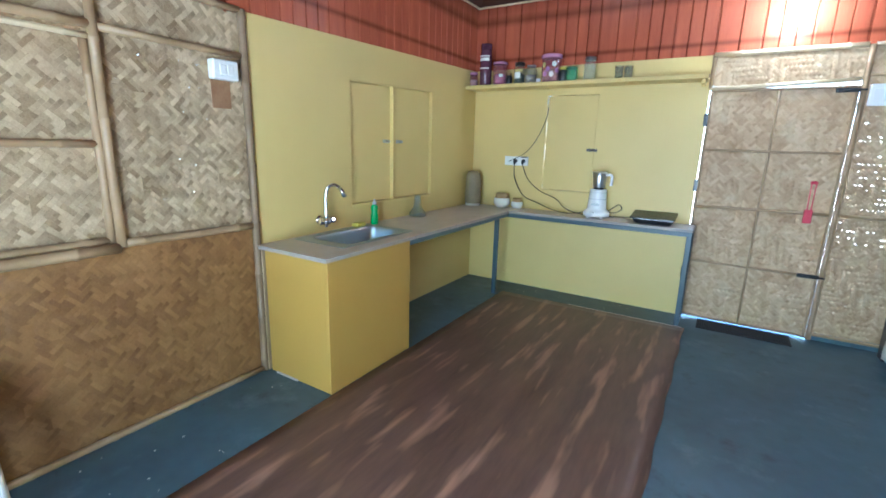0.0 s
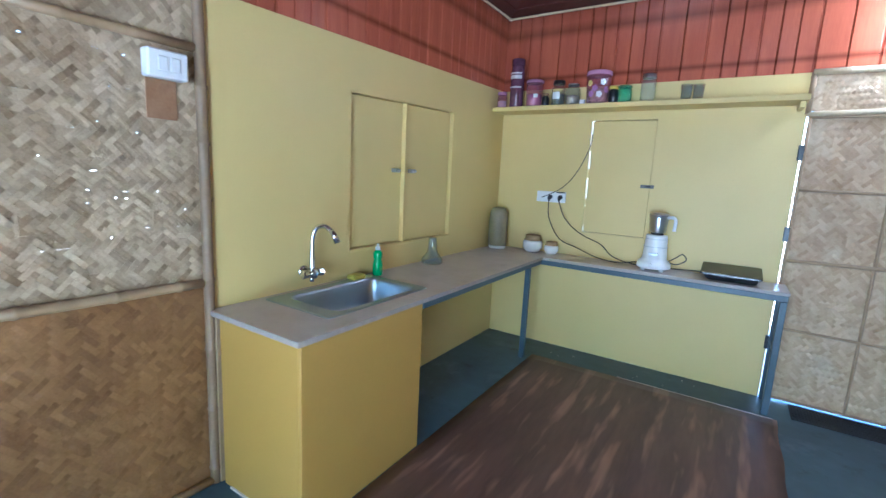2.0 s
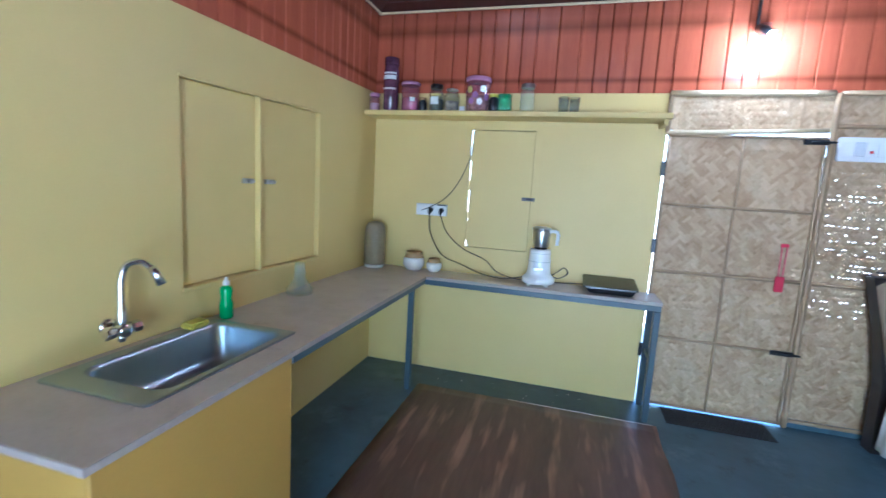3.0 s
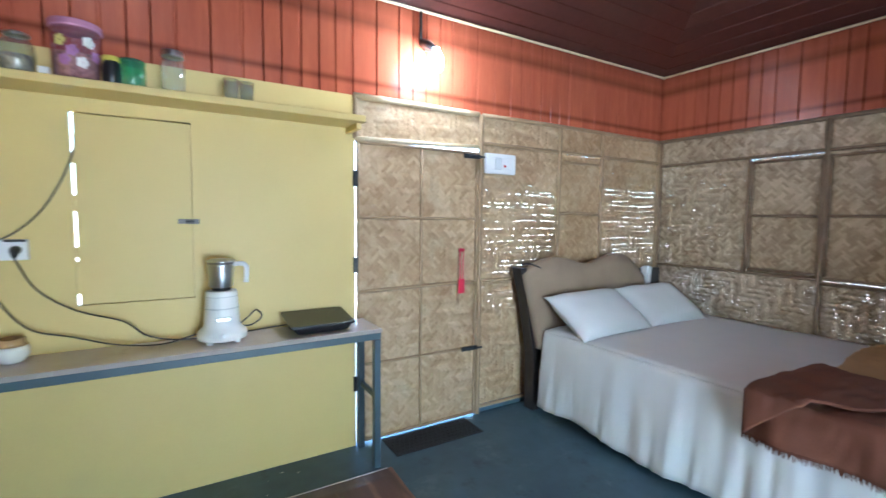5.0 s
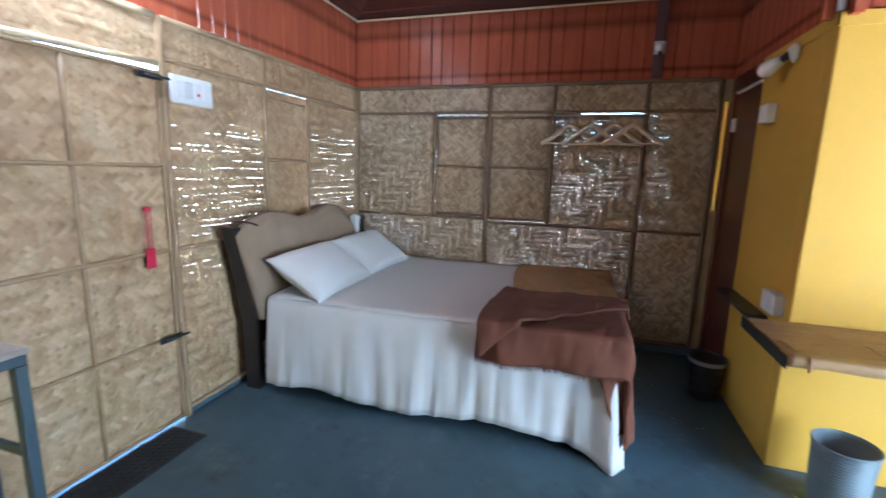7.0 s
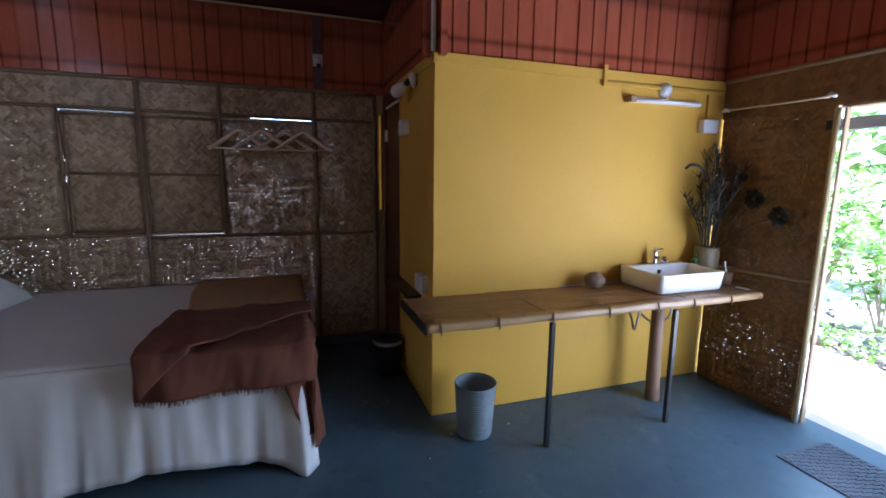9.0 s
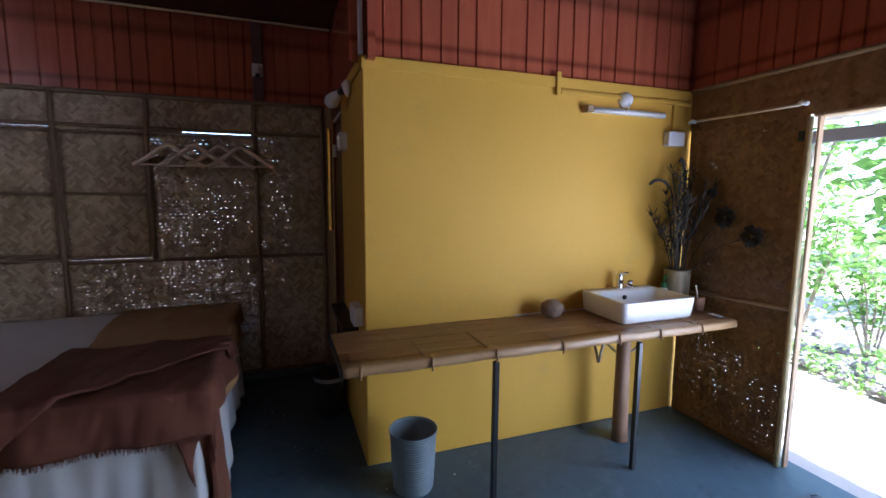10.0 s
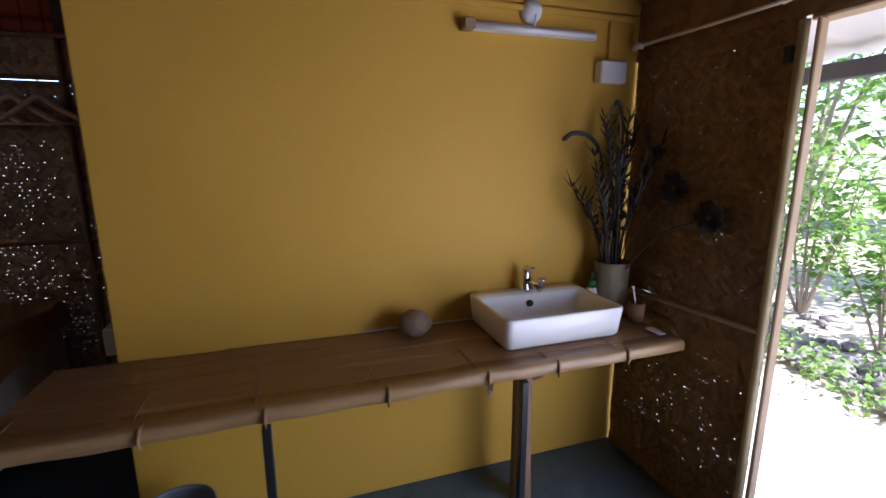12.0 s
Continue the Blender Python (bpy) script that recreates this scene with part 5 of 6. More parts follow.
# sheet: flat top and a hanging skirt with folds
b = bmesh.new()
border = []
N1, N2 = 150, 70
for i in range(N1 + 1):
    border.append((BX0, BY1 - 0.04 - (BY1 - 0.04 - BY0) * i / N1, -1, 0))
for i in range(1, N2 + 1):
    border.append((BX0 + (BX1 - BX0) * i / N2, BY0, 0, -1))
rows = 14
grid = []
for r in range(rows + 1):
    f = r / rows
    row = []
    for i, (x, y, nx_, ny_) in enumerate(border):
        s = i * 0.0152
        # folds: long waves of uneven width, deepening towards the hem
        wv = 1.1 * noise.noise(Vector((s * 4.2, f * 0.9, 4))) + 0.8 * noise.noise(Vector((s * 11, f * 0.7, 8))) + 0.18 * noise.noise(Vector((s * 26, f * 0.8, 5))) * (0.4 + f)
        out = 0.012 * math.sin(min(1, f * 6) * math.pi / 2) + 0.05 * f + 0.030 * f ** 0.8 * wv
        corner = math.exp(-((i - N1) / 7.0) ** 2)
        hem = 0.075 + 0.02 * math.sin(s * 5.0) + 0.02 * noise.noise(Vector((s * 2, 0, 1))) - 0.06 * corner
        ox, oy = nx_ * out, ny_ * out
        if corner > 0.02:
            ox -= 0.10 * corner * f
            oy -= 0.02 * corner * f
        z = BZ - 0.02 * (1 - math.cos(min(1, f * 5) * math.pi / 2)) - (BZ - 0.02 - hem) * max(0, f - 0.02) / 0.98 if r else BZ - 0.002
        row.append(b.verts.new((x + ox, y + oy, z)))
    grid.append(row)
for r in range(rows):
    for i in range(len(border) - 1):
        b.faces.new((grid[r][i], grid[r + 1][i], grid[r + 1][i + 1], grid[r][i + 1]))
GX, GY = 24, 30
top = [[b.verts.new((BX0 + (BX1 - BX0) * i / GX, BY1 - 0.04 - (BY1 - 0.04 - BY0) * j / GY, BZ + 0.010 * math.sin(math.pi * min(i, 3) / 6) + 0.006 * noise.noise(Vector((i * 0.4, j * 0.4, 2))))) for j in range(GY + 1)] for i in range(GX + 1)]
for i in range(GX):
    for j in range(GY):
        b.faces.new((top[i][j], top[i][j + 1], top[i + 1][j + 1], top[i + 1][j]))
bmesh.ops.recalc_face_normals(b, faces=b.faces[:])
sheet = single("bed_sheet", b, M_SHEET, "white bed sheet hanging in folds to the floor", "bed sheet", smooth=True)
sheet.modifiers.new("thickness", "SOLIDIFY").thickness = -0.004


def pillow(m, w, d, h, label):
    b = bmesh.new()
    n = 18
    top_, bot = [], []
    for side, store in ((1, top_), (-1, bot)):
        for i in range(n + 1):
            row = []
            for j in range(n + 1):
                u, v = 2 * i / n - 1, 2 * j / n - 1
                e = max(0, (1 - abs(u) ** 3.2)) ** 0.55 * max(0, (1 - abs(v) ** 3.2)) ** 0.55
                pinch = 1 - 0.07 * (1 - abs(v)) ** 0.5 * abs(u) ** 3
                pinch2 = 1 - 0.07 * (1 - abs(u)) ** 0.5 * abs(v) ** 3
                p = Vector((u * w / 2 * pinch, v * d / 2 * pinch2, side * (0.006 + h / 2 * e * (1 + 0.12 * noise.noise(Vector((u * 2, v * 2, side)))))))
                row.append(b.verts.new(m @ p))
            store.append(row)
    for i in range(n):
        for j in range(n):
            b.faces.new((top_[i][j], top_[i + 1][j], top_[i + 1][j + 1], top_[i][j + 1]))
            b.faces.new((bot[i][j], bot[i][j + 1], bot[i + 1][j + 1], bot[i + 1][j]))
    edge = [(i, 0) for i in range(n)] + [(n, j) for j in range(n)] + [(i, n) for i in range(n, 0, -1)] + [(0, j) for j in range(n, 0, -1)]
    for (i, j), (k, l) in zip(edge, edge[1:] + edge[:1]):
        b.faces.new((top_[i][j], bot[i][j], bot[k][l], top_[k][l]))
    bmesh.ops.recalc_face_normals(b, faces=b.faces[:])
    single("pillow", b, M_SHEET, label, "pillow", "pillows on the bed", smooth=True)


pillow(pose(1.31, 5.17, 0.79, 33, 0, 2), 0.80, 0.46, 0.19, "white pillow leaning on the headboard")
pillow(pose(2.09, 5.175, 0.79, 33, 0, -3), 0.70, 0.46, 0.18, "white pillow leaning on the headboard near the wall")

# folded two-tone blanket over the foot of the bed
blanket = thing("blanket", (1.7, 3.5, BZ), "brown and tan fleece blanket folded over the bed's foot", "blanket")


def drape(u0, u1, lift, fold_seed, v0=0.0, v1=1.0, slant=0.0):
    """A cloth sheet over the bed's foot corner. u runs from the wall side across the top and down the near side, v from mid-bed to beyond the foot."""
    b = bmesh.new()
    nu, nv = 64, 60
    vs = []
    for i in range(nu + 1):
        u = u0 + (u1 - u0) * i / nu
        row = []
        for j in range(nv + 1):
            v = v0 + (v1 - v0) * j / nv
            u = u0 + (u1 - slant * j / nv - u0) * i / nu
            x = BX1 + 0.02 - u
            y = 3.90 - v * 1.0 + 0.05 * math.sin(u * 3 + fold_seed)
            z = BZ + 0.02 + lift
            over_x, over_y = max(0.0, BX0 - 0.03 - x), max(0.0, BY0 - 0.03 - y)
            ripple = 0.016 * noise.noise(Vector((u * 3.5, v * 5, fold_seed))) + 0.012 * noise.noise(Vector((u * 9, v * 9, fold_seed))) + 0.007 * noise.noise(Vector((u * 7 + v * 16, v * 24, fold_seed)))
            if over_x:
                x = BX0 - 0.035 - 0.05 * min(1, over_x * 3) - lift + 0.03 * math.sin(v * 15 + fold_seed) * min(1, over_x * 3)
                z -= over_x
            if over_y:
                y = BY0 - 0.035 - 0.06 * min(1, over_y * 3) - lift + 0.025 * math.sin(u * 11) * min(1, over_y * 4)
                z -= over_y * (1.0 if not over_x else 1.15)
            row.append(b.verts.new((x - (ripple if over_x else 0), y, max(0.05, z + (0 if over_x or over_y else ripple)))))
        vs.append(row)
    for i in range(nu):
        for j in range(nv):
            b.faces.new((vs[i][j], vs[i][j + 1], vs[i + 1][j + 1], vs[i + 1][j]))
    bmesh.ops.recalc_face_normals(b, faces=b.faces[:])
    return b


lower = part("tan_side", drape(0.0, 1.30, 0.012, 1.0, 0.02, 0.93), M_TANCLOTH, blanket, "tan underside turned up", smooth=True)
upper = part("brown_side", drape(0.98, 1.90, 0.026, 2.0, 0.01, 0.90), M_BROWNCLOTH, blanket, "dark brown side", smooth=True)
fold = part("folded_flap", drape(1.0, 1.90, 0.050, 3.3, 0.015, 0.86, 0.75), M_BROWNCLOTH, blanket, smooth=True)
fringe, rnd = bmesh.new(), random.Random(77)
ends = [v.co.copy() for v in upper.data.vertices][-61:]
for p, q in zip(ends, ends[1:]):
    for k in range(3):
        a_ = p.lerp(q, (k + rnd.random()) / 3)
        tip_ = a_ + Vector((rnd.uniform(-0.008, 0.004), rnd.uniform(-0.006, 0.006), -rnd.uniform(0.012, 0.03)))
        tube([a_ + Vector((0, 0, 0.01)), tip_], [0.0035, 0.0012], 4, fringe)
part("fringe", fringe, M_BROWNCLOTH, blanket, "short ragged fringe along the hem", kind="stuff")
tail, vs = bmesh.new(), []
for k in range(22):
    f = k / 21
    row = []
    for i in range(19):
        g = 2 * i / 18 - 1
        w = 0.20 * (1 - 0.72 * f)
        off = 0.035 * math.sin(g * 7 + f * 2) * (0.4 + f)
        # hangs across the bed's corner, half along its side, half along its foot
        px = BX0 - 0.055 - 0.03 * f + max(0, g) * w * 1.1 - off * 0.6
        py = BY0 - 0.055 - 0.04 * f + max(0, -g) * w * 1.1 + off * 0.6
        row.append(tail.verts.new((px, py, BZ + 0.02 - (0.56 - 0.10 * abs(g)) * f + 0.012 * math.sin(k * 1.1 + i))))
    vs.append(row)
for k in range(21):
    for i in range(18):
        tail.faces.new((vs[k][i], vs[k + 1][i], vs[k + 1][i + 1], vs[k][i + 1]))
hang = part("hanging_corner", tail, M_BROWNCLOTH, blanket, smooth=True)
hang.modifiers.new("thickness", "SOLIDIFY").thickness = 0.012
for o in (lower, upper, fold):
    o.modifiers.new("thickness", "SOLIDIFY").thickness = 0.014

# ---- hangers and rail on the east wall ----
M_HANGER = mat("pale_wood", (0.78, 0.63, 0.46), 0.4, vary=0.1, scale=8, stretch=(1, 6, 1))
rail = thing("hanger_rail", (EX - 0.06, 3.3, 2.0), "thin steel rail tied to the woven wall", "rail")
part("rail_rod", tube([(EX - 0.05, 3.70, 1.995), (EX - 0.05, 2.98, 1.995)], 0.007, 10), M_STEEL, rail, smooth=True)
for y in (3.70, 2.99):
    part("rail_hook", tube([(EX + 0.0, y, 1.995), (EX - 0.05, y, 1.995)], 0.006, 8), M_STEEL, rail, smooth=True)
for y, xo, tilt in ((3.575, 0.055, 2), (3.40, 0.085, -3), (3.225, 0.06, 3), (3.08, 0.09, -2)):
    x = EX - xo
    h = thing("clothes_hanger", (x, y, 1.75), "pale wooden clothes hanger on the rail", "hanger", "hangers on the rail")
    w = 0.235
    bm = tube(smooth_path([(x, y + w, 1.757 + tilt * 0.002), (x, y + 0.12, 1.83), (x, y + 0.03, 1.90), (x, y, 1.912), (x, y - 0.03, 1.90), (x, y - 0.12, 1.83), (x, y - w, 1.757 - tilt * 0.002)], 4), 0.017, 8)
    part("shoulder", bm, M_HANGER, h, smooth=True)
    part("crossbar", tube([(x, y + w - 0.02, 1.763 + tilt * 0.002), (x, y - w + 0.02, 1.763 - tilt * 0.002)], 0.007, 8), M_HANGER, h, smooth=True)
    part("hook", tube(smooth_path([(x, y, 1.91), (x, y, 1.96), (x + 0.01, y, 2.0), (EX - 0.05, y, 2.006), (EX - 0.038, y, 1.985)], 5), 0.0025, 6), M_STEEL, h, smooth=True)

bracket = thing("lamp_holder", (EX, 2.93, 2.5), "white bulb holder on a dark board high on the red wall", "lamp holder")
part("board_strip", box(EX - 0.024, 2.90, TOP + 0.02, EX - 0.0125, 2.98, CEIL - 0.02, 0.002), mat("blue_black_paint", (0.11, 0.055, 0.06), 0.4), bracket, "dark painted strip")
part("plate", box(EX - 0.034, 2.90, 2.46, EX - 0.0245, 2.98, 2.56, 0.003), M_WHITE, bracket)
part("holder", tube([(EX - 0.035, 2.94, 2.51), (EX - 0.07, 2.94, 2.49), (EX - 0.085, 2.94, 2.465)], [0.03, 0.026, 0.02], 14), M_WHITE, bracket, smooth=True)
part("socket_mouth", tube([(EX - 0.085, 2.94, 2.4645), (EX - 0.097, 2.94, 2.445)], 0.017, 12), M_BLACKPLASTIC, bracket, smooth=True)

# ---- washroom corner ----
M_SLAB = mat("split_bamboo_slab", (0.34, 0.195, 0.085), 0.42, scale=3, fine=14, bump=0.25, stretch=(14, 1.0, 6), color2=(0.20, 0.10, 0.04))
M_SLABEDGE = mat("pale_bamboo_edge", (0.46, 0.30, 0.14), 0.36, scale=4, fine=30, bump=0.2, stretch=(10, 1.2, 6), color2=(0.25, 0.14, 0.06))
wear(M_SLAB, (0.43, 0.27, 0.12), 2.2, 0.56, 0.72, (9, 0.9, 1))
vanity = thing("bamboo_counter", (0.85, 1.4, 0), "brown split bamboo counter on black steel legs", "counter")
VX0, VX1, VZ = 0.607, YX - 0.004, 0.812
lashes = (2.50, 2.17, 1.84, 1.46, 1.10, 0.815, 0.50)


def slab_strip(xa, xb, seed, front=False):
    b, loops = bmesh.new(), []
    n = 90
    for i in range(n + 1):
        y = 0.215 + (2.575 - 0.215) * i / n
        d = min(abs(y - q - 0.04 * seed) for q in lashes)
        node = math.exp(-(d / 0.012) ** 2)
        wob = 0.004 * noise.noise(Vector((y * 3, seed, 0)))
        t = VZ + wob + 0.003 * node
        if front:
            r = 0.025 + 0.004 * node + 0.003 * noise.noise(Vector((y * 5, seed, 2)))
            e = 0.006 + 0.006 * noise.noise(Vector((y * 4, seed, 5)))
            pts = [(xb, t), (xa + 0.022, t + 0.001), (xa + 0.012, t - 0.002), (xa + e, t - 0.009), (xa + e - 0.003, t - r), (xa + e, t - 1.75 * r), (xa + e + 0.012, t - 1.9 * r), (xb, t - 0.03)]
        else:
            pts = [(xb - 0.001, t - 0.003), (xb - 0.006, t), (xa + 0.006, t), (xa + 0.001, t - 0.003), (xa + 0.001, t - 0.03), (xb - 0.001, t - 0.03)]
        loops.append([(x, y, z) for x, z in pts])
    return rings(b, loops)


edges = [VX0, 0.70, 0.815, 0.92, 1.03, VX1]
for k, (a, c) in enumerate(zip(edges, edges[1:])):
    part("bamboo_slat", slab_strip(a, c, k, k == 0), M_SLABEDGE if k == 0 else M_SLAB, vanity, smooth=(k == 0))
for k, y in enumerate(lashes):
    part("lashing", tube([(VX0 + 0.002, y, VZ - 0.058), (VX0 - 0.006, y + 0.002, VZ - 0.03), (VX0 + 0.006, y, VZ - 0.002), (VX0 + 0.05, y - 0.004, VZ + 0.004)], [0.004, 0.006, 0.006, 0.002], 8), M_SLAB, vanity, "cane lashing", smooth=True)
for k, y in enumerate(lashes):
    part("node_ridge", box(VX0 + 0.05, y + 0.03 - 0.003, VZ + 0.001, 0.80 + 0.06 * (k % 3), y + 0.03 + 0.003, VZ + 0.0055, 0.001), M_POLE_DARK, vanity)
for y in (1.84, 0.955):
    part("leg", box(VX0 - 0.002, y - 0.014, 0, VX0 + 0.026, y + 0.014, 0.755, 0.003), M_BLACKSTEEL, vanity)
part("end_angle", box(VX0 + 0.01, 2.576, 0.752, VX1 + 0.03, 2.582, 0.808, 0.002), M_BLACKSTEEL, vanity, "black steel end angle")
part("under_rail", box(VX0 + 0.13, 0.22, 0.742, VX0 + 0.16, 2.57, 0.774, 0.003), M_BLACKSTEEL, vanity)
part("back_filler", box(YX - 0.012, 0.23, VZ + 0.001, YX - 0.001, 1.46, VZ + 0.008, 0.002), M_STONEWARE, vanity, "pale sealant strip")

basin = thing("wash_basin", (0.93, 0.70, VZ), "white rectangular ceramic wash basin on the bamboo counter", "basin")
z0, z1 = VZ + 0.004, 0.948
part("bowl", rings(bmesh.new(), [rounded(0.75, 0.445, 1.11, 0.96, z0, 0.03), rounded(0.735, 0.435, 1.122, 0.972, z0 + 0.015, 0.035), rounded(0.722, 0.428, 1.128, 0.98, z1 - 0.008, 0.035), rounded(0.726, 0.432, 1.124, 0.976, z1, 0.032),
     rounded(0.734, 0.44, 1.03, 0.968, z1, 0.03), rounded(0.738, 0.444, 1.026, 0.964, z1 - 0.008, 0.03), rounded(0.76, 0.47, 1.00, 0.94, z0 + 0.05, 0.05), rounded(0.86, 0.68, 0.90, 0.72, z0 + 0.035, 0.015)]), M_CERAMIC, basin, smooth=True)
part("overflow", tube([(1.016, 0.72, 0.905), (1.006, 0.72, 0.903)], 0.016, 16), M_BLACKSTEEL, basin, "dark overflow ring", smooth=True)
part("drain", lathe(0.88, 0.70, [(0.022, z0 + 0.036), (0.02, z0 + 0.042), (0.005, z0 + 0.043)], 16), M_CHROME, basin, smooth=True)
part("foot", box(0.80, 0.50, VZ + 0.0005, 1.06, 0.90, VZ + 0.004, 0.0), M_CERAMIC, basin)

tap = thing("basin_tap", (1.075, 0.71, z1), "chrome lever tap on the basin's back ledge", "tap")
part("stem", lathe(1.075, 0.71, [(0.026, z1 + 0.0005), (0.024, z1 + 0.01), (0.02, z1 + 0.02), (0.02, z1 + 0.085), (0.016, z1 + 0.095)], 18), M_CHROME, tap, smooth=True)
part("spout", tube([(1.07, 0.71, z1 + 0.05), (1.01, 0.705, z1 + 0.045), (0.965, 0.70, z1 + 0.03)], [0.014, 0.012, 0.011], 12), M_CHROME, tap, smooth=True)
part("lever", tube([(1.075, 0.71, z1 + 0.095), (1.07, 0.71, z1 + 0.108), (1.01, 0.705, z1 + 0.118)], [0.016, 0.014, 0.006], 10), M_CHROME, tap, smooth=True)
knob = thing("stop_valve", (1.075, 0.62, z1), "small chrome valve beside the tap", "valve")
part("valve_body", lathe(1.075, 0.625, [(0.012, z1 + 0.0005), (0.012, z1 + 0.03), (0.02, z1 + 0.036), (0.02, z1 + 0.05)], 14), M_CHROME, knob, smooth=True)

M_LOG = mat("pale_brown_log", (0.36, 0.22, 0.13), 0.6, scale=5, fine=30, bump=0.3, stretch=(4, 4, 0.5), color2=(0.22, 0.12, 0.065))
post = single("drain_post", tube([(0.895, 0.80, 0.0), (0.90, 0.80, 0.10), (0.905, 0.80, 0.4), (0.90, 0.805, 0.77)], [0.05, 0.048, 0.044, 0.042], 16), M_LOG, "round brown wooden post under the counter", "post", smooth=True)
M_HOSE = mat("braided_hose", (0.5, 0.46, 0.4), 0.35, 0.4, fine=400)
for pts in ([(0.93, 0.90, 0.77), (0.93, 0.95, 0.60), (0.96, 0.94, 0.52), (1.02, 0.90, 0.50), (1.08, 0.87, 0.55), (YX - 0.003, 0.86, 0.60)], [(0.93, 0.68, 0.77), (0.93, 0.66, 0.62), (0.97, 0.68, 0.55), (1.04, 0.72, 0.52), (YX - 0.003, 0.74, 0.56)]):
    single("water_hose", tube(smooth_path(pts, 8), 0.008, 8), M_HOSE, "braided water hose looped under the basin", "hose", "basin hoses", smooth=True)

b = bmesh.new()
bmesh.ops.create_icosphere(b, subdivisions=3, radius=1)
for v in b.verts:
    k = 1 + 0.14 * noise.noise(v.co * 2.0)
    v.co = Vector((1.02 + 0.062 * v.co.x * k, 1.265 + 0.072 * v.co.y * k, VZ + 0.060 + 0.057 * v.co.z * k))
single("coconut", b, mat("coconut_shell", (0.25, 0.17, 0.115), 0.75, vary=0.35, scale=14, fine=90, bump=0.6), "round brown dried coconut on the counter", "coconut", smooth=True)

M_HANDSOAP = mat("dark_green_plastic", (0.03, 0.12, 0.03), 0.35, vary=0.1, bump=0)
pump_soap = thing("hand_soap_bottle", (1.03, 0.375, VZ), "small green hand soap bottle behind the basin", "bottle")
part("bottle", lathe(1.03, 0.375, [(0.026, VZ + 0.004), (0.028, VZ + 0.01), (0.029, VZ + 0.06), (0.028, VZ + 0.11), (0.022, VZ + 0.128), (0.012, VZ + 0.132)], 18), M_WHITE, pump_soap, smooth=True)
part("collar", lathe(1.03, 0.375, [(0.017, VZ + 0.1325), (0.022, VZ + 0.135), (0.021, VZ + 0.165), (0.010, VZ + 0.172)], 16), M_HANDSOAP, pump_soap, "green pump collar", smooth=True)
part("pump", tube([(1.03, 0.375, VZ + 0.172), (1.03, 0.375, VZ + 0.205), (1.02, 0.378, VZ + 0.212), (0.992, 0.382, VZ + 0.206)], [0.006, 0.009, 0.008, 0.004], 8), M_HANDSOAP, pump_soap, "green pump head", smooth=True)
cup = thing("brush_cup", (0.86, 0.235, VZ), "small brown cup with toothbrush", "cup")
part("cup_body", lathe(0.86, 0.25, [(0.032, VZ + 0.005), (0.038, VZ + 0.095), (0.034, VZ + 0.095), (0.029, VZ + 0.012)], 18), M_LOG, cup, smooth=True)
part("brush", tube([(0.855, 0.245, VZ + 0.02), (0.865, 0.272, VZ + 0.16), (0.866, 0.275, VZ + 0.17)], [0.004, 0.004, 0.008], 8), M_WHITE, cup, "white toothbrush")
single("paper_strip", box(0.68, 0.25, VZ + 0.006, 0.76, 0.285, VZ + 0.012, 0.001), M_WHITE, "white folded paper strip on the counter", "paper")

vase = thing("vase", (1.02, 0.28, VZ), "olive brown clay vase with dried grass", "vase")
part("vase_body", lathe(1.02, 0.275, [(0.066, VZ + 0.005), (0.074, VZ + 0.02), (0.080, VZ + 0.12), (0.083, VZ + 0.24), (0.085, VZ + 0.255), (0.079, VZ + 0.258), (0.075, VZ + 0.24), (0.070, VZ + 0.05)], 26), M_CLAY, vase, smooth=True)
M_DRY = mat("dark_dried_leaf", (0.022, 0.021, 0.017), 0.85, vary=0.4, bump=0.2, color2=(0.055, 0.045, 0.03))
rnd = random.Random(7)
for k in range(16):
    lean = Vector((rnd.uniform(-0.16, 0.05), rnd.uniform(-0.08, 0.20), 0))
    hgt = rnd.uniform(0.45, 0.85)
    p0 = Vector((1.02 + rnd.uniform(-0.03, 0.03), 0.275 + rnd.uniform(-0.03, 0.03), VZ + 0.1))
    p1, p2 = p0 + lean * 0.5 + Vector((0, 0, hgt * 0.6)), p0 + lean * 1.3 + Vector((0, 0, hgt))
    p2.x = min(p2.x, YX - 0.03)
    p2.y = max(p2.y, SY + 0.04)
    p1.x, p1.y = min(p1.x, YX - 0.03), max(p1.y, SY + 0.04)
    path = smooth_path([p0, p1, p2], 6)
    part("stem", tube(path, [0.004] * (len(path) - 1) + [0.001], 6), M_DRY, vase)
    b = bmesh.new()
    for q in path[5:]:
        for s in range(6):
            a, ln = rnd.uniform(0, 6.28), rnd.uniform(0.05, 0.14)
            tip = q + Vector((math.cos(a) * 0.5, math.sin(a) * 0.5, rnd.uniform(0.1, 0.9))) * ln
            tip.x, tip.y = min(tip.x, YX - 0.012), max(tip.y, SY + 0.02)
            side = Vector((math.sin(a), -math.cos(a), 0)) * 0.0055
            vs4 = [b.verts.new(p) for p in (q, (q + tip) / 2 + side, tip, (q + tip) / 2 - side)]
            b.faces.new(vs4)
    part("dried_leaves", b, M_DRY, vase, kind="stuff")
arch = smooth_path([(1.01, 0.30, VZ + 0.15), (0.99, 0.36, 1.30), (0.985, 0.40, 1.55), (0.98, 0.47, 1.645), (0.97, 0.56, 1.66), (0.965, 0.62, 1.63)], 6)
b = tube(arch, [0.005] * 15 + [0.010] * (len(arch) - 16) + [0.002], 6)
part("stem", b, M_DRY, vase, "long arching dark stem")
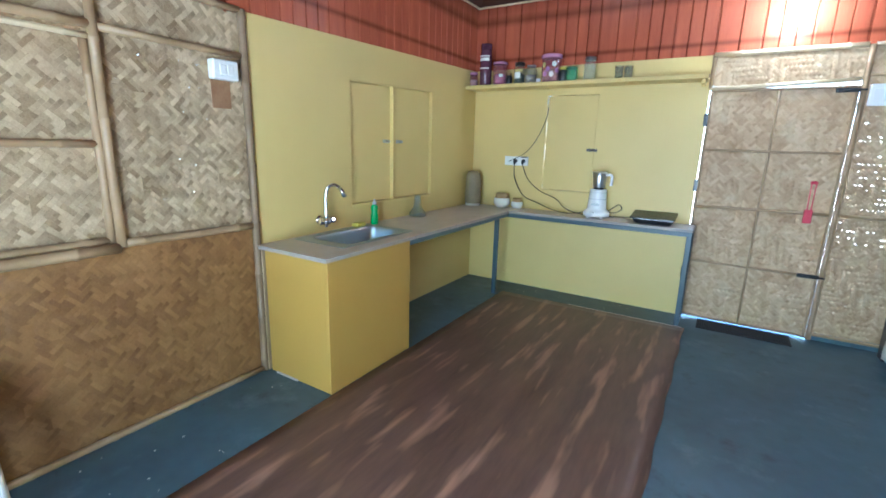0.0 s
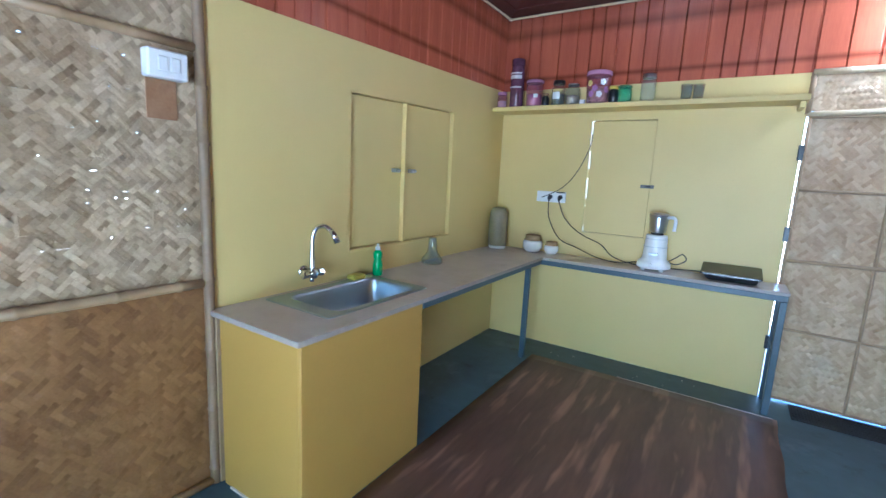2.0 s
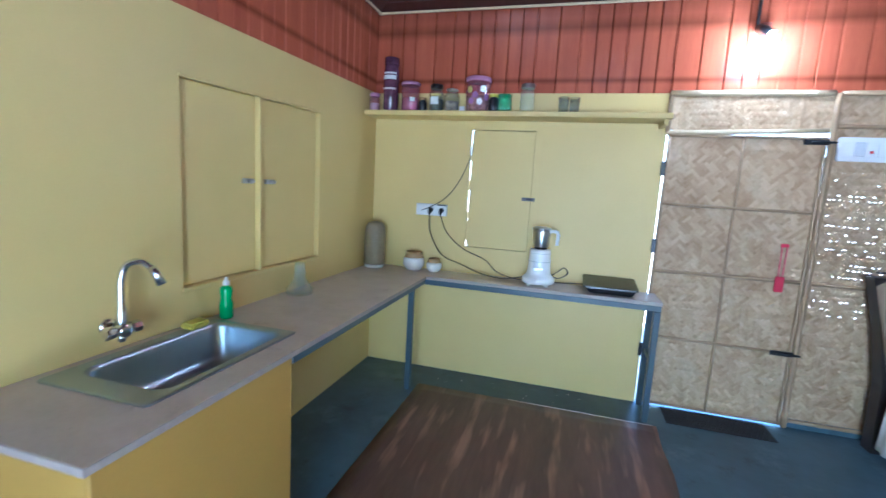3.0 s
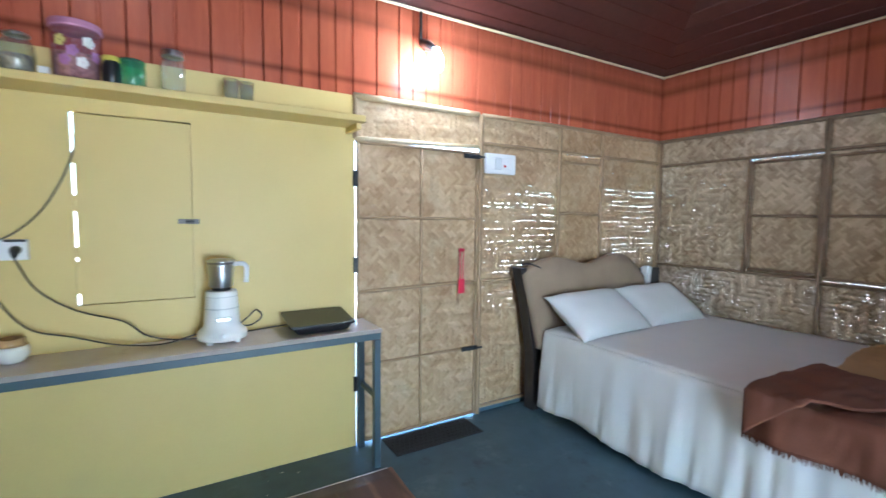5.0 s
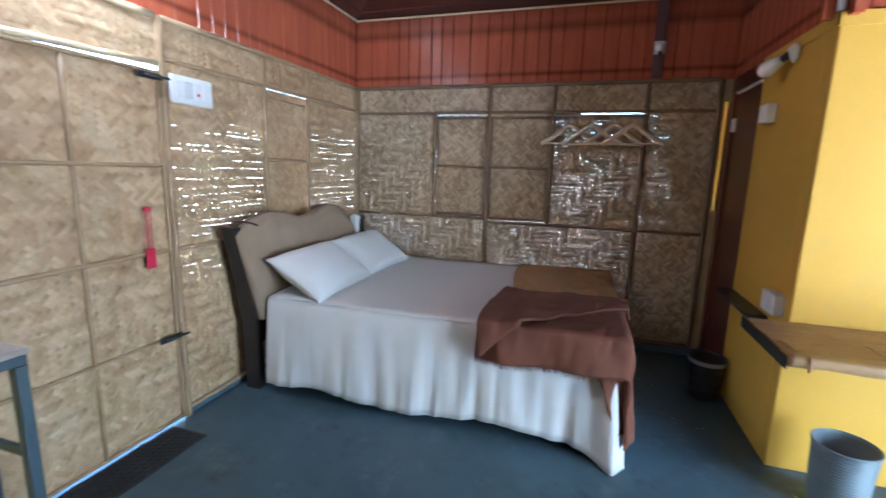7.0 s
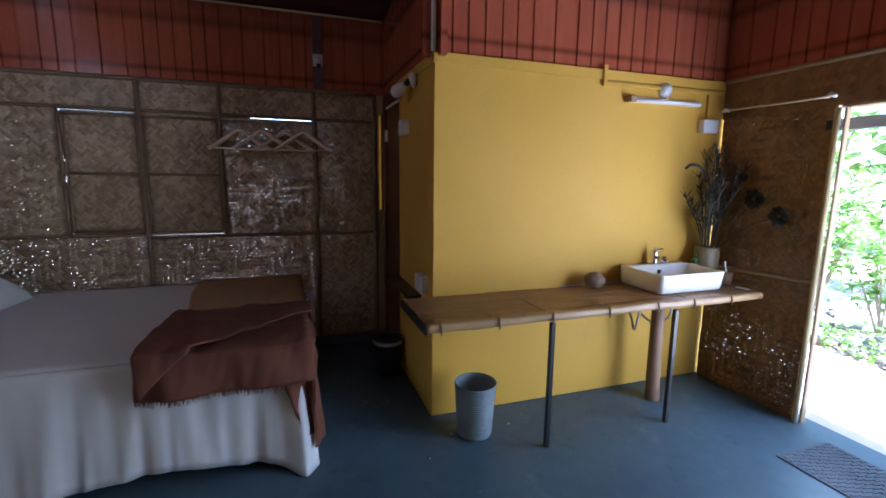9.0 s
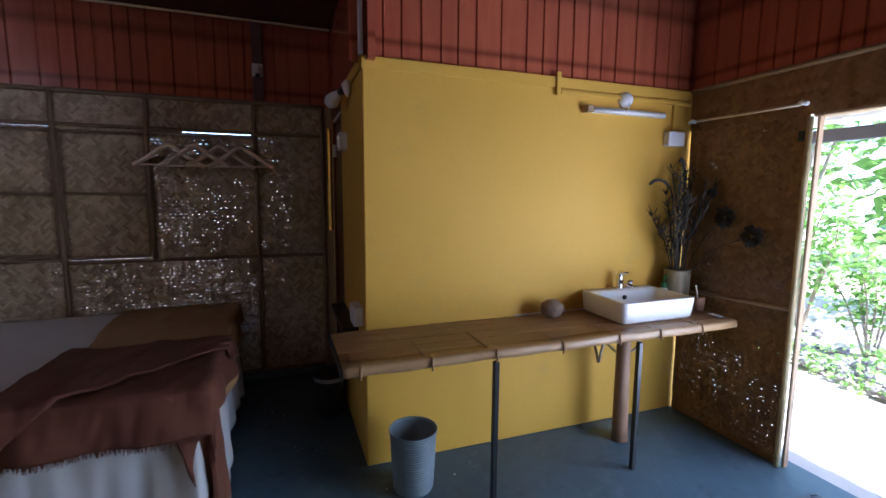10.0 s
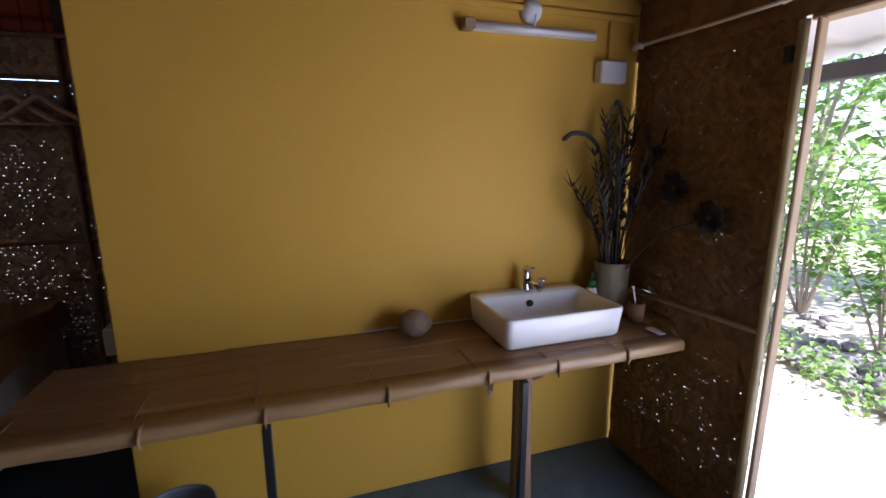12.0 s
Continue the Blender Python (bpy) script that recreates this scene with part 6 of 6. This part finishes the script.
arch = smooth_path([(1.03, 0.27, VZ + 0.15), (1.035, 0.25, 1.4), (1.03, 0.26, 1.68), (1.02, 0.30, 1.80), (1.01, 0.335, 1.78)], 6)
part("stem", tube(arch, [0.004] * 15 + [0.009] * (len(arch) - 16) + [0.002], 6), M_DRY, vase)
# Dark blobs by the wall, built as leaf clusters on added stems.
for x, y, z, r in ((0.775, 0.19, 1.43, 0.085), (0.60, 0.18, 1.325, 0.08), (0.86, 0.20, 1.58, 0.04)):
    b = tube(smooth_path([(1.0, 0.275, VZ + 0.15), ((1.0 + x) / 2, 0.23, (VZ + z) / 2 + 0.15), (x, y, z)], 6), 0.003, 6)
    for s in range(260):
        d = Vector((rnd.gauss(0, 1), rnd.gauss(0, 0.25), rnd.gauss(0, 0.75)))
        d = d.normalized() * r * rnd.uniform(0.3, 1.0)
        q = Vector((x, y, z)) + Vector((d.x, 0, d.z)) * 0.4
        tip = Vector((x, max(SY + 0.012, y + d.y * 0.4), z)) + Vector((d.x, 0, d.z))
        side = d.orthogonal().normalized() * 0.009
        b.faces.new([b.verts.new(p) for p in (q, (q + tip) / 2 + side, tip, (q + tip) / 2 - side)])
    part("dark_blob", b, M_DRY, vase, "dark fuzzy dried flower head", kind="stuff")

tubel = thing("tube_light", (YX, 0.69, 2.1), "unlit white tube light on the ochre wall", "tube light")
part("batten", box(YX - 0.035, 0.375, 2.075, YX - 0.0005, 0.995, 2.108, 0.004), M_WHITE, tubel)
part("tube", tube([(YX - 0.045, 0.40, 2.086), (YX - 0.045, 0.97, 2.086)], 0.013, 12), M_CERAMIC, tubel, smooth=True)
part("end_cap", box(YX - 0.06, 0.972, 2.07, YX - 0.0005, 1.02, 2.112, 0.004), M_POLE, tubel)
lh = thing("lamp_holder", (YX, 0.70, 2.17), "round white ceiling-rose holder on the ochre wall", "lamp holder")
part("rose", tube([(YX - 0.0005, 0.70, 2.17), (YX - 0.02, 0.70, 2.17), (YX - 0.045, 0.70, 2.165), (YX - 0.055, 0.70, 2.165)], [0.05, 0.048, 0.035, 0.01], 20), M_WHITE, lh, smooth=True)
part("cord", tube([(YX - 0.05, 0.70, 2.16), (YX - 0.05, 0.695, 2.13), (YX - 0.03, 0.69, 2.108)], 0.004, 6), M_WHITE, lh, smooth=True)
jb = thing("junction_box", (YX, 0.28, 1.94), "white square junction box on the ochre wall", "junction box")
part("case", box(YX - 0.055, 0.215, 1.895, YX - 0.0005, 0.355, 1.99, 0.006), M_WHITE, jb)
conduit = thing("conduit", (YX, 1.0, 2.2), "ochre painted cable conduit along the wall's top", "conduit")
part("pipe", box(YX - 0.026, 0.15, 2.168, YX - 0.013, 1.19, 2.192, 0.003), M_OCHRE, conduit)
part("pipe", box(YX - 0.026, 1.192, 2.16, YX - 0.013, 1.222, 2.295, 0.003), M_OCHRE, conduit)
part("pipe", box(YX - 0.02, 0.275, 1.992, YX - 0.0005, 0.295, 2.166, 0.003), M_OCHRE, conduit)

sp = thing("bulb_lamp", (1.53, YN, 2.19), "white unlit bulb in a round holder on the washroom wall", "lamp")
part("rose", tube([(1.53, YN + 0.0125, 2.185), (1.53, YN + 0.03, 2.185), (1.535, YN + 0.045, 2.18)], [0.052, 0.048, 0.03], 20), M_WHITE, sp, smooth=True)
part("socket", tube([(1.535, YN + 0.04, 2.18), (1.57, YN + 0.06, 2.165)], [0.022, 0.02], 12), M_BLACKPLASTIC, sp, "dark socket ring", smooth=True)
part("bulb", tube([(1.57, YN + 0.06, 2.165), (1.59, YN + 0.072, 2.157), (1.625, YN + 0.088, 2.142), (1.66, YN + 0.102, 2.128), (1.685, YN + 0.112, 2.118), (1.695, YN + 0.116, 2.114)], [0.02, 0.026, 0.040, 0.045, 0.032, 0.01], 16), M_WHITE, sp, smooth=True)
# Light through the gap above the door, put in as a white strip.
part("gap_light_strip", box(2.06, YN - 0.024, 2.135, 2.56, YN - 0.004, 2.152, 0.003), M_WHITE, bath_door, "white strip over the door")
t = thing("switch_box", (1.77, YN, 1.9), "white surface switch box on the washroom wall", "switch")
part("box", box(1.71, YN + 0.0005, 1.845, 1.83, YN + 0.055, 1.955, 0.005), M_WHITE, t)
part("rocker", box(1.745, YN + 0.0555, 1.87, 1.795, YN + 0.061, 1.93, 0.002), M_WHITE, t)
t = thing("switch_box", (1.26, YN, 0.86), "white surface socket box beside the counter's end", "switch")
part("box", box(1.20, YN + 0.0005, 0.815, 1.36, YN + 0.055, 0.925, 0.005), M_WHITE, t)
part("rocker", box(1.25, YN + 0.0555, 0.84, 1.31, YN + 0.061, 0.90, 0.002), M_WHITE, t)
t = thing("wall_ledge", (1.7, YN, 0.76), "narrow black steel ledge on the washroom wall", "ledge")
part("ledge", box(1.38, YN + 0.0005, 0.735, 2.02, YN + 0.10, 0.762, 0.003), M_BLACKSTEEL, t)


def woven_bin(x, y, r, h, material, label, ribbed):
    t = thing("waste_bin", (x, y, 0), label, "bin")
    prof = [(r * 0.80, 0.002), (r * 0.84, 0.01)]
    rows = 22 if ribbed else 4
    for k in range(rows):
        f = (k + 0.5) / rows
        rr = r * (0.84 + 0.14 * f)
        z = 0.012 + (h - 0.03) * k / rows
        dz = (h - 0.03) / rows
        d = 0.0022 if ribbed else 0.0
        prof += [(rr - d, z + dz * 0.05), (rr + d, z + dz * 0.35), (rr + d, z + dz * 0.65), (rr - d, z + dz * 0.95)]
    part("body", lathe(x, y, prof + [(r * 0.985, h - 0.016), (r * 0.96, h - 0.016), (r * 0.78, 0.02)], 40), material, t, smooth=True)
    part("rim", lathe(x, y, [(r * 0.985, h - 0.0155), (r * 1.03, h - 0.012), (r * 1.03, h - 0.002), (r * 1.0, h), (r * 0.96, h - 0.004), (r * 0.955, h - 0.0155)], 40, caps=False), material, t, smooth=True)


M_BINGREY = mat("blue_grey_plastic", (0.20, 0.25, 0.275), 0.45, vary=0.1, bump=0.1)
woven_bin(0.885, 2.185, 0.125, 0.335, M_BINGREY, "blue-grey woven-look plastic bin beside the counter", True)
woven_bin(1.88, 2.515, 0.115, 0.30, mat("black_bin_plastic", (0.02, 0.02, 0.024), 0.35, vary=0.1), "black plastic bin by the washroom door", False)

# Thin pale band round the black bin, just below the rim.
part("pale_rim_band", lathe(1.88, 2.515, [(0.1165, 0.258), (0.1195, 0.262), (0.1195, 0.282), (0.1175, 0.286)], 32, caps=False), mat("grey_rim_band", (0.42, 0.43, 0.45), 0.4, vary=0.2, scale=30), bpy.data.objects["waste_bin.001"], "pale bin liner turned over the rim", smooth=True)

stool = thing("plastic_stool", (-2.47, 1.325, 0), "white plastic stool beside the woven wall", "stool")
part("seat", rings(bmesh.new(), [rounded(-2.60, 1.195, -2.34, 1.455, 0.36, 0.05), rounded(-2.61, 1.185, -2.33, 1.465, 0.385, 0.05), rounded(-2.60, 1.195, -2.34, 1.455, 0.40, 0.05)]), M_WHITE, stool, smooth=True)
for x, y in ((-2.60, 1.205), (-2.34, 1.205), (-2.60, 1.445), (-2.34, 1.445)):
    part("leg", tube([(x, y, 0), (x + (0.02 if x < -2.5 else -0.02), y + (0.02 if y < 1.325 else -0.02), 0.36)], [0.025, 0.03], 10), M_WHITE, stool, smooth=True)
pot = thing("steel_pot", (-2.47, 1.325, 0.40), "polished steel pot standing on the white stool", "pot")
part("pot_body", lathe(-2.47, 1.325, [(0.08, 0.4005), (0.11, 0.41), (0.13, 0.48), (0.12, 0.55), (0.09, 0.58), (0.10, 0.59)], 26), M_CHROME, pot, smooth=True)

# ---- garden ----
M_GROUND = mat("dry_earth", (0.55, 0.49, 0.39), 0.9, scale=0.8, fine=8, bump=0.5, color2=(0.42, 0.36, 0.26))
M_PAVE = mat("pale_concrete", (0.55, 0.53, 0.49), 0.8, scale=2, fine=30, bump=0.3, color2=(0.45, 0.43, 0.39))
M_STONE = mat("grey_river_stone", (0.27, 0.24, 0.22), 0.75, scale=4, fine=30, bump=0.3, color2=(0.13, 0.115, 0.105))
M_LEAF = mat("green_leaf", (0.26, 0.42, 0.08), 0.45, scale=3, fine=40, bump=0.1, island=0.8, color2=(0.12, 0.24, 0.045))
ln, ll = M_LEAF.node_tree.nodes, M_LEAF.node_tree.links
lb, lo_ = ln["Principled BSDF"], ln["Material Output"]
lt_, lm = ln.new("ShaderNodeBsdfTranslucent"), ln.new("ShaderNodeMixShader")
ll.new(lb.inputs["Base Color"].links[0].from_socket, lt_.inputs["Color"])
lm.inputs[0].default_value = 0.45
ll.new(lb.outputs[0], lm.inputs[1])
ll.new(lt_.outputs[0], lm.inputs[2])
ll.new(lm.outputs[0], lo_.inputs["Surface"])
M_BARK = mat("bark", (0.36, 0.29, 0.22), 0.9, scale=6, fine=40, bump=0.6)
M_SHEETROOF = mat("white_roof_sheet", (0.75, 0.76, 0.77), 0.5, vary=0.05, scale=1, bump=0.05)
M_BEAM = mat("grey_painted_beam", (0.06, 0.065, 0.075), 0.5, vary=0.1)

ground = tagged(new("ground"), "dry earth garden ground with leaf litter", "ground", kind="structure")
b = bmesh.new()
rings_ = [0.0, 2.0, 4.0, 6.0, 9.0, 14.0, 30.0, 90.0, 400.0]
prev = None
for r in rings_[1:]:
    loop = [b.verts.new((r * math.cos(a), 2.5 + r * math.sin(a), -0.16 + (0.03 * noise.noise(Vector((r, a, 0))) if r > 4 else -0.06))) for a in [2 * math.pi * k / 48 for k in range(48)]]
    if prev:
        for k in range(48):
            b.faces.new((prev[k], loop[k], loop[(k + 1) % 48], prev[(k + 1) % 48]))
    else:
        b.faces.new(loop)
    prev = loop
part("earth", b, M_GROUND, ground, smooth=True)
pavement = single("pavement", box(-3.2, -1.55, -0.24, 3.2, SY - 0.13, -0.03, 0.02), M_PAVE, "pale concrete veranda paving outside the doorway", "pavement", kind="structure")

veranda = thing("veranda_roof", (0, -0.8, 2.2), "white sheet veranda roof on a grey beam", "roof", kind="structure")
b, loops = bmesh.new(), []
for i in range(121):
    x = -3.2 + 6.4 * i / 120
    dz = 0.012 * math.sin(i * 1.6)
    loops.append([(x, SY - 0.10, 2.50 + dz), (x, -1.55, 2.16 + dz)])
rings(b, loops, closed=False, caps=False)
part("roof_sheet", b, M_SHEETROOF, veranda, smooth=True)
part("beam", box(-3.2, -1.42, 2.0, 3.2, -1.34, 2.10, 0.006), M_BEAM, veranda)
for x in (-3.0, 3.0):
    part("post", box(x - 0.04, -1.42, -0.03, x + 0.04, -1.34, 2.0, 0.006), M_BEAM, veranda)

rnd = random.Random(11)


def stone_mesh(k):
    b = bmesh.new()
    bmesh.ops.create_icosphere(b, subdivisions=2, radius=1)
    for v in b.verts:
        v.co *= 1 + 0.35 * noise.noise(v.co * 1.3 + Vector((k * 7, 0, 0)))
        v.co.z *= 0.8
    return mesh_of("stone", b, M_STONE, True)


kinds = [stone_mesh(k) for k in range(6)]
border = tagged(new("stone_border"), "border of grey river stones edging the garden bed", "stones", kind="structure")
for k in range(290):
    f = rnd.random()
    x = 0.6 + 2.6 * f + rnd.uniform(-0.1, 0.1)
    y = -1.95 - 0.5 * f - abs(rnd.gauss(0, 0.42))
    s = rnd.choice((0.025, 0.03, 0.035, 0.04, 0.045, 0.05, 0.06, 0.085)) * rnd.uniform(0.8, 1.2)
    o = part("stone", kinds[k % 6], M_STONE, border)
    o.matrix_basis = pose(x, y, -0.15 + s * 0.3, rnd.uniform(-20, 20), rnd.uniform(-20, 20), rnd.uniform(0, 360)) @ Matrix.Diagonal((s, s * rnd.uniform(0.7, 1), s * 0.8, 1))


def leaf_quad(b, p, size, rnd):
    a, t = rnd.uniform(0, 6.283), rnd.uniform(-0.9, 0.5)
    d = Vector((math.cos(a) * math.cos(t), math.sin(a) * math.cos(t), math.sin(t)))
    side = d.cross(Vector((0, 0, 1))).normalized() * size * 0.36
    up = side.cross(d).normalized() * size * 0.10
    q = [b.verts.new(v) for v in (p, p + d * size * 0.35 + side + up, p + d * size, p + d * size * 0.35 - side + up, p + d * size * 0.5)]
    b.faces.new((q[0], q[1], q[4]))
    b.faces.new((q[1], q[2], q[4]))
    b.faces.new((q[2], q[3], q[4]))
    b.faces.new((q[3], q[0], q[4]))


def shrub(name, x, y, h, spread, leaves, size, label, category, seed):
    rnd = random.Random(seed)
    t = thing(name, (x, y, -0.16), label, category, "garden plants")
    tips = []
    for k in range(7):
        a = rnd.uniform(0, 6.283)
        p0 = Vector((x + 0.04 * math.cos(a), y + 0.04 * math.sin(a), -0.18))
        p2 = Vector((x + spread * rnd.uniform(0.3, 1) * math.cos(a), y + spread * rnd.uniform(0.3, 1) * math.sin(a), h * rnd.uniform(0.6, 1)))
        p1 = (p0 + p2) / 2 + Vector((rnd.uniform(-0.1, 0.1), rnd.uniform(-0.1, 0.1), 0.12 * h))
        path = smooth_path([p0, p1, p2], 5)
        part("stem", tube(path, [0.011 * h * (1 - 0.8 * i / len(path)) for i in range(len(path))], 6), M_BARK, t, smooth=True)
        tips += path[3:]
    b = bmesh.new()
    for k in range(leaves):
        q = rnd.choice(tips)
        leaf_quad(b, q + Vector((rnd.gauss(0, 0.16), rnd.gauss(0, 0.16), rnd.gauss(0, 0.13))) * spread, size * rnd.uniform(0.6, 1.3), rnd)
    part("leaves", b, M_LEAF, t, kind="stuff")


shrub("shrub", 1.55, -3.15, 1.25, 0.65, 1000, 0.075, "green leafy shrub behind the stone border", "shrub", 1)
shrub("shrub", 2.55, -3.6, 1.7, 0.8, 1300, 0.085, "tall green leafy shrub in the garden bed", "shrub", 2)
shrub("shrub", 3.6, -4.4, 1.6, 0.9, 1300, 0.09, "broad green leafy shrub in the garden", "shrub", 3)
shrub("shrub", 0.6, -3.9, 1.5, 0.8, 1000, 0.085, "green leafy shrub near the path", "shrub", 4)
for k, (x, y) in enumerate(((0.95, -1.75), (1.35, -1.85), (1.75, -2.0), (0.75, -2.05), (2.2, -2.15), (1.15, -2.5))):
    shrub("ground_plant", x, y, 0.20, 0.24, 130, 0.055, "low green plants among the garden stones", "plant", 40 + k)
for k, (x, y, h) in enumerate(((2.2, -6.5, 4.5), (4.8, -6.6, 5.0), (0.2, -7.2, 4.6), (7.0, -8.5, 6.0), (-2.4, -8.0, 5.0))):
    shrub("tree", x, y, h, 1.9, 1700, 0.14, "leafy garden tree in bright sun", "tree", 20 + k)
b = bmesh.new()
for k in range(2600):
    a = rnd.uniform(-2.6, -0.3)
    r = rnd.uniform(12, 16)
    leaf_quad(b, Vector((r * math.cos(a), r * math.sin(a), rnd.uniform(-0.2, 6) + 0.8 * math.sin(a * 9))), rnd.uniform(0.5, 0.9), rnd)
single("far_woods", b, M_LEAF, "sunlit green woods beyond the garden", "woods", kind="stuff")
b = bmesh.new()
for k in range(900):
    p = Vector((rnd.uniform(-1, 5), rnd.uniform(-6, -1.6), -0.15))
    leaf_quad(b, p, rnd.uniform(0.04, 0.09), rnd)
single("leaf_litter", b, M_BARK, "dry fallen leaves scattered on the garden earth", "leaf litter", kind="stuff")
